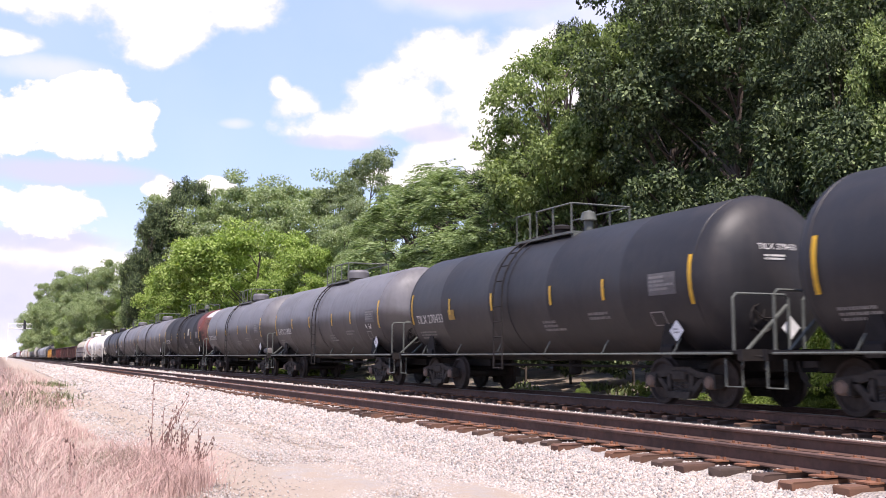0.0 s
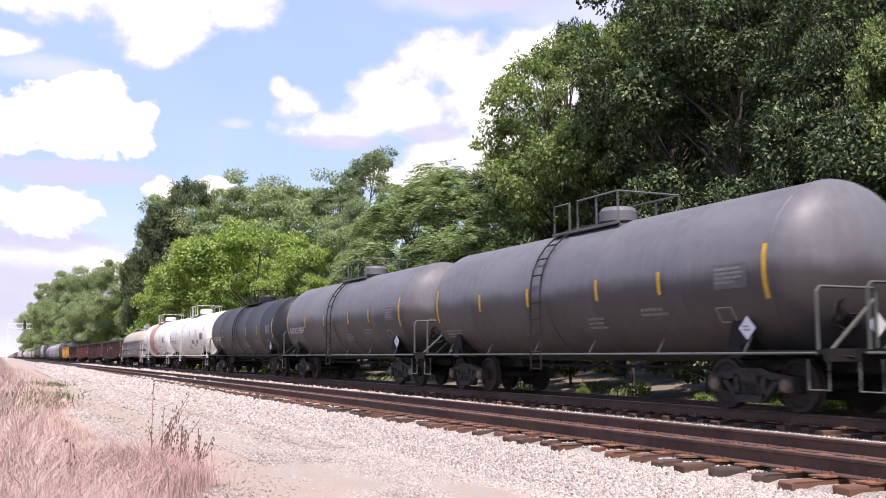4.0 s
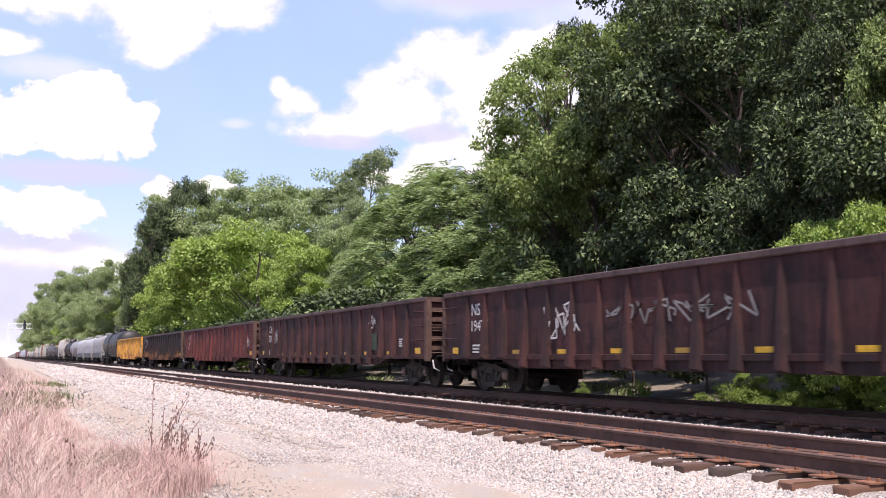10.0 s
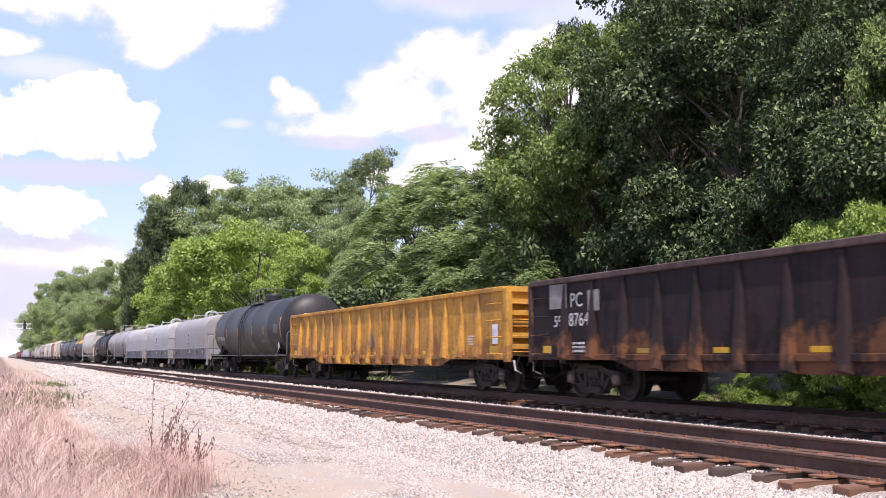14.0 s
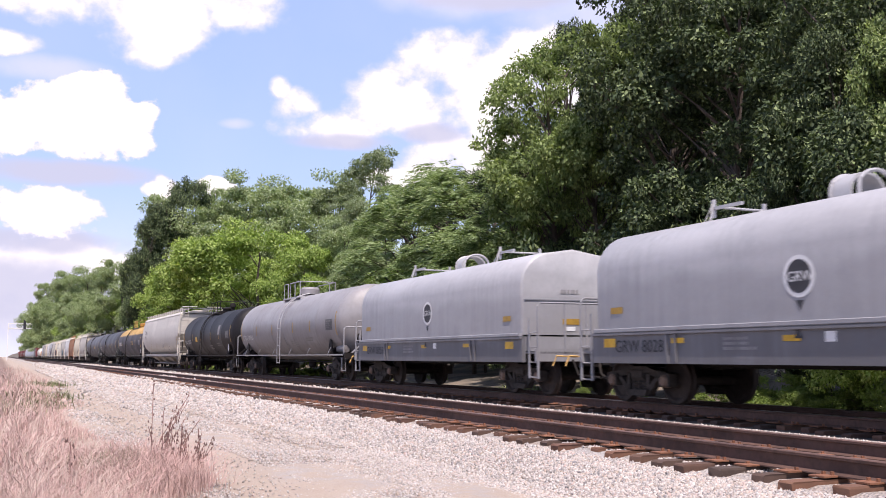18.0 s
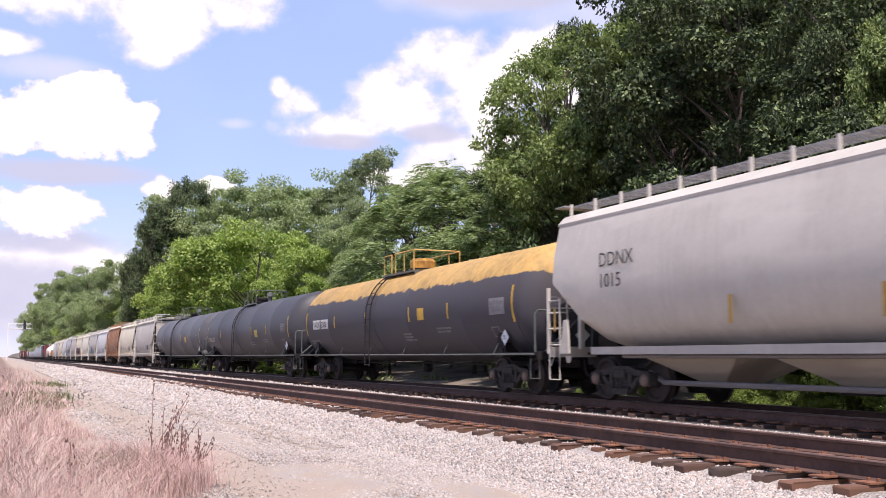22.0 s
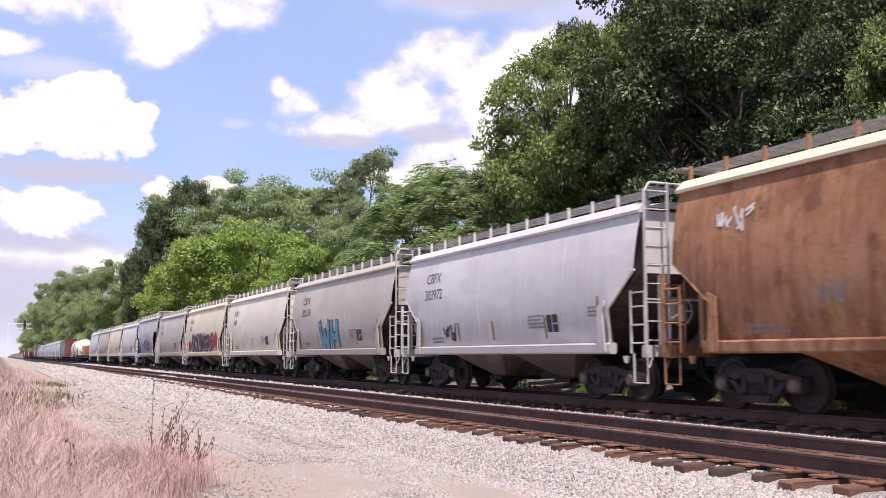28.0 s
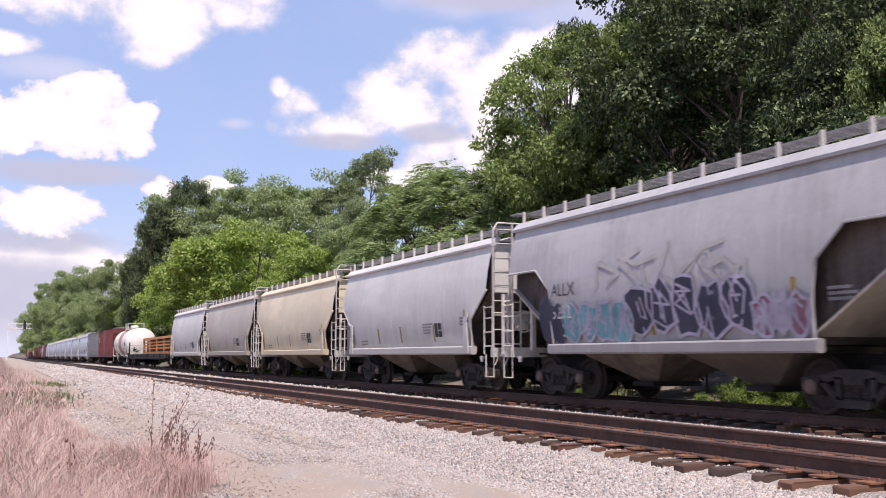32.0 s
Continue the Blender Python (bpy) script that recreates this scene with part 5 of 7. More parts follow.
# ---- tank cars ----
def tank_car(label, L, shell, rails, ink, mark="", R=1.50, zc=2.30, band=None, stripes=STRIPE, dome="box", head=True, hoop=True, placard=True, small=INKFAINT, under=DARK, long_ladder=True, ladder_dx=0.0, seed=0, stripe_up=-0.30, top_rails=None, mid=0.0, group="tank cars of the train"):
    car = empty("tank_car", label, "tank car", group)
    top_rails = top_rails or rails
    half = L / 2 - 0.62
    deep = R * 0.50
    cyl = half - deep
    prof = [(-half, 0.02)] + [(-cyl - deep * math.cos(a), R * math.sin(a)) for a in [math.pi / 2 * k / 9 for k in range(1, 10)]]
    rings = [-cyl * 0.66, -cyl * 0.22, cyl * 0.22, cyl * 0.66]
    for x in rings:
        prof += [(x - 0.03, R), (x, R + 0.006), (x + 0.03, R)]
    prof += [(-a, r) for a, r in prof[:10]][::-1]
    part("tank_shell", Mesh().turned(prof, 56, "x", (0, 0, zc)), shell, car, smooth=True)
    for s in (-1, 1):
        part("head_seam", Mesh().turned([(s * cyl - 0.03, R), (s * cyl - 0.02, R + 0.010), (s * cyl + 0.02, R + 0.010), (s * cyl + 0.03, R)], 56, "x", (0, 0, zc)), shell, car, smooth=True)
    if band:
        part("painted_band", Mesh().turned([(mid - 1.15, R), (mid - 1.15, R + 0.008), (mid + 1.5, R + 0.008), (mid + 1.5, R)], 56, "x", (0, 0, zc)), band, car, "faded salmon band round the middle", smooth=True)
    # underframe: stub sills, saddles, bolsters, end platforms
    bot = zc - R
    for s in (-1, 1):
        xe = s * (L / 2 - 0.30)
        xi = s * (L / 2 - 4.3)
        x0, x1 = min(xe, xi), max(xe, xi)
        part("stub_sill", Mesh().box(x0, x1, -0.30, 0.30, 0.66, 0.98, 0.03), under, car)
        xb = s * (L / 2 - 2.45)
        part("bolster", Mesh().prism([(-1.38, 0.92), (1.38, 0.92), (1.38, 1.12), (0.9, bot + 0.62), (-0.9, bot + 0.62), (-1.38, 1.12)], xb - 0.16, xb + 0.16), under, car)
        for y in (-1, 1):
            part("bolster_gusset", Mesh().plate([(xb - 0.30, 1.02), (xb + 0.30, 1.02), (xb + 0.10, 1.62), (xb - 0.10, 1.62)][::-1], y * 1.30 - 0.02, y * 1.30 + 0.02), rails if rails is RAILWHITE else under, car)
        part("end_platform", Mesh().box(min(xe, s * (L / 2 - 2.1)), max(xe, s * (L / 2 - 2.1)), -1.45, 1.45, 0.98, 1.04).box(xe - 0.05, xe + 0.05, -1.47, 1.47, 0.86, 1.06), rails if rails is RAILWHITE else under, car)
        for y in (-1.42, 1.42):
            part("sill_step", Mesh().tube([(xe, y, 0.9), (xe, y, 0.42), (xe - s * 0.42, y, 0.42), (xe - s * 0.42, y, 0.9)], 0.02, 5), rails, car)
        if hoop:
            xh = s * (L / 2 - 0.50)
            part("end_handrail", Mesh().tube([(xh, -1.42, 1.0), (xh, -1.42, 1.95), (xh, -1.34, 2.03), (xh, -0.25, 2.03), (xh, -0.17, 1.95), (xh, -0.17, 1.0)], 0.026, 6), rails, car)
            part("end_handrail", Mesh().tube([(xh, 1.42, 1.0), (xh, 1.42, 1.95), (xh, 1.34, 2.03), (xh, 0.25, 2.03), (xh, 0.17, 1.95), (xh, 0.17, 1.0)], 0.026, 6), rails, car)
            part("handrail_stay", Mesh().tube([(xh, -0.2, 1.85), (xh - s * 0.02, -1.15, 1.02)], 0.03, 5), rails, car)
    for y in (-1, 1):
        part("side_rail", Mesh().tube([(-L / 2 + 0.5, y * 1.47, 0.99), (L / 2 - 0.5, y * 1.47, 0.99)], 0.024, 6), rails, car)
        for k in range(6):
            x = -half * 0.80 + 1.6 * half * k / 5
            part("rail_bracket", Mesh().tube([(x, y * 1.47, 0.99), (x + 0.10, y * 1.36, 1.28)], 0.016, 4), rails, car)
    # ladder over the flank and the platform on top
    lx = mid + ladder_dx + 0.25 + (-1.0 if seed % 2 else -0.6)
    m = Mesh()
    for x in (lx - 0.23, lx + 0.23):
        pts = [(x, -(R + 0.10) * math.cos(q), zc + (R + 0.10) * math.sin(q)) for q in [math.pi / 2 * k / 8 * 0.93 for k in range(9)]]
        m.tube([(x, -(R + 0.10), 0.62 if long_ladder else 0.95)] + pts, 0.021, 5)
    z = 0.66 if long_ladder else 1.0
    while z < zc:
        m.tube([(lx - 0.23, -(R + 0.10), z), (lx + 0.23, -(R + 0.10), z)], 0.016, 4)
        z += 0.38
    for k in range(1, 6):
        q = math.pi / 2 * k / 6.2
        m.tube([(lx - 0.23, -(R + 0.10) * math.cos(q), zc + (R + 0.10) * math.sin(q)), (lx + 0.23, -(R + 0.10) * math.cos(q), zc + (R + 0.10) * math.sin(q))], 0.016, 4)
    part("ladder", m, DARK if rails is RAILGREY else rails, car)
    part("ladder_strap", Mesh().turned([(lx - 0.33, R), (lx - 0.33, R + 0.012), (lx + 0.33, R + 0.012), (lx + 0.33, R)], 56, "x", (0, 0, zc)), band or shell, car, smooth=True)
    top = zc + R
    part("top_platform", Mesh().box(-1.3, 1.5, -0.85, 0.85, top - 0.14, top - 0.08).box(-1.3, -1.22, -0.8, 0.8, top - 0.34, top - 0.08).box(1.42, 1.5, -0.8, 0.8, top - 0.34, top - 0.08), rails if rails is not RAILWHITE else GALV, car, at=(mid, 0, 0))
    rail_z = top + 0.58
    corners = [(-1.25, -0.82), (1.45, -0.82), (1.45, 0.82), (-1.25, 0.82)]
    for (a, b), (c, d) in (((-1.25, -0.82), (-0.55, -0.82)), ((-0.2, -0.82), (1.45, -0.82)), ((1.45, -0.82), (1.45, 0.82)), ((1.45, 0.82), (-1.25, 0.82))):
        part("platform_rail", Mesh().tube([(a, b, top - 0.15), (a, b, rail_z), (c, d, rail_z), (c, d, top - 0.15)], 0.024, 5), top_rails, car, at=(mid, 0, 0))
    for x in (0.6,):
        for y in (-0.82, 0.82):
            part("rail_post", Mesh().tube([(x, y, top - 0.12), (x, y, rail_z)], 0.022, 5), top_rails, car, at=(mid, 0, 0))
    if dome == "box":
        d = part("valve_housing", Mesh().turned([(top - 0.12, 0.44), (top + 0.30, 0.44), (top + 0.40, 0.36), (top + 0.42, 0.05)], 18, "z", (0.25, 0, 0)), shell if shell is not GOLDTOP else YELLOW, car, smooth=True, at=(mid, 0, 0))
    else:
        d = part("manway", Mesh().turned([(top - 0.1, 0.30), (top + 0.18, 0.30), (top + 0.18, 0.36), (top + 0.25, 0.36), (top + 0.32, 0.1)], 16, "z", (-0.35, 0, 0)), under, car, smooth=True, at=(mid, 0, 0))
        part("safety_valve", Mesh().turned([(top - 0.1, 0.12), (top + 0.3, 0.12), (top + 0.3, 0.2), (top + 0.5, 0.16), (top + 0.55, 0.03)], 12, "z", (0.75, 0.1, 0)), rails, car, smooth=True, at=(mid, 0, 0))
    part("housing_flange", Mesh().turned([(top + 0.02, 0.48), (top + 0.07, 0.48)], 8, "z", (0.25 if dome == "box" else -0.35, 0, 0)), under, car, at=(mid, 0, 0))
    # brake rod and reservoir underneath
    part("brake_rod", Mesh().tube([(-L / 2 + 3.6, -0.2, 0.72), (L / 2 - 3.6, -0.2, 0.72)], 0.035, 6), under, car)
    if seed in (3, 20, 25):
        part("air_reservoir", Mesh().turned([(L / 2 - 2.0, 0.02), (L / 2 - 1.98, 0.14), (L / 2 - 1.15, 0.14), (L / 2 - 1.13, 0.02)], 12, "x", (0, -1.1, 1.22)), rails if rails is RAILWHITE else PALE, car, smooth=True)
    part("outlet_valve", Mesh().turned([(bot - 0.35, 0.10), (bot - 0.3, 0.16), (bot + 0.05, 0.16)], 10, "z", (0.2, 0, 0)), under, car)
    brake_wheel(car, L / 2 - 0.75, -0.55, 1.62, under, 0.26)
    # reflective stripes, placards, stencils
    xs = [-cyl + 0.1, -cyl * 0.58, -cyl * 0.20, cyl * 0.24, cyl * 0.56, cyl - 0.12]
    for k, x in enumerate(xs):
        tall = 0.92 if k in (0, 5) else 0.44
        put_mark(car, grid_data("stripe", 0.10, tall, stripes, 1, 6), on_tank(x, stripe_up - 0.22 if k in (0, 5) else stripe_up, R, zc, 0.014), "reflective_stripe")
    if placard:
        d = 0.21
        for bend in (on_side(L / 2 - 2.15, 1.42, -1.36),):
            me = bpy.data.meshes.new("placard")
            me.from_pydata([(0, -d, 0), (d, 0, 0), (0, d, 0), (-d, 0, 0)], [], [(0, 1, 2, 3)])
            me.materials.append(TIN)
            p = put_mark(car, me, bend, "placard", "white diamond hazard placard")
            part("placard_print", lay(bars_data(0.20, 2, 0.035, INKGREY, 3), on_side(L / 2 - 2.25, 1.43, -1.365)), None, p)
        part("placard", Mesh().poly([(0, 0, -d), (0, d, 0), (0, 0, d), (0, -d, 0)], [(0, 1, 2, 3)]), TIN, car, "white diamond hazard placard", at=(L / 2 - 0.58, -0.05, 1.45))
    put_mark(car, grid_data("specification_panel", 0.85, 0.42, PANEL if ink is INKWHITE else INKGREY, 1, 4), on_tank(cyl - 1.35, -0.30, R, zc, 0.008), "specification_panel", "grey stencilled specification panel")
    put_mark(car, bars_data(0.75, 4, 0.045, small, seed), on_tank(cyl - 1.30, 0.02, R, zc, 0.014), "stencil")
    if mark:
        put_mark(car, letters(mark, 0.26, ink), on_tank(-cyl + 0.45, -0.50, R, zc, 0.010))
        if head:
            put_mark(car, letters(mark, 0.115, ink), on_head(-0.62, zc + 0.46, R, zc, cyl, deep))
            put_mark(car, bars_data(0.62, 2, 0.035, ink, 4), on_head(-0.52, zc + 0.33, R, zc, cyl, deep), "stencil")
    box = [(0, 0, 0.42, 0.025), (0, 0.28, 0.42, 0.025), (0, 0, 0.025, 0.30), (0.395, 0, 0.025, 0.30)]
    for x, z, w, h in box:
        put_mark(car, grid_data("stencil_frame", w, h, small, 1, 3), on_tank(cyl - 1.45 + x, -0.92 + z, R, zc, 0.010), "stencil_frame")
    put_mark(car, bars_data(1.1, 3, 0.055, small, seed + 1), on_tank(-cyl + 0.40, -0.80, R, zc, 0.010), "stencil")
    put_mark(car, bars_data(0.9, 3, 0.06, small, seed + 2), on_tank(cyl * 0.16, -0.72, R, zc, 0.010), "stencil")
    put_mark(car, bars_data(1.1, 2, 0.06, small, seed + 3), on_tank(cyl * 0.46, -0.60, R, zc, 0.010), "stencil")
    running_gear(car, L)
    lever(car, L, under)
    return car


# ---- gondolas ----
def gondola(label, L, paint_, ribs, mark, ink=INKWHITE, top=2.62, seed=0, chord=None):
    car = empty("gondola", label, "gondola car", "gondola cars of the train")
    e = L / 2 - 0.72
    W = 1.50
    ribbed = paint_
    ends = paint_ if paint_ is YELLOW else RUSTTAN
    belly = [(-e, 0.86), (-e + 3.3, 0.86), (-e + 4.1, 0.66), (e - 4.1, 0.66), (e - 3.3, 0.86), (e, 0.86), (e, top), (-e, top)]
    for s in (-1, 1):
        part("side_wall", Mesh().plate(belly[::-1], s * W - 0.02, s * W + 0.02), paint_, car)
        part("top_chord", Mesh().box(-e - 0.04, e + 0.04, s * W - 0.09, s * W + 0.10, top - 0.06, top + 0.07, 0.02), chord or (paint_ if paint_ is YELLOW else RIBDUST), car)
        part("side_sill", Mesh().box(-e, e, s * W - 0.08, s * W + 0.06, 0.86, 0.98, 0.01), paint_, car)
        for k in range(ribs):
            x = -e + 1.45 + (2 * e - 2.9) * k / (ribs - 1)
            y0 = s * (W + 0.02)
            zb = 0.66 if abs(x) < e - 4.0 else 0.86
            out = s * 0.18
            m = Mesh()
            w, v = 0.125, 0.045
            ring = [(x - w, y0, zb), (x + w, y0, zb), (x + w * 0.75, y0 + out, zb + 0.06), (x - w * 0.75, y0 + out, zb + 0.06),
                    (x - v, y0, top - 0.06), (x + v, y0, top - 0.06), (x + v * 0.7, y0 + out * 0.22, top - 0.10), (x - v * 0.7, y0 + out * 0.22, top - 0.10)]
            m.poly(ring, [(0, 1, 2, 3), (4, 7, 6, 5), (0, 3, 7, 4), (1, 5, 6, 2), (3, 2, 6, 7)] if s < 0 else [(3, 2, 1, 0), (5, 6, 7, 4), (4, 7, 3, 0), (2, 6, 5, 1), (7, 6, 2, 3)])
            part("rib", m, ribbed, car)
    part("floor_plate", Mesh().box(-e, e, -W, W, 1.05, 1.12), FADED, car)
    part("centre_sill", Mesh().box(-L / 2 + 0.35, L / 2 - 0.35, -0.32, 0.32, 0.68, 1.05), DARK, car)
    for k in range(9):
        x = -e + 1.2 + (2 * e - 2.4) * k / 8
        part("cross_bearer", Mesh().box(x - 0.09, x + 0.09, -W + 0.05, W - 0.05, 0.78, 1.05), DARK, car)
    for s in (-1, 1):
        x = s * e
        part("end_wall", Mesh().box(x - 0.03, x + 0.03, -W, W, 0.95, top), paint_, car)
        for z in [1.12 + 0.28 * k for k in range(5)]:
            part("end_rib", Mesh().box(min(x, x + s * 0.17), max(x, x + s * 0.17), -W + 0.06, W - 0.06, z, z + 0.13, 0.045), ends, car)
        part("end_chord", Mesh().box(min(x - 0.08, x + 0.12), max(x - 0.08, x + 0.12), -W, W, top - 0.07, top + 0.07, 0.02), chord or ends, car)
        for y in (-W, W):
            part("corner_post", Mesh().box(min(x, x + s * 0.14), max(x, x + s * 0.19), y - 0.08, y + 0.06, 0.80, top), ends, car)
        for y, sg in ((-1, -1), (1, 1)):
            lm = Mesh()
            for z in (1.0, 1.42, 1.84, 2.26):
                xa, xb = x - s * 0.12, x - s * 0.75
                yy = sg * (W + 0.16)
                lm.tube([(xa, sg * (W + 0.03), z), (xa, yy, z), (xb, yy, z), (xb, sg * (W + 0.03), z)], 0.015, 4)
            part("grab_iron_ladder", lm, paint_, car)
        em = Mesh()
        xx = x + s * 0.22
        for z in (1.05, 1.45, 1.85, 2.25):
            em.tube([(xx, -W + 0.05, z), (xx, -W + 0.55, z)], 0.016, 4)
        em.tube([(xx, -W + 0.05, 0.9), (xx, -W + 0.05, 2.5)], 0.02, 4)
        em.tube([(xx, -W + 0.55, 0.9), (xx, -W + 0.55, 2.5)], 0.02, 4)
        part("end_ladder", em, ends, car)
        gear = Mesh().box(min(xx, xx - s * 0.1), max(xx, xx - s * 0.1), -0.30, 0.10, 1.95, 2.35, 0.03).box(min(xx, xx - s * 0.08), max(xx, xx - s * 0.08), -0.16, -0.06, 1.1, 1.95)
        gear.tube([(xx, -0.1, 2.0), (xx, 0.22, 1.55), (xx, 0.1, 1.2)], 0.02, 5).tube([(xx, -0.75, 1.22), (xx + s * 0.12, -0.6, 1.14), (xx + s * 0.12, 0.6, 1.14), (xx, 0.75, 1.22)], 0.025, 5)
        part("brake_gear", gear, DARK, car)
        part("air_hose", Mesh().tube([(xx, -0.55, 0.82), (xx + s * 0.1, -0.6, 0.5), (xx + s * 0.3, -0.45, 0.36), (xx + s * 0.45, -0.3, 0.55)], 0.028, 6), DARK, car)
        part("grab_handle", Mesh().tube([(xx, -W + 0.1, 0.84), (xx + s * 0.05, -W + 0.12, 0.60), (xx + s * 0.02, -W + 0.3, 0.52)], 0.02, 5), INKWHITE, car, "worn white handle")
        part("sill_step", Mesh().tube([(x, -W, 0.86), (x, -W - 0.02, 0.45), (x - s * 0.45, -W - 0.02, 0.45), (x - s * 0.45, -W, 0.86)], 0.02, 5), DARK, car)
        part("end_platform", Mesh().box(min(x, x + s * 0.5), max(x, x + s * 0.5), -0.9, 0.9, 1.02, 1.06), DARK, car)
    brake_wheel(car, e + 0.34, -0.35, 2.15, DARK)
    put_mark(car, grid_data("stripe", 0.42, 0.18, STRIPE, 1, 1), on_side(e - 0.85, 1.02, -W - 0.025), "reflective_stripe")
    put_mark(car, grid_data("stripe", 0.36, 0.18, STRIPE, 1, 1), on_side(-e + 0.45, 1.0, -W - 0.025), "reflective_stripe")
    step = (2 * e - 2.9) / (ribs - 1)
    for k in range(2, ribs - 2, 2):
        put_mark(car, grid_data("stripe", 0.42, 0.10, AMBER if (k + seed) % 3 == 0 else STRIPE, 1, 1), on_side(-e + 1.45 + step * (k + 0.35), 1.0, -W - 0.025), "reflective_stripe")
    a, _, b = mark.partition(" ")
    if len(b) > 5:
        put_mark(car, letters(b[:2], 0.26, ink), on_side(-e + 0.95, 1.60, -W - 0.025))
        b = b[2:]
    if mark:
        put_mark(car, letters(a, 0.32, ink), on_side(-e + 1.45 + step * 0.17, 2.02, -W - 0.025))
        put_mark(car, letters(b, 0.30, ink), on_side(-e + 1.45 + step * 0.12 , 1.60, -W - 0.025))
    put_mark(car, bars_data(0.7, 3, 0.05, ink if ink is INKWHITE else INKGREY, seed), on_side(-e + 1.5 + step * 0.2, 1.2, -W - 0.025), "stencil")
    put_mark(car, bars_data(0.4, 4, 0.04, INKWHITE, seed + 5), on_side(e - 1.4 - step * 0.7, 1.45, -W - 0.025), "stencil")
    running_gear(car, L, 2.6)
    lever(car, L, DARK)
    return car


# ---- coil cars ----
def coil_car(label, L, hood, lower, rails, mark, boxy, ink, seed=0):
    car = empty("coil_car", label, "coil car", "covered coil cars of the train")
    e = L / 2 - (1.65 if boxy else 1.35)
    top = 3.62 if boxy else 3.50
    if boxy:
        half = [(1.50, 1.46), (1.50, 2.70)] + [(1.50 - 0.84 * (1 - math.cos(a)), 2.70 + 0.80 * math.sin(a)) for a in [math.pi / 2 * k / 7 for k in range(1, 8)]] + [(0.0, top - 0.02)]
    else:
        half = [(1.50, 1.58), (1.50, 2.35)] + [(1.50 * math.cos(a), 2.35 + 1.12 * math.sin(a)) for a in [math.pi / 2 * k / 9 for k in range(1, 9)]] + [(0.0, top - 0.03)]
    ring = half + [(-y, z) for y, z in half[::-1][1:]]

    def scaled(x, k):
        return [(x, y * (1 - 0.05 * k), 1.5 + (z - 1.5) * (1 - 0.06 * k)) for y, z in ring]
    m = Mesh()
    secs = [(-e, 0.5), (-e + 0.03, 0.18), (-e + 0.09, 0.0)] if boxy else [(-e, 3.0), (-e + 0.05, 1.4), (-e + 0.18, 0.45), (-e + 0.40, 0.0)]
    secs = secs + [(-x, k) for x, k in secs[::-1]]
    pts, n = [], len(ring)
    for x, k in secs:
        pts += scaled(x, k)
    faces = [(i * n + j, i * n + (j + 1) % n, (i + 1) * n + (j + 1) % n, (i + 1) * n + j) for i in range(len(secs) - 1) for j in range(n)]
    m.poly(pts, faces + [tuple(range(n - 1, -1, -1)), tuple(range((len(secs) - 1) * n, len(secs) * n))])
    h = part("hood", m, hood, car, smooth=True)
    for s in (-1, 1):
        part("hood_rim", Mesh().box(-e, e, s * 1.53 - 0.05, s * 1.53 + 0.05, 1.42, 1.50, 0.012), hood if boxy else lower, car)
        part("side_sill", Mesh().box(-e - 0.1, e + 0.1, s * 1.50 - 0.05, s * 1.50 + 0.05, 0.80 if boxy else 0.92, 1.42), lower, car)
        part("sill_lip", Mesh().box(-e - 0.1, e + 0.1, s * 1.55 - 0.06, s * 1.55 + 0.06, 1.36, 1.40) if boxy else Mesh().box(-e - 0.1, e + 0.1, s * 1.55 - 0.08, s * 1.55 + 0.08, 1.08, 1.16), lower, car)
        if not boxy:
            part("hood_seam", Mesh().tube([(-e + 0.4, s * 1.52, 2.36), (e - 0.4, s * 1.52, 2.36)], 0.024, 5), hood, car)
            for k in range(13):
                x = -e + 0.8 + (2 * e - 1.6) * k / 12
                part("seam_clip", Mesh().box(x - 0.03, x + 0.03, s * 1.535 - 0.03, s * 1.535 + 0.03, 2.30, 2.42), lower, car)
        for k in range(2):
            x = -e + 2.6 + (2 * e - 5.2) * k
            part("jacking_plate", Mesh().box(x - 0.16, x - 0.10, s * 1.56 - 0.03, s * 1.56 + 0.03, 0.82, 1.36).box(x + 0.10, x + 0.16, s * 1.56 - 0.03, s * 1.56 + 0.03, 0.82, 1.36), lower, car)
    part("floor_trough", Mesh().prism([(-1.4, 1.42), (-0.5, 0.72), (0.5, 0.72), (1.4, 1.42)], -e, e), DARK, car)
    # lifting loops in the middle and the stacking brackets
    if boxy:
        arch = [(0.40 * math.cos(a), 0.05 + 0.31 * math.sin(a)) for a in [math.pi * k / 12 for k in range(13)]]
        arch = [(0.40, -0.06)] + arch + [(-0.40, -0.06)]
        inner = [(0.88 * y, 0.90 * z - (0.006 if z > 0 else 0.0)) for y, z in arch]
        part("lifting_saddle", Mesh().prism([(y, top + z) for y, z in arch + inner[::-1]], -0.30, 0.12), rails, car, smooth=True)
        for x in (-0.30, 0.30):
            part("saddle_rim", Mesh().tube([(x, y, top + z) for y, z in arch], 0.035, 6), rails, car)
    else:
        for x in (-0.46, 0.46):
            arch = [(0.24 * math.cos(a), 0.30 + 0.24 * math.sin(a)) for a in [math.pi * k / 10 for k in range(11)]]
            arch = [(0.24, -0.06)] + arch + [(-0.24, -0.06)]
            inner = [(0.78 * y, z - (0.05 if z > 0 else 0.0)) for y, z in arch]
            part("lifting_loop", Mesh().prism([(y, top + z) for y, z in arch + inner[::-1]], x - 0.10, x + 0.10), rails, car)
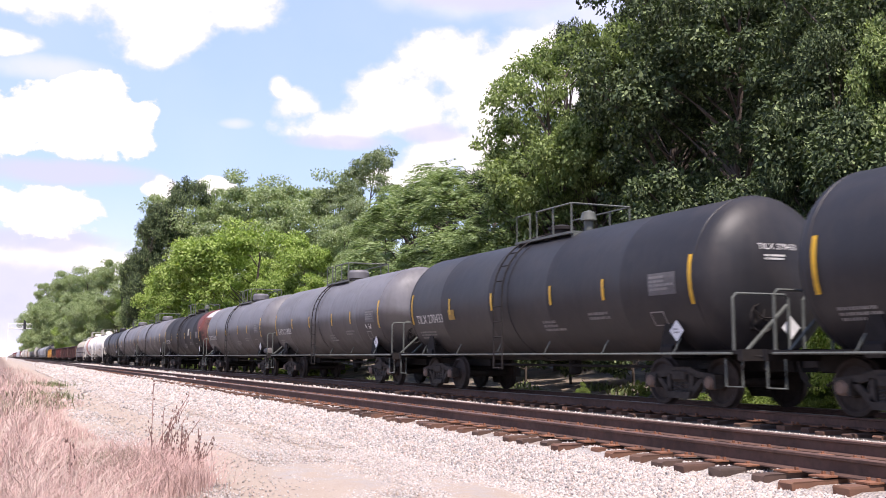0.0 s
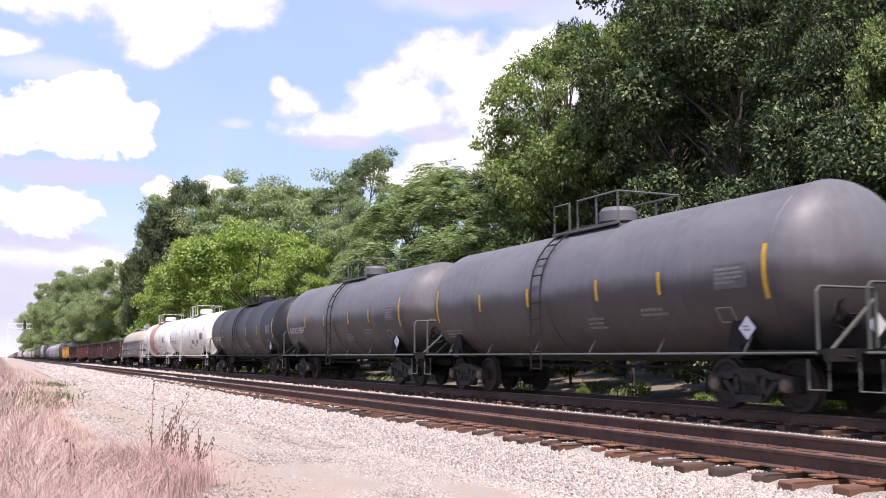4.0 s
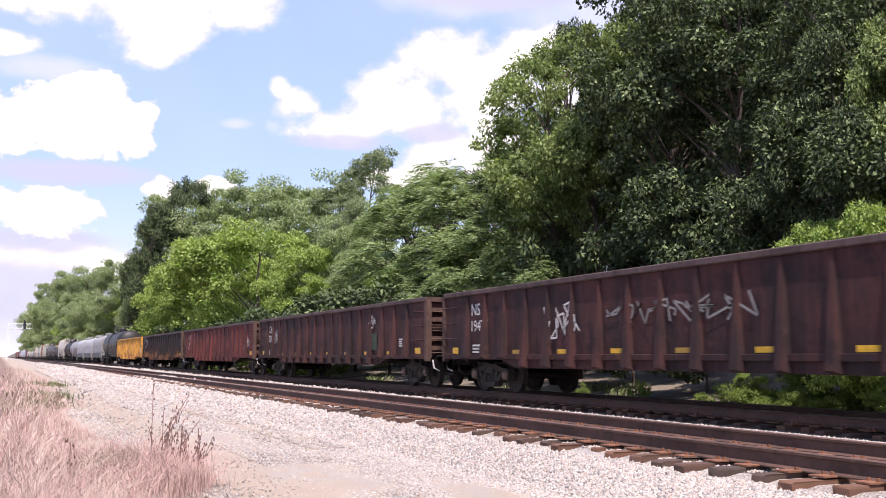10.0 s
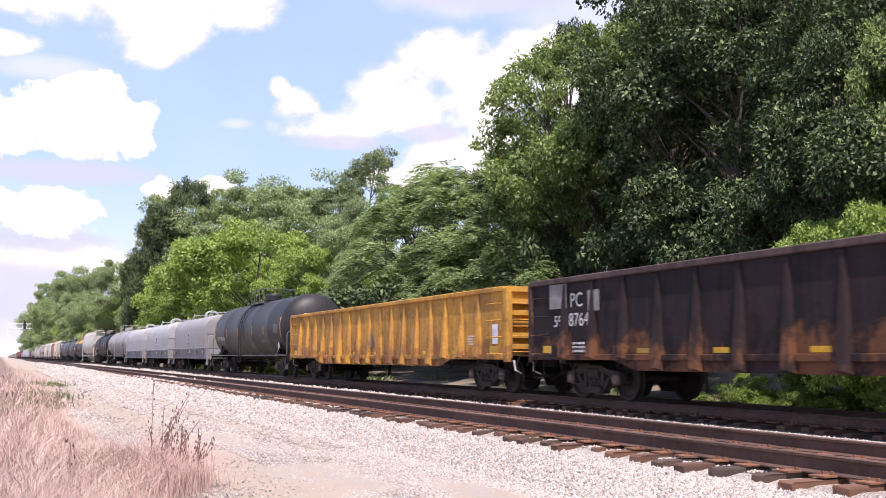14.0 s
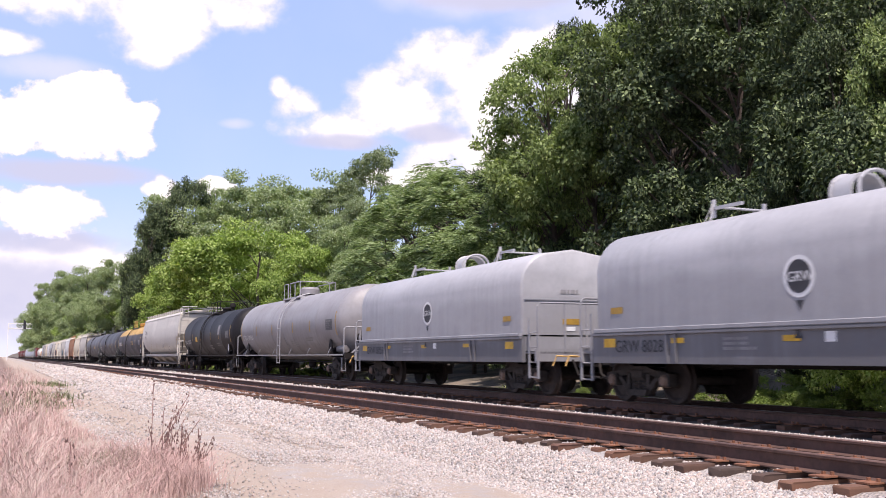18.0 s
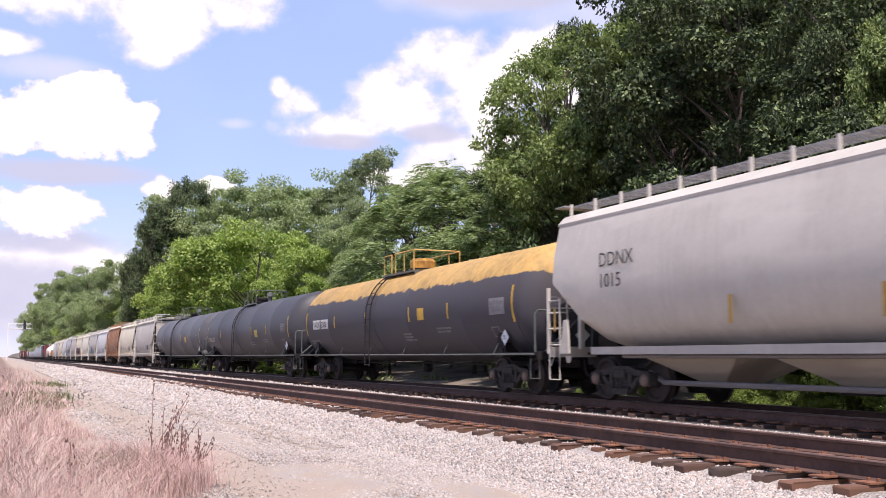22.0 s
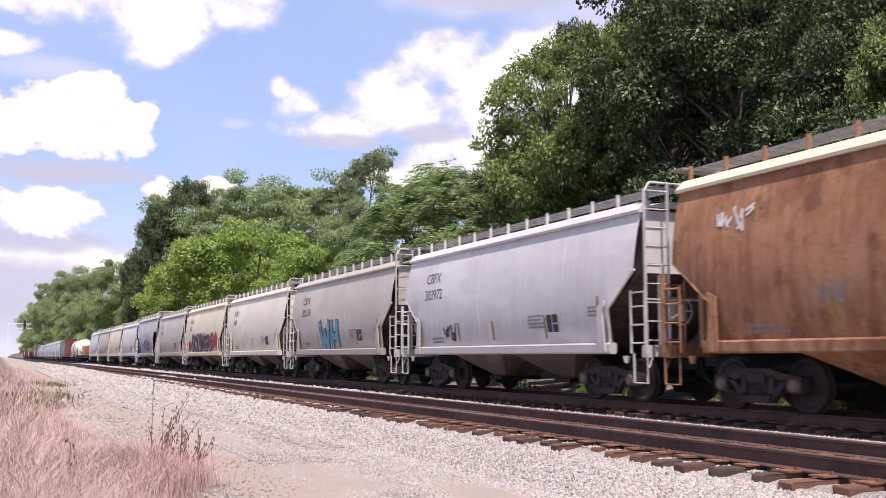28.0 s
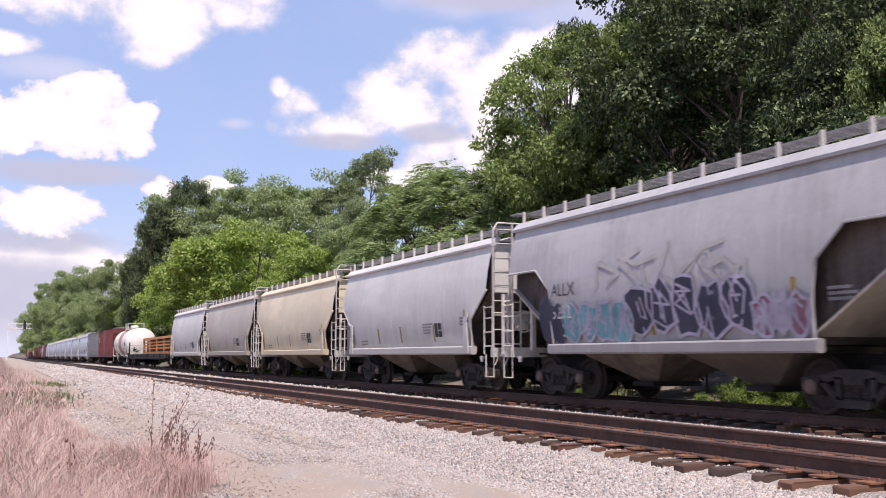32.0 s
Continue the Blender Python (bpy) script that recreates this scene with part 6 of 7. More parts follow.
    for s in (-1, 1):
        x = s * e * 0.52
        m = Mesh()
        for y in (-1, 1):
            m.tube([(x - 0.18, y * 0.95, 3.02), (x, y * 0.62, top + 0.26), (x + 0.18, y * 0.95, 3.02)], 0.02, 5)
            m.box(x - 0.03, x + 0.03, y * 0.62 - 0.03, y * 0.62 + 0.03, top - 0.05, top + 0.30)
        m.tube([(x, -0.62, top + 0.16), (x, 0.62, top + 0.16)], 0.025, 5)
        part("stacking_bracket", m, rails, car)
        part("bracket_arm", Mesh().box(min(x, x + s * 0.0) - 0.05, x + 0.8, -0.65, -0.59, top + 0.10, top + 0.16), rails, car)
    if not boxy:
        part("roof_rail", Mesh().box(-e * 0.52, e * 0.52, -0.10, 0.10, top - 0.04, top + 0.05), rails, car)
    # ends: platform, ladder, handrails
    for s in (-1, 1):
        x = s * (e + 0.1)
        xo = s * (L / 2 - (0.95 if boxy else 0.55))
        part("end_platform", Mesh().box(min(x, xo), max(x, xo), -1.45, 1.45, 1.0, 1.05), lower, car)
        part("end_sill", Mesh().box(min(xo, xo - s * 0.08), max(xo, xo - s * 0.08), -1.5, 1.5, 0.82, 1.12), rails, car)
        part("end_bulkhead", Mesh().box(min(s * e, s * (e + 0.06)), max(s * e, s * (e + 0.06)), -1.48, 1.48, 1.06, 1.42), rails, car)
        part("draft_gear", Mesh().box(min(xo, s * (L / 2 - 0.32)), max(xo, s * (L / 2 - 0.32)), -0.32, 0.32, 0.70, 1.02, 0.03), DARK, car)
        part("air_hose", Mesh().tube([(xo, -0.5, 0.85), (xo + s * 0.25, -0.5, 0.5), (s * (L / 2 - 0.05), -0.32, 0.45)], 0.03, 6), DARK, car)
        if boxy:
            part("end_seam", Mesh().box(min(s * e, s * (e + 0.02)), max(s * e, s * (e + 0.02)), -1.44, 1.44, 2.30, 2.325), lower, car)
            part("end_patch", Mesh().box(min(s * e, s * (e + 0.012)), max(s * e, s * (e + 0.012)), -0.35, 0.15, 1.72, 1.86), AMBER, car)
            part("end_stencil", Mesh().box(min(s * e, s * (e + 0.012)), max(s * e, s * (e + 0.012)), -0.30, 0.0, 1.56, 1.66), TIN, car)
        for y in (-1.45, 1.45):
            m = Mesh()
            for xx in (xo, xo - s * 0.42):
                m.box(xx - 0.03, xx + 0.03, y - 0.02, y + 0.02, 0.42, 2.05 if xx == xo else 1.85)
            for z in (0.45, 0.80, 1.15, 1.5):
                m.tube([(xo, y, z), (xo - s * 0.42, y, z)], 0.016, 4)
            part("corner_ladder", m, rails, car)
        part("end_handrail", Mesh().tube([(xo, -1.45, 1.05), (xo, -1.45, 2.12), (xo, -1.37, 2.20), (xo, 1.37, 2.20), (xo, 1.45, 2.12), (xo, 1.45, 1.05)], 0.026, 6), rails, car)
        for y in (-0.7, -0.1, 0.5, 1.1):
            part("handrail_post", Mesh().tube([(xo, y, 1.05), (xo, y, 2.2)], 0.030, 5), rails, car)
        part("stub_sill", Mesh().box(min(xo, s * (e - 2.5)), max(xo, s * (e - 2.5)), -0.3, 0.3, 0.68, 1.0), DARK, car)
        put_mark(car, grid_data("stripe", 0.42, 0.18, STRIPE if boxy else AMBER, 1, 1), on_side(s * (e - 0.55) - 0.2, 1.12 if boxy else 1.2, -1.56 - (0.0 if boxy else 0.06)), "reflective_stripe")
        put_mark(car, grid_data("stripe", 0.42, 0.13, AMBER, 1, 1), on_side(s * (e - 0.75) - 0.2, 1.80 if boxy else 1.75, -1.515), "reflective_stripe")
    for k in range(3):
        put_mark(car, grid_data("stripe", 0.38, 0.10, STRIPE, 1, 1), on_side(-e * 0.55 + e * 0.5 * k, 1.18, -1.565 if boxy else -1.64), "reflective_stripe")
    put_mark(car, grid_data("label_plate", 0.22, 0.16, TIN, 1, 1), on_side(0.6, 1.16, -1.565 if boxy else -1.64), "label_plate")
    put_mark(car, letters(mark, 0.25, ink), on_side(-e + 0.75, 1.02 if boxy else 1.20, -1.56 if boxy else -1.56))
    put_mark(car, bars_data(0.9, 3, 0.05, INKGREY, seed), on_side(-e * 0.30, 1.22, -1.56), "stencil")
    if boxy:
        for r, mat, d in ((0.34, TIN, 0.006), (0.27, INKBLACK, 0.010)):
            me = bpy.data.meshes.new("roundel")
            me.from_pydata([(r * math.cos(6.2832 * k / 28), r * math.sin(6.2832 * k / 28), 0) for k in range(28)], [], [tuple(range(28))])
            me.materials.append(mat)
            put_mark(car, me, on_side(0.05, 2.20, -1.502 - d), "roundel", "white ring" if mat is TIN else "dark disc of a round emblem")
        put_mark(car, letters("GRW", 0.17, TIN), on_side(-0.20, 2.12, -1.518))
        for z, up in ((1.74, 1), (1.30, -1)):
            me = bpy.data.meshes.new("arrow")
            me.from_pydata([(-0.09, 0.08 * up, 0), (0, -0.08 * up, 0), (0.09, 0.08 * up, 0)], [], [(0, 1, 2)])
            me.materials.append(INKBLACK)
            put_mark(car, me, on_side(0.05, z, -1.57 if up < 0 else -1.508), "centre_arrow", "black arrow mark")
        put_mark(car, bars_data(0.75, 1, 0.10, INKGREY, 8), lambda a, b: Vector((e + 0.012, -0.4 + a, 2.48 + b)), "stencil")
    else:
        for k in range(5):
            put_mark(car, grid_data("speed_stripe", 0.62 - 0.04 * k, 0.05, INKBLACK, 1, 1), on_side(-e + 0.75 + 0.05 * k, 1.84 + 0.085 * k, -1.506), "emblem_stripe")
        for k, (dx, w) in enumerate(((1.55, 0.16), (1.78, 0.16), (2.02, 0.16), (2.26, 0.12))):
            me = bpy.data.meshes.new("emblem_bar")
            me.from_pydata([(0, 0, 0), (w, 0, 0), (w + 0.10, 0.36, 0), (0.10, 0.36, 0)], [], [(0, 1, 2, 3)])
            me.materials.append(INKBLACK)
            put_mark(car, me, on_side(-e + dx, 1.86, -1.506), "emblem_bar")
        put_mark(car, bars_data(1.3, 2, 0.13, INKBLACK, 2), on_side(-e + 2.75, 2.10, -1.506), "stencil")
        for k, (x, mat) in enumerate(((-1.6, MAGENTA), (-0.2, MAGENTA), (1.4, MAGENTA), (2.9, MAGENTA))):
            scrawl(car, on_side(x, 1.86, -1.508), 1.0, 0.42, mat, 30 + k + seed, 5, 0.018)
    brake_wheel(car, L / 2 - (0.88 if boxy else 0.48), 0.9, 1.62, rails, 0.24)
    running_gear(car, L, 2.5)
    lever(car, L, RAILYELLOW)
    return car


# ---- covered hoppers ----
def hopper(label, L, skin, marks, ink=INKBLACK, eave=3.68, seed=0, bay=None, deck=GALV, cut=True, crest=None, mark_z=(3.06, 2.58), ink2=None, sill_z=1.12, rails=None, round_=False, bays=2, in_=0.95, slope=None, far=False, shape=((0.02, 2.66), (0.95, 1.92))):
    """A covered hopper: round_ is the smooth-sided long kind with three or four outlets."""
    car = empty("covered_hopper", label, "hopper car", "covered hopper cars of the train")
    rails = rails or skin
    e = L / 2 - 0.62
    W = 1.56
    bay = bay or skin
    roof_z = eave + 0.22
    # body between the slope sheets
    foot = 2.35
    if round_:
        half = [(0.72, 1.08), (1.12, 1.25), (1.42, 1.62), (1.56, 2.1), (1.585, 2.6), (1.53, 3.2), (1.37, eave)]
        ring = half + [(-y, z) for y, z in half[::-1]]
        m, n = Mesh(), len(half) * 2
        secs = [(-e, 2.55), (-e + 0.35, 2.30), (-e + 0.9, 1.75), (-e + 1.5, 1.3), (-e + 1.9, 1.08), (e - 1.9, 1.08), (e - 1.5, 1.3), (e - 0.9, 1.75), (e - 0.35, 2.30), (e, 2.55)]
        pts = []
        for x, low in secs:
            pts += [(x, y, max(z, low)) for y, z in ring]
        faces = [(i * n + j, i * n + (j + 1) % n, (i + 1) * n + (j + 1) % n, (i + 1) * n + j) for i in range(len(secs) - 1) for j in range(n)]
        m.poly(pts, faces + [tuple(range(n - 1, -1, -1)), tuple(range((len(secs) - 1) * n, len(secs) * n))])
        part("body", m, skin, car, smooth=True)
        in_ = 0.0
        for s in (-1, 1):
            part("side_sill", Mesh().box(-e + 1.2, e - 1.2, s * 1.30 - 0.06, s * 1.30 + 0.06, 0.98, 1.14), skin, car)
            for sx in (-1, 1):
                part("corner_gusset", Mesh().plate([(sx * (e - 0.2), 1.0), (sx * (e - 0.55), 1.0), (sx * (e - 0.50), 1.75), (sx * (e - 0.36), 1.75)][:: sx], s * 1.50 - 0.03, s * 1.50 + 0.03), rails, car)
    else:
        part("body", Mesh().plate([(-e, eave), (-e, 2.62), (-e + foot, sill_z), (e - foot, sill_z), (e, 2.62), (e, eave)], -1.27, 1.27), DIRTSHADE, car)
        for s in (-1, 1):
            # the side sheet bulges slightly and is cut back at its ends
            stops = [0.0] + [d for d, _ in shape] + [in_ + 0.012, in_ + 0.4]
            cols = [-e + d for d in stops] + [0.0] + [e - d for d in stops[::-1]]
            ds, lows = [d for d, _ in shape] + [in_ + 0.011], [z for _, z in shape] + [sill_z]
            m = Mesh()
            rows = 9
            for x in cols:
                low = float(np.interp(e - abs(x), ds, lows)) if cut else sill_z
                for k in range(rows):
                    z = low + (eave - low) * k / (rows - 1)
                    t = (z - sill_z) / (eave - sill_z)
                    m.v.append((x, s * (W - 0.20 * (2 * t - 0.90) ** 2 - 0.02), z))
            for i in range(len(cols) - 1):
                for k in range(rows - 1):
                    q = (i * rows + k, (i + 1) * rows + k, (i + 1) * rows + k + 1, i * rows + k + 1)
                    m.f.append(q if s < 0 else q[::-1])
            part("side_sheet", m, skin, car, smooth=True)
            for x in (-e * 0.52, -e * 0.16, e * 0.20, e * 0.55):
                m = Mesh()
                for k in range(rows):
                    z = sill_z + (eave - 0.02 - sill_z) * k / (rows - 1)
                    y = W - 0.20 * (2 * (z - sill_z) / (eave - sill_z) - 0.90) ** 2 - 0.02
                    m.v += [(x - 0.022, s * (y - 0.004), z), (x, s * (y + 0.006), z), (x + 0.022, s * (y - 0.004), z)]
                m.f += [q if s < 0 else q[::-1] for k in range(rows - 1) for q in ((3 * k, 3 * k + 1, 3 * k + 4, 3 * k + 3), (3 * k + 1, 3 * k + 2, 3 * k + 5, 3 * k + 4))]
                if s < 0:
                    part("weld_seam", m, skin, car)
            part("side_sill", Mesh().box(-e + in_ - 0.1, e - in_ + 0.1, s * (W - 0.09) - 0.09, s * (W - 0.09) + 0.09, sill_z - 0.13, sill_z + 0.10, 0.035), skin, car)
            for sx in (-1, 1):
                xp = sx * (e - in_ - 0.16)
                if in_ < 1.5:
                    part("corner_plate", Mesh().plate([(xp - sx * 0.16, 1.02), (xp - sx * 0.16, 1.98), (xp + sx * 0.10, 2.08), (xp + sx * 0.10, 1.98), (xp + sx * 0.02, 1.88), (xp + sx * 0.14, 1.02)][::sx], s * (W + 0.012) - 0.016, s * (W + 0.012) + 0.016), skin, car)
                part("sheet_edge", Mesh().tube([(sx * (e - d), s * (W - 0.05), z) for d, z in shape] + [(sx * (e - in_ - 0.02), s * (W - 0.10), sill_z)], 0.03, 5), skin, car)
    for s in (-1, 1):
        part("eave", Mesh().prism([(s * y, z) for y, z in ((W - 0.40, eave - 0.04), (W - 0.17, eave - 0.04), (W - 0.16, eave + 0.015), (W - 0.34, eave + 0.20), (W - 0.46, eave + 0.20))[::s]], -e - 0.03, e + 0.03), crest or skin, car)
    part("roof", Mesh().prism([(-W + 0.42, eave + 0.08), (W - 0.42, eave + 0.08), (0.7, roof_z), (-0.7, roof_z)], -e, e), crest or skin, car)
    part("hatch", Mesh().box(-e + 1.0, e - 1.0, -0.30, 0.30, roof_z, roof_z + 0.13, 0.03), skin, car)
    # running boards along the roof on posts
    for s in (-1, 1):
        grate = Mesh()
        for k in range(8):
            y = s * 0.80 - 0.26 + 0.52 * k / 7
            grate.box(-e - 0.25, e + 0.25, y - 0.011, y + 0.011, roof_z + 0.205, roof_z + 0.235)
        for k in range(int(2 * e / 0.35)):
            grate.box(-e + 0.35 * k, -e + 0.35 * k + 0.03, s * 0.80 - 0.26, s * 0.80 + 0.26, roof_z + 0.20, roof_z + 0.232)
        b = part("running_board", grate, deck, car)
        n = max(6, int(2 * e / 0.98))
        if far:
            posts = Mesh()
            for k in range(n + 1):
                x = -e + 0.1 + (2 * e - 0.2) * k / n
                posts.box(x - 0.028, x + 0.028, s * 1.12 - 0.03, s * 1.12 + 0.03, eave + 0.08, roof_z + 0.27)
            tagged(part("board_posts", posts, rails, b), kind="stuff")
        for k in range(0 if far else n + 1):
            x = -e + 0.1 + (2 * e - 0.2) * k / n
            part("board_post", kept(("board_post", eave, rails.name), lambda: Mesh().box(-0.028, 0.028, -0.03, 0.03, eave + 0.08, roof_z + 0.27).data("board_post", rails)), None, b, at=(x, s * 1.12, 0))
    for sx in (-1, 1):
        part("end_board", Mesh().box(min(sx * (e - 0.1), sx * (e + 0.30)), max(sx * (e - 0.1), sx * (e + 0.30)), -1.3, 1.3, roof_z + 0.20, roof_z + 0.235), deck, car)
        # end plate above the slope sheet, posts, ladders, platform
        xo = sx * (L / 2 - 0.28)
        part("end_sill", Mesh().box(min(xo, xo - sx * 0.14), max(xo, xo - sx * 0.14), -1.5, 1.5, 0.92, 1.16), rails, car)
        part("end_platform", Mesh().box(min(xo, sx * (e - 1.6)), max(xo, sx * (e - 1.6)), -0.55, 0.55, 0.98, 1.03), DARK, car)
        part("stub_sill", Mesh().box(min(xo, sx * (e - 3.2)), max(xo, sx * (e - 3.2)), -0.30, 0.30, 0.68, 0.98), DARK, car)
        for y in (-0.85, 0.85):
            part("end_post", Mesh().box(min(xo - sx * 0.30, xo - sx * 0.42), max(xo - sx * 0.30, xo - sx * 0.42), y - 0.05, y + 0.05, 1.1, 2.75), rails, car)
        if not round_:
            part("end_sheet", Mesh().box(min(sx * e, sx * (e + 0.014)), max(sx * e, sx * (e + 0.014)), -1.28, 1.28, 2.60, eave), skin, car)
            part("slope_sheet", Mesh().plate([(sx * (e + 0.012), 2.60), (sx * (e - foot + 0.012), sill_z + 0.01), (sx * (e - foot - 0.06), sill_z + 0.01), (sx * (e - 0.06), 2.60)][:: sx], -1.40, 1.40), slope or DIRTSHADE, car, "sloping end sheet darkened by dirt and painted shade")
        part("slope_brace", Mesh().plate([(sx * (e - 0.15), 2.6), (sx * (e - 0.30), 2.6), (sx * (e - 1.9), 1.10), (sx * (e - 1.7), 1.10)][:: -sx], -0.05, 0.05), DARK, car)
        for sy in (-1, 1):
            lz = roof_z + 0.30
            m = Mesh()
            for x in (xo - sx * 0.03, xo - sx * 0.50):
                m.box(x - 0.02, x + 0.02, sy * 1.50 - 0.015, sy * 1.50 + 0.015, 1.0, 2.25)
            for z in (1.2, 1.56, 1.92, 2.2):
                m.tube([(xo - sx * 0.03, sy * 1.50, z), (xo - sx * 0.50, sy * 1.50, z)], 0.018, 5)
            part("side_ladder", m, rails, car)
            m = Mesh()
            if sx > 0:
                for y in (1.48, 0.92):
                    m.box(xo - 0.03, xo + 0.03, min(sy * y, sy * (y + 0.03)), max(sy * y, sy * (y + 0.03)), 1.0, lz - (0.18 if y > 1 else 0))
                m.tube([(xo, sy * 1.5, lz - 0.20), (xo - 0.02, sy * 1.35, lz), (xo - 0.02, sy * 0.3, lz)], 0.026, 5)
                z = 1.25
                while z < lz - 0.1:
                    m.tube([(xo, sy * 1.50, z), (xo, sy * 0.92, z)], 0.015, 5)
                    z += 0.37
            else:
                m.box(xo - 0.035, xo + 0.035, min(sy * 1.46, sy * 1.53), max(sy * 1.46, sy * 1.53), 1.0, 2.5)
                for z in (1.25, 1.6, 1.95, 2.3):
                    m.tube([(xo, sy * 1.50, z), (xo, sy * 1.0, z)], 0.018, 5)
                m.tube([(xo, sy * 1.0, 1.0), (xo, sy * 1.0, 2.4)], 0.02, 5)
            part("end_ladder", m, rails, car)
            part("sill_step", Mesh().tube([(xo, sy * 1.48, 1.0), (xo, sy * 1.48, 0.42), (xo - sx * 0.44, sy * 1.48, 0.42), (xo - sx * 0.44, sy * 1.48, 1.0)], 0.02, 5), rails, car)
            part("jacking_eye", Mesh().plate([(xo - sx * 0.66, 0.95), (xo - sx * 0.86, 0.95), (xo - sx * 0.80, 0.80), (xo - sx * 0.72, 0.80)][:: sx], sy * 1.44 - 0.02, sy * 1.44 + 0.02), rails, car)
        part("end_rail", Mesh().tube([(xo, -1.5, 2.05), (xo, 1.5, 2.05)], 0.018, 5), rails, car)
    brake_wheel(car, L / 2 - 0.55, -0.45, 1.85, rails, 0.28)
    part("brake_cylinder", Mesh().turned([(0, 0.02), (0.01, 0.17), (0.55, 0.17), (0.56, 0.05)], 12, "x", (-L / 2 + 1.0, 0.5, 1.55)), DARK, car, smooth=True)
    part("air_tank", Mesh().turned([(0, 0.02), (0.01, 0.20), (0.75, 0.20), (0.76, 0.05)], 12, "x", (-L / 2 + 1.1, -0.5, 1.30)), DARK, car, smooth=True)
    # outlet bays under the body
    reach = e - 2.55 if not round_ else e - 2.3
    for k in range(bays):
        c = -reach + reach * 2 * (k + 0.5) / bays
        w = reach / bays * 0.97
        zb = 0.42
        m = Mesh()
        t0, t1 = sill_z - 0.02, zb
        q = [(c - w, -1.30, t0), (c + w, -1.30, t0), (c + w, 1.30, t0), (c - w, 1.30, t0), (c - 0.30, -0.45, t1), (c + 0.30, -0.45, t1), (c + 0.30, 0.45, t1), (c - 0.30, 0.45, t1)]
        m.poly(q, [(0, 1, 5, 4), (1, 2, 6, 5), (2, 3, 7, 6), (3, 0, 4, 7), (4, 5, 6, 7), (3, 2, 1, 0)])
        b = part("outlet_bay", m, bay, car)
        part("outlet_gate", Mesh().box(c - 0.36, c + 0.36, -0.62, 0.62, zb - 0.10, zb), DARK, b)
    if round_:
        part("discharge_pipe", Mesh().tube([(-e + 2.6, -0.85, 0.62), (-e + 3.1, -0.85, 0.42), (e - 3.1, -0.85, 0.42), (e - 2.6, -0.85, 0.62)], 0.055, 7), PALE, car)
        part("side_pipe", Mesh().tube([(-e + 2.2, -1.2, 0.95), (e - 2.4, -1.2, 0.95), (e - 2.1, -1.2, 0.6)], 0.05, 7), PALE, car)
    # writing
    def place(x, z, proud=0.006):
        return on_side(x, z, -W - 0.04) if round_ else on_bulge(x, z, eave, proud, sill_z)
    if marks:
        a, b = marks
        put_mark(car, letters(a, 0.30, ink), place(-e + (in_ or 1.3) + (0.12 if ink2 else 0.62), mark_z[0] if not round_ else 2.80, 0.040 if ink2 else 0.006))
        put_mark(car, letters(b, 0.30, ink2 or ink), place(-e + (in_ or 1.3) + (0.10 if ink2 else 0.60), mark_z[1] if not round_ else 2.36, 0.040 if ink2 else 0.006))
    put_mark(car, bars_data(0.9, 4, 0.05, INKGREY, seed), place(e * 0.28, 1.85), "stencil")
    if not round_:
        for x, z, w, h, mat, up in ((0.0, 0.0, 0.56, 0.46, INKWHITE, 0.008), (0.03, 0.03, 0.23, 0.40, INKBLACK, 0.012), (0.29, 0.24, 0.24, 0.19, INKBLACK, 0.012), (0.29, 0.03, 0.24, 0.18, INKBLACK, 0.012)):
            put_mark(car, grid_data("data_panel", w, h, mat, 1, 4), place(e * 0.42 + x, 1.46 + z, up), "data_panel")
        put_mark(car, bars_data(0.7, 3, 0.05, INKGREY, seed + 2), place(e * 0.60 + 0.7, 1.95), "stencil")
        put_mark(car, bars_data(0.9, 2, 0.06, INKGREY, seed + 4), place(-e * 0.68, 1.42), "stencil")
    else:
        put_mark(car, bars_data(0.4, 3, 0.06, INKBLACK, seed + 2), place(e * 0.60, 1.62), "stencil")
    for x in (-e + in_ + 0.05, -e * 0.38, -e * 0.04, e * 0.40, e - in_ - 0.42):
        put_mark(car, grid_data("stripe", 0.10, 0.50 if x < e * 0.45 else 0.85, AMBER, 1, 4), place(x, 1.35 + (0.15 if round_ else 0)), "reflective_stripe")
    running_gear(car, L, 2.30 if not round_ else 2.5)
    lever(car, L, rails)
    return car


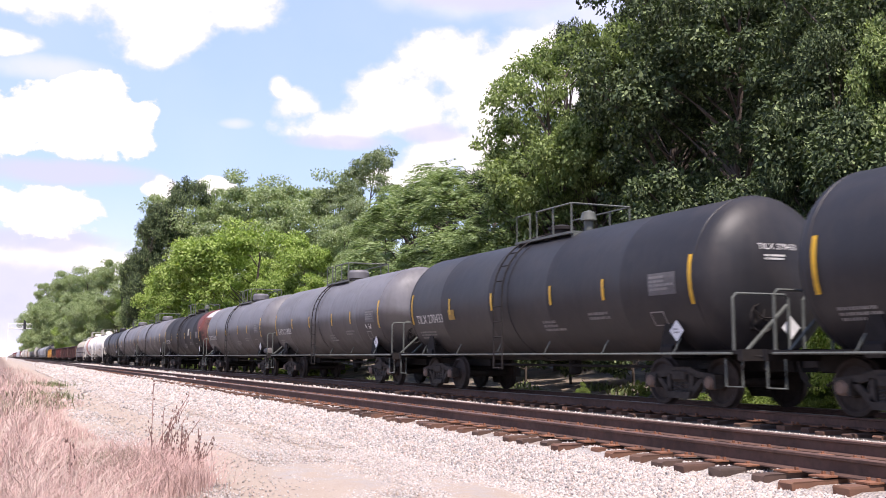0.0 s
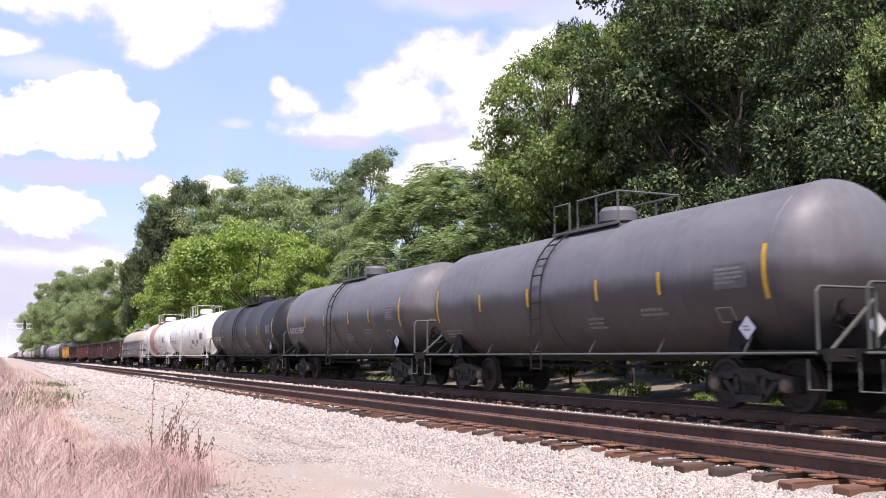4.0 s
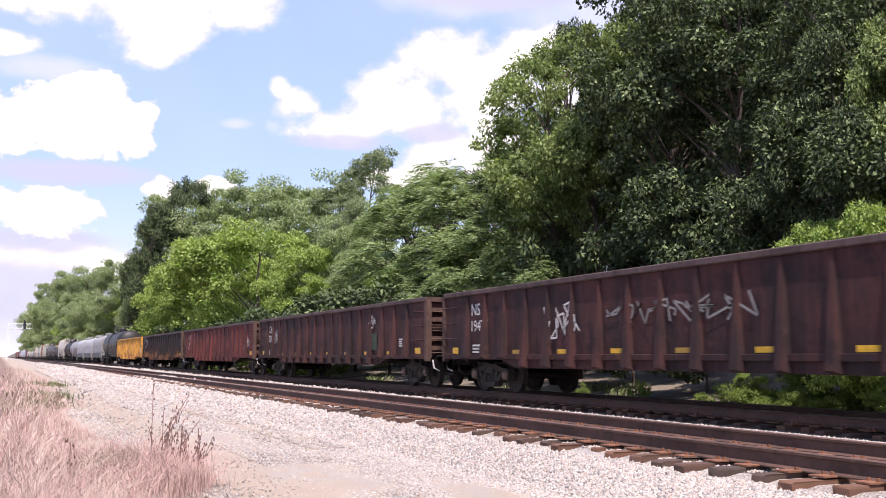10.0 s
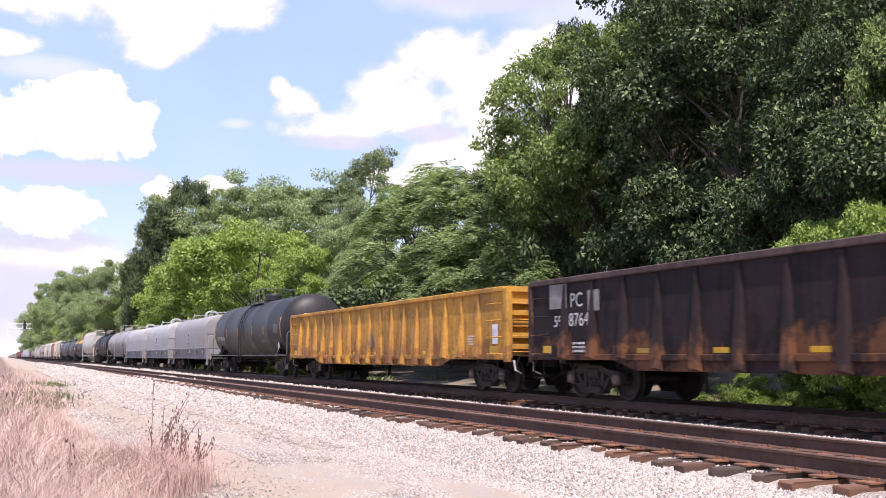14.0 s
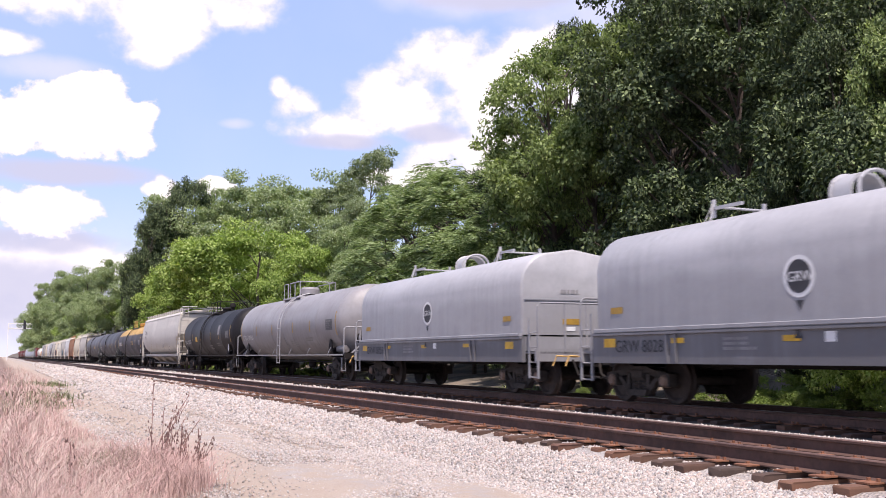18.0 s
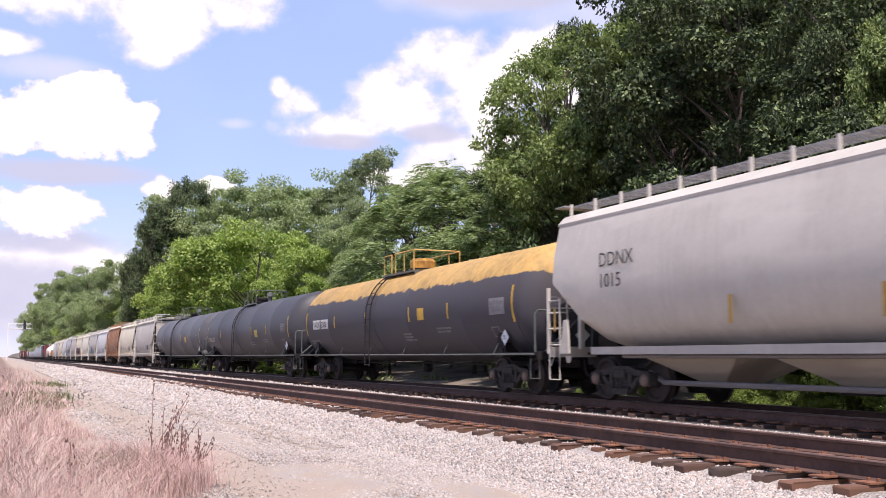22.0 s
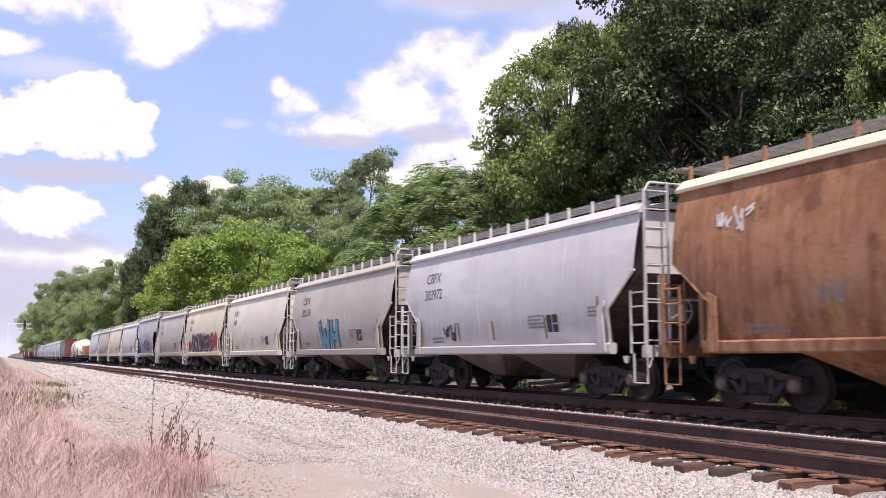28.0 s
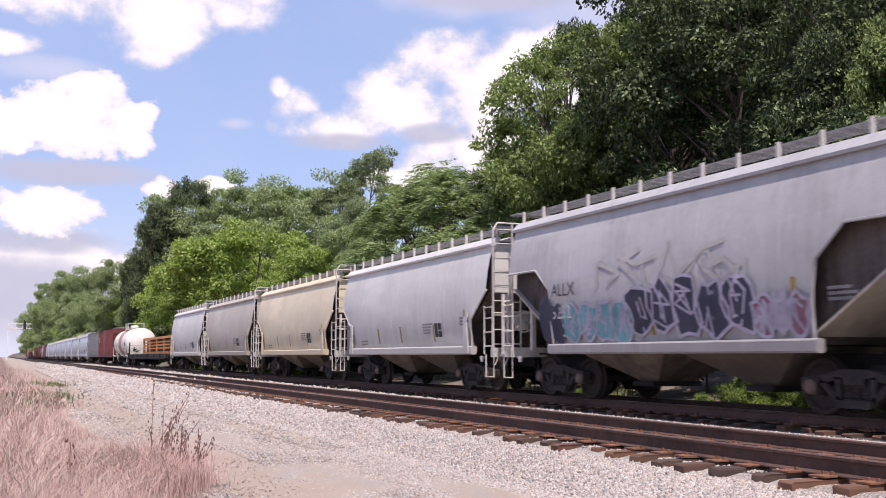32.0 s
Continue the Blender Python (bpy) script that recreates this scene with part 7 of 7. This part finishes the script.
# ---- other cars towards the rear ----
def boxcar(label, L, skin, top=4.1):
    car = empty("boxcar", label, "boxcar", "boxcars of the train")
    e, W = L / 2 - 0.7, 1.52
    part("body", Mesh().box(-e, e, -W, W, 1.05, top, 0.02), skin, car)
    part("roof", Mesh().prism([(-W - 0.05, top), (W + 0.05, top), (0, top + 0.22)], -e - 0.05, e + 0.05), GALV, car)
    for s in (-1, 1):
        part("side_sill", Mesh().box(-e, e, s * W - 0.04, s * W + 0.04, 0.85, 1.07), skin, car)
        for k in range(17):
            x = -e + 0.2 + (2 * e - 0.4) * k / 16
            if abs(x) > 1.6:
                part("rib", Mesh().box(x - 0.06, x + 0.06, min(s * W, s * (W + 0.06)), max(s * W, s * (W + 0.06)), 1.1, top - 0.08), skin, car)
        d = part("door", Mesh().box(-1.5, 1.5, min(s * W, s * (W + 0.09)), max(s * W, s * (W + 0.09)), 1.15, top - 0.15), skin, car)
        for z in (1.7, 2.4, 3.1):
            part("door_corrugation", Mesh().box(-1.45, 1.45, min(s * (W + 0.09), s * (W + 0.13)), max(s * (W + 0.09), s * (W + 0.13)), z, z + 0.12), skin, d)
    for sx in (-1, 1):
        for k in range(6):
            part("end_rib", Mesh().box(min(sx * e, sx * (e + 0.10)), max(sx * e, sx * (e + 0.10)), -W + 0.05, W - 0.05, 1.3 + 0.45 * k, 1.45 + 0.45 * k), skin, car)
        part("end_ladder", kept(("boxladder", skin.name), lambda: ladder_mesh(0.9, 3.9, 0.42, skin)), None, car, at=(sx * (e + 0.14), -1.45 if sx > 0 else -1.03, 0), turn=sx * math.pi / 2)
    part("centre_sill", Mesh().box(-L / 2 + 0.3, L / 2 - 0.3, -0.3, 0.3, 0.7, 1.05), DARK, car)
    put_mark(car, bars_data(1.5, 2, 0.22, INKWHITE, 3), on_side(-e + 1.0, 3.0, -W - 0.07), "stencil")
    running_gear(car, L, 2.5)
    return car


def flatcar(label, L):
    car = empty("flatcar", label, "flat car")
    e = L / 2 - 0.7
    part("deck", Mesh().box(-e, e, -1.5, 1.5, 1.02, 1.14), FADED, car)
    for s in (-1, 1):
        part("side_sill", Mesh().plate([(-e, 1.14), (-e, 0.9), (-e + 3, 0.72), (e - 3, 0.72), (e, 0.9), (e, 1.14)], s * 1.46 - 0.04, s * 1.46 + 0.04), DARK, car)
        for k in range(8):
            x = -e + 0.8 + (2 * e - 1.6) * k / 7
            part("stake_pocket", Mesh().box(x - 0.07, x + 0.07, s * 1.53 - 0.05, s * 1.53 + 0.05, 0.9, 1.1), DARK, car)
    part("centre_sill", Mesh().box(-L / 2 + 0.3, L / 2 - 0.3, -0.32, 0.32, 0.66, 1.02), DARK, car)
    part("load_frame", Mesh().box(-e + 9.0, e - 0.6, -1.2, 1.2, 1.16, 1.34).box(-e + 9.0, e - 0.6, -1.2, 1.2, 2.36, 2.55), ORANGE, car, "orange steel load frame")
    for k in range(5):
        x = -e + 9.1 + (2 * e - 9.9) * k / 4
        for y in (-1.12, 1.12):
            part("load_post", Mesh().box(x - 0.1, x + 0.1, y - 0.08, y + 0.08, 1.34, 2.36), ORANGE, car)
    for z in (1.55, 1.8, 2.05):
        part("load_beam", Mesh().box(-e + 9.0, e - 0.6, -1.15, -1.05, z, z + 0.12), ORANGE, car)
    part("load_crate", Mesh().box(-e + 9.4, e - 1.2, -0.9, 0.9, 1.34, 2.30), FADED, car)
    for sx in (-1, 1):
        part("end_post", Mesh().box(sx * (e - 0.1) - 0.05, sx * (e - 0.1) + 0.05, -1.4, -1.3, 1.14, 2.3), DARK, car)
    running_gear(car, L, 2.5)
    return car


# ---- the train, front to rear: the place of each rear coupling at the start of the shot ----
JOINTS = [4.0, -13.0, -29.32, -45.69, -61.9, -78.85, -95.19, -111.45, -128.55, -144.5, -159.7, -175.52, -196.91, -218.66, -240.1, -261.56, -282.69, -300.28, -315.38, -330.22, -345.15,
          -364.0, -381.67, -402.02, -422.9, -444.13, -465.75, -478.94, -492.36, -505.86, -519.24, -532.37, -545.69, -559.15, -572.17, -585.46, -598.46, -611.66, -625.16, -638.36]
SPAN = [a - b for a, b in zip(JOINTS, JOINTS[1:])]
TRAIN = []
DULLYELLOW = plain("sun-bleached yellow panel", (0.42, 0.34, 0.06), 0.6, 0.0, 8.0, 0.3)


def join(car, k):
    TRAIN.append((car, (JOINTS[k] + JOINTS[k + 1]) / 2))
    return car


join(tank_car("black tank car with yellow reflective stripes", SPAN[0], BLACK, RAILGREY, INKWHITE, seed=0, R=1.56, zc=2.40), 0)
c = join(tank_car("black tank car with white stencils and yellow stripes", SPAN[1], BLACK, RAILGREY, INKWHITE, "TILX 270433", dome="valves", seed=1, R=1.56, zc=2.40), 1)
put_mark(c, grid_data("yellow_panel", 0.40, 0.28, AMBER, 1, 3), on_tank(-4.0, -0.45, 1.56, 2.4, 0.012), "yellow_panel", "small dull yellow panel")
c = join(tank_car("weathered grey tank car, grime and painted shade on its lower half", SPAN[2], GREY, RAILGREY, INKWHITE, "GATX 213083", seed=2, R=1.56, zc=2.40), 2)
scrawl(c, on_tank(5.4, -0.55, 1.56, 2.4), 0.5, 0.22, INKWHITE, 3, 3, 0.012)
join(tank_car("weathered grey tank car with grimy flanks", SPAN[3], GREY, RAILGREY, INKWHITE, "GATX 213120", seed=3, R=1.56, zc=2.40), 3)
c = join(tank_car("black tank car with a red-brown rusty front end", SPAN[4], RUSTEND, RAILGREY, INKWHITE, "TILX 270385", dome="valves", seed=4, R=1.56, zc=2.40), 4)
put_mark(c, grid_data("yellow_panel", 0.52, 0.46, CREAM, 1, 3), on_tank(2.9, -0.08, 1.56, 2.4, 0.012), "notice_panel", "cream notice panel")
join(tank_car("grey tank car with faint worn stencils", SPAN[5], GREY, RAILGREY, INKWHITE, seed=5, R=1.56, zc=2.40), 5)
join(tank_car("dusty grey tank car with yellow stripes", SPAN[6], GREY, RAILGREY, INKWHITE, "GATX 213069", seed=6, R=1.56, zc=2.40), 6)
c = join(tank_car("plain black tank car with white boxed stencil", SPAN[7], BLACK, DARK, INKWHITE, "UTLX 661807", seed=7), 7)
c = join(tank_car("white tank car with white rails and grime streaks", SPAN[8], WHITE, RAILWHITE, INKBLACK, "SHPX 213717", stripes=AMBER, stripe_up=-0.1, seed=8, small=INKGREY, zc=2.30, mid=-0.8), 8)
put_mark(c, grid_data("amber_panel", 0.75, 0.25, AMBER, 1, 3), on_tank(2.4, -0.55, 1.5, 2.3, 0.012), "amber_panel")
put_mark(c, grid_data("dark_panel", 0.55, 0.25, INKGREY, 1, 3), on_tank(4.0, -0.55, 1.5, 2.3, 0.012), "dark_panel")
c = join(tank_car("white tank car with a faded salmon middle band", SPAN[9], WHITE, RAILWHITE, INKBLACK, "DOWX 79641", band=SALMON, stripes=AMBER, stripe_up=-0.1, seed=9, small=INKGREY, mid=-1.0), 9)
put_mark(c, grid_data("amber_panel", 0.65, 0.33, STRIPE, 1, 3), on_tank(0.35, -0.35, 1.5, 2.3, 0.016), "amber_panel")
scrawl(c, on_tank(1.3, -0.62, 1.5, 2.3), 0.45, 0.5, INKBLACK, 5, 3, 0.014)
join(coil_car("covered coil car with cream hood and grey sides", SPAN[10], HOODTWO, COILGREY, SILVER, "NS 163981", False, INKBLACK, 10), 10)
c = join(gondola("oxide-brown gondola with graffiti and yellow markers", SPAN[11], OXIDE, 17, "NS 19477", seed=1), 11)
scrawl(c, on_side(-4.4, 1.2, -1.56), 1.5, 0.95, INKWHITE, 41, 5, 0.02)
scrawl(c, on_side(-1.7, 1.55, -1.56), 4.2, 0.5, INKFAINT, 43, 8, 0.022)
c = join(gondola("brown gondola with white scrawls and long ribs", SPAN[12], OXIDE, 17, "CR 55668", seed=2), 12)
scrawl(c, on_side(5.3, 1.85, -1.56), 0.6, 0.5, INKWHITE, 44, 5, 0.02)
scrawl(c, on_side(-7.3, 1.5, -1.56), 0.4, 0.7, INKWHITE, 45, 4, 0.016)
put_mark(c, grid_data("green_patch", 0.75, 0.55, plain("dull green paint patch", (0.035, 0.055, 0.032), 0.8), 1, 1), on_side(5.3, 1.15, -1.555), "paint_patch", "dull green patch of paint")
c = join(gondola("faded red gondola with rust and white scrawls", SPAN[13], REDDISH, 16, "NS 194891", seed=3), 13)
scrawl(c, on_side(-9.0, 1.35, -1.56), 0.9, 0.35, SPRAYGREY, 46, 5, 0.024)
scrawl(c, on_side(8.6, 1.2, -1.56), 0.6, 0.75, INKWHITE, 47, 6, 0.018)
c = join(gondola("black-brown gondola with rust-brown stains", SPAN[14], DARKGON, 16, "PC 598764", seed=4), 14)
put_mark(c, grid_data("white_patch", 0.75, 0.55, INKFAINT, 1, 1), on_side(-9.2, 2.0, -1.552), "paint_patch", "worn white patch of paint")
put_mark(c, grid_data("white_patch", 0.45, 0.45, INKGREY, 1, 1), on_side(-7.6, 1.9, -1.552), "paint_patch")
c = join(gondola("worn yellow gondola with rusty ribs", SPAN[15], YELLOW, 17, "", INKBLACK, seed=5), 15)
for x in (-8.6, 3.9, -0.1, 9.2):
    put_mark(c, grid_data("plate", 0.32, 0.5, INKGREY if x < 5 else TIN, 1, 1), on_side(x, 1.25, -1.555), "label_plate")
join(tank_car("black tank car with white stencils on its flank", SPAN[16], BLACK, RAILGREY, INKWHITE, "GATX 204296", seed=16), 16)
for k, mark in ((17, "GRW 7955"), (18, "GRW 8028"), (19, "GRW 8059")):
    join(coil_car("covered coil car with silver-grey boxy hood", SPAN[k], SILVERDARK if k == 17 else SILVER, SILL, SILVER, mark, True, INKBLACK, k), k)
join(tank_car("light grey tank car with rust-coloured streaks", SPAN[20], PALE, SILVER, INKWHITE, "CPDX 280060", stripes=AMBER, seed=20, mid=-0.6, ladder_dx=1.0, R=1.46, zc=2.25, placard=False), 20)
c = join(tank_car("sooty black tank car with wide ladder strap", SPAN[21], SOOT, DARK, INKWHITE, "DBUX 230112", stripes=AMBER, seed=21, R=1.46, zc=2.25, dome="valves"), 21)
put_mark(c, grid_data("panel", 0.55, 0.55, INKGREY, 1, 3), on_tank(4.0, -0.05, 1.46, 2.25, 0.016), "specification_panel")
put_mark(c, grid_data("amber_panel", 0.66, 0.30, STRIPE, 1, 3), on_tank(-3.2, -0.38, 1.46, 2.25, 0.014), "amber_panel", "amber notice panel")
HOPWARM = paint("warm light grey hopper paint", (0.56, 0.52, 0.45), (0.30, 0.26, 0.22), 0.5, 0.5, 0.04)
join(hopper("long light grey covered hopper with smooth rounded sides", SPAN[22], HOPWARM, ("DDNX", "1015"), eave=3.92, seed=22, round_=True, bays=4, bay=HOPDARK), 22)
c = join(tank_car("grey tank car with a ragged gold-painted top", SPAN[23], GOLDTOP, RAILGREY, INKBLACK, "", top_rails=RAILYELLOW, seed=23, mid=-0.5, R=1.52, zc=2.30), 23)
for x, t in ((-8.0, "TAEX"), (-6.95, "2308")):
    put_mark(c, grid_data("number_board", 0.92, 0.36, INKWHITE, 1, 3), on_tank(x, -0.30, 1.52, 2.3, 0.008), "number_board")
    put_mark(c, letters(t, 0.24, INKBLACK), on_tank(x + 0.06, -0.24, 1.52, 2.3, 0.018))
put_mark(c, grid_data("amber_panel", 0.5, 0.36, STRIPE, 1, 3), on_tank(2.9, -0.28, 1.52, 2.3, 0.012), "amber_panel")
for k, mark in ((24, "TAEX 2317"), (25, "TAEX 2426")):
    c = join(tank_car("long dark grey tank car with yellow panel", SPAN[k], paint("charcoal tank paint", (0.060, 0.060, 0.068) if k == 24 else (0.098, 0.097, 0.107), GRIME, 0.4, 0.5, spec=0.3), RAILGREY, INKWHITE, mark, seed=k, mid=-1.2 if k == 24 else -0.4, R=1.52, zc=2.30, dome="valves"), k)
    put_mark(c, grid_data("amber_panel", 0.62, 0.36, DULLYELLOW if k == 24 else STRIPE, 1, 3), on_tank(2.9 if k == 24 else 3.9, -0.42, 1.52, 2.3, 0.012), "amber_panel", "yellow notice panel")
TANBAY = paint("tan outlet paint", (0.27, 0.215, 0.165), (0.06, 0.05, 0.045), 0.8, 0.7, 0.1)
HOPPALE = paint("pale cream-grey hopper paint", (0.77, 0.70, 0.55), (0.40, 0.34, 0.275), 0.5, 0.5, 0.03)
HOPSTAIN = paint("stained lilac-grey hopper paint", (0.47, 0.455, 0.455), (0.21, 0.19, 0.19), 0.75, 0.5, 0.0, 0.0, 0.35)
HOPPERS = [
    (26, HOPDARK, None, "weathered grey covered hopper with white ladders"), (27, HOPCREAM, None, "cream covered hopper with dark round emblem"), (28, HOPRUST, None, "rust-stained orange-brown covered hopper"),
    (29, HOPGREY, ("CBFX", "303972"), "light grey covered hopper with black tag"), (30, HOPDARK, ("CBFX", "305250"), "grey covered hopper with teal graffiti"), (31, HOPPALE, ("RGRX", "1869"), "pale grey covered hopper with dusty sides"),
    (32, HOPCREAM, ("RGRX", "1886"), "cream covered hopper with large dark graffiti"), (33, HOPDARK, ("CBFX", "305300"), "grey covered hopper with brown end stains"), (34, HOPSTAIN, ("ALLX", "3252"), "light grey covered hopper with teal and navy graffiti"),
    (35, HOPGREY, None, "plain light grey covered hopper"), (36, HOPCREAM, None, "dusty cream covered hopper"), (37, HOPDARK, None, "grey covered hopper with dark stains"), (38, HOPGREY, None, "pale covered hopper at the end of the block")]
HOP = {}
WIDECUT = dict(mark_z=(2.28, 1.78), ink2=INKWHITE, in_=2.05, shape=((0.0, 2.95), (1.35, 2.95), (1.95, 2.45), (2.05, 1.75)))
for k, skin, marks, label in HOPPERS:
    eave = 4.05 if k in (28, 34) else 3.86
    # slope sheets of 31, 32 and 34: mid grey stands for shaded paint
    HOP[k] = join(hopper(label, SPAN[k], skin, marks, eave=eave, seed=k, bay=TANBAY if k != 28 else skin, crest=HOPCREAM if k == 28 else None, slope=HOPDARK if k in (31, 32, 34) else None, far=k > 35, rails=RAILWHITE if k not in (28,) else skin, **(WIDECUT if k == 34 else {})), k)
BRIGHTTEAL = plain("sprayed sky-blue paint", (0.10, 0.34, 0.50), 0.7, 0.0, 5.0, 0.3)
E1 = SPAN[29] / 2 - 0.62
scrawl(HOP[29], on_bulge(-3.2, 1.3, 3.86, 0.016), 0.75, 0.55, INKBLACK, 51, 6, 0.03)
for wide_, mat_, proud_ in ((0.135, NAVY, 0.020), (0.095, TEAL, 0.026), (0.030, BRIGHTTEAL, 0.032)):
    strokes = [[(0.0, 0.8), (0.22, 0.05), (0.42, 0.55), (0.62, 0.05), (0.84, 0.8)], [(1.12, 0.8), (1.12, 0.0)], [(1.12, 0.42), (1.62, 0.42)], [(1.62, 0.8), (1.62, 0.0)]]
    strokes = [[(1.3 * a, 1.35 * b) for a, b in path] for path in strokes]
    sprayed(HOP[30], on_bulge(-1.75, 1.12, 3.86, proud_), strokes, wide_ * 1.35, mat_)
PLUM = plain("sprayed dark plum paint", (0.042, 0.034, 0.048), 0.7, 0.0, 5.0, 0.3)
CHALKWHITE = plain("sprayed white paint", (0.62, 0.60, 0.60), 0.7, 0.0, 5.0, 0.15)
sprayed_spots(HOP[32], on_bulge(-4.75, 1.16, 3.86, 0.014), 1.3, 0.62, RED, 54, 16, 0.26)
sprayed_spots(HOP[32], on_bulge(-2.6, 1.7, 3.86, 0.014), 4.6, 0.62, RED, 64, 18, 0.16)
sprayed_spots(HOP[32], on_bulge(1.3, 1.16, 3.86, 0.014), 3.3, 0.95, RED, 65, 34, 0.30)
fat_letters(HOP[32], on_bulge(-3.7, 1.20, 3.86, 0.022), "SCUMER", 1.05, 6.0, ((0.15, PLUM), (0.125, CHALKWHITE), (0.085, PLUM)), 0.12)
fat_letters(HOP[32], on_bulge(2.5, 1.28, 3.86, 0.022), "F", 0.95, 0.9, ((0.13, PLUM), (0.105, CHALKWHITE), (0.07, PLUM)), 0.2)
scrawl(HOP[32], on_bulge(-4.5, 1.08, 3.86, 0.03), 0.7, 0.22, CHALKWHITE, 55, 5, 0.018)
graffiti(HOP[34], on_bulge(-4.4, 1.22, 4.05, 0.032), 0.9, 1.0, [NAVY], NAVY, 56, 2, 0.9)
graffiti(HOP[34], on_bulge(-3.4, 1.25, 4.05, 0.032), 2.6, 0.95, [TEAL], SPRAYGREY, 57, 4, 0.0)
graffiti(HOP[34], on_bulge(-0.9, 1.25, 4.05, 0.032), 3.6, 1.2, [NAVY], SPRAYGREY, 58, 5, 0.05)
scrawl(HOP[34], on_bulge(-1.9, 2.15, 4.05, 0.016), 4.4, 1.0, GHOST, 63, 7, 0.05)
graffiti(HOP[34], on_bulge(2.7, 1.25, 4.05, 0.032), 1.2, 0.8, [SPRAYGREY, MAGENTA], SPRAYGREY, 59, 3, 0.1)
scrawl(HOP[28], on_bulge(-4.9, 3.05, 4.05, 0.016), 0.9, 0.5, INKWHITE, 60, 6, 0.022)
scrawl(HOP[28], on_bulge(-2.6, 1.7, 4.05, 0.016), 0.6, 0.4, INKGREY, 61, 4, 0.02)
scrawl(HOP[31], on_bulge(-4.2, 1.05, 3.86, 0.016), 0.8, 0.2, INKBLACK, 62, 5, 0.02)
disc = bpy.data.meshes.new("emblem")
disc.from_pydata([(0.26 * math.cos(6.2832 * q / 20), 0.26 * math.sin(6.2832 * q / 20), 0) for q in range(20)], [], [tuple(range(20))])
disc.materials.append(INKGREY)
put_mark(HOP[27], disc, on_bulge(-3.6, 1.75, 3.86, 0.016), "emblem", "dark round emblem")

# the rear of the train, still far off
at = JOINTS[-1]


def follow(car, L):
    global at
    TRAIN.append((car, at - L / 2))
    at -= L


follow(flatcar("flatcar loaded with an orange steel frame", 27.5), 27.5)
follow(tank_car("white tank car with pinkish grime band", 14.0, WHITE, RAILWHITE, INKBLACK, band=SALMON, stripes=AMBER, seed=40, small=INKGREY), 14.0)
box1 = boxcar("maroon boxcar with pale roof", 17.6, MAROON)
follow(box1, 17.6)
follow(boxcar("dark grey boxcar with ribbed sides", 17.6, SILL), 17.6)
blue1 = hopper("pale blue-grey covered hopper", 18.0, BLUEGREY, None, eave=3.9, seed=70, rails=RAILWHITE, bays=3, far=True)
follow(blue1, 18.0)
for k in range(7):
    follow(copy_thing(blue1, Matrix.Identity(4)), 18.0)
for k in range(14):
    src, L = ((box1, 17.6), (HOP[37], SPAN[37]), (TRAIN[5][0], SPAN[5]), (box1, 17.6), (TRAIN[13][0], SPAN[13]))[k % 5]
    follow(copy_thing(src, Matrix.Identity(4)), L)


def rolled(t):
    """How far the train has rolled since the start."""
    return SPEED * t + 0.5 * GAIN * t * t


def motions():
    """The train rolls through, gathering speed, its wheels turning with it."""
    for car, x in TRAIN:
        walk(car, [(t, pose(x + rolled(t), FAR, 0)) for t in range(33)])
    rows = [(k / FPS, Matrix.Rotation(rolled(k / FPS) / 0.457, 4, "Y")) for k in range(32 * FPS + 1)]
    wheels = [o for car, _ in TRAIN for t in car.children if t.name.startswith("truck") for o in t.children if o.name.startswith("wheelset")]
    first = wheels[0]
    walk(first, rows)
    for w in wheels[1:]:
        w.rotation_mode = "QUATERNION"
        w.animation_data_create()
        w.animation_data.action = first.animation_data.action
        w.animation_data.action_slot = first.animation_data.action_slot


motions()
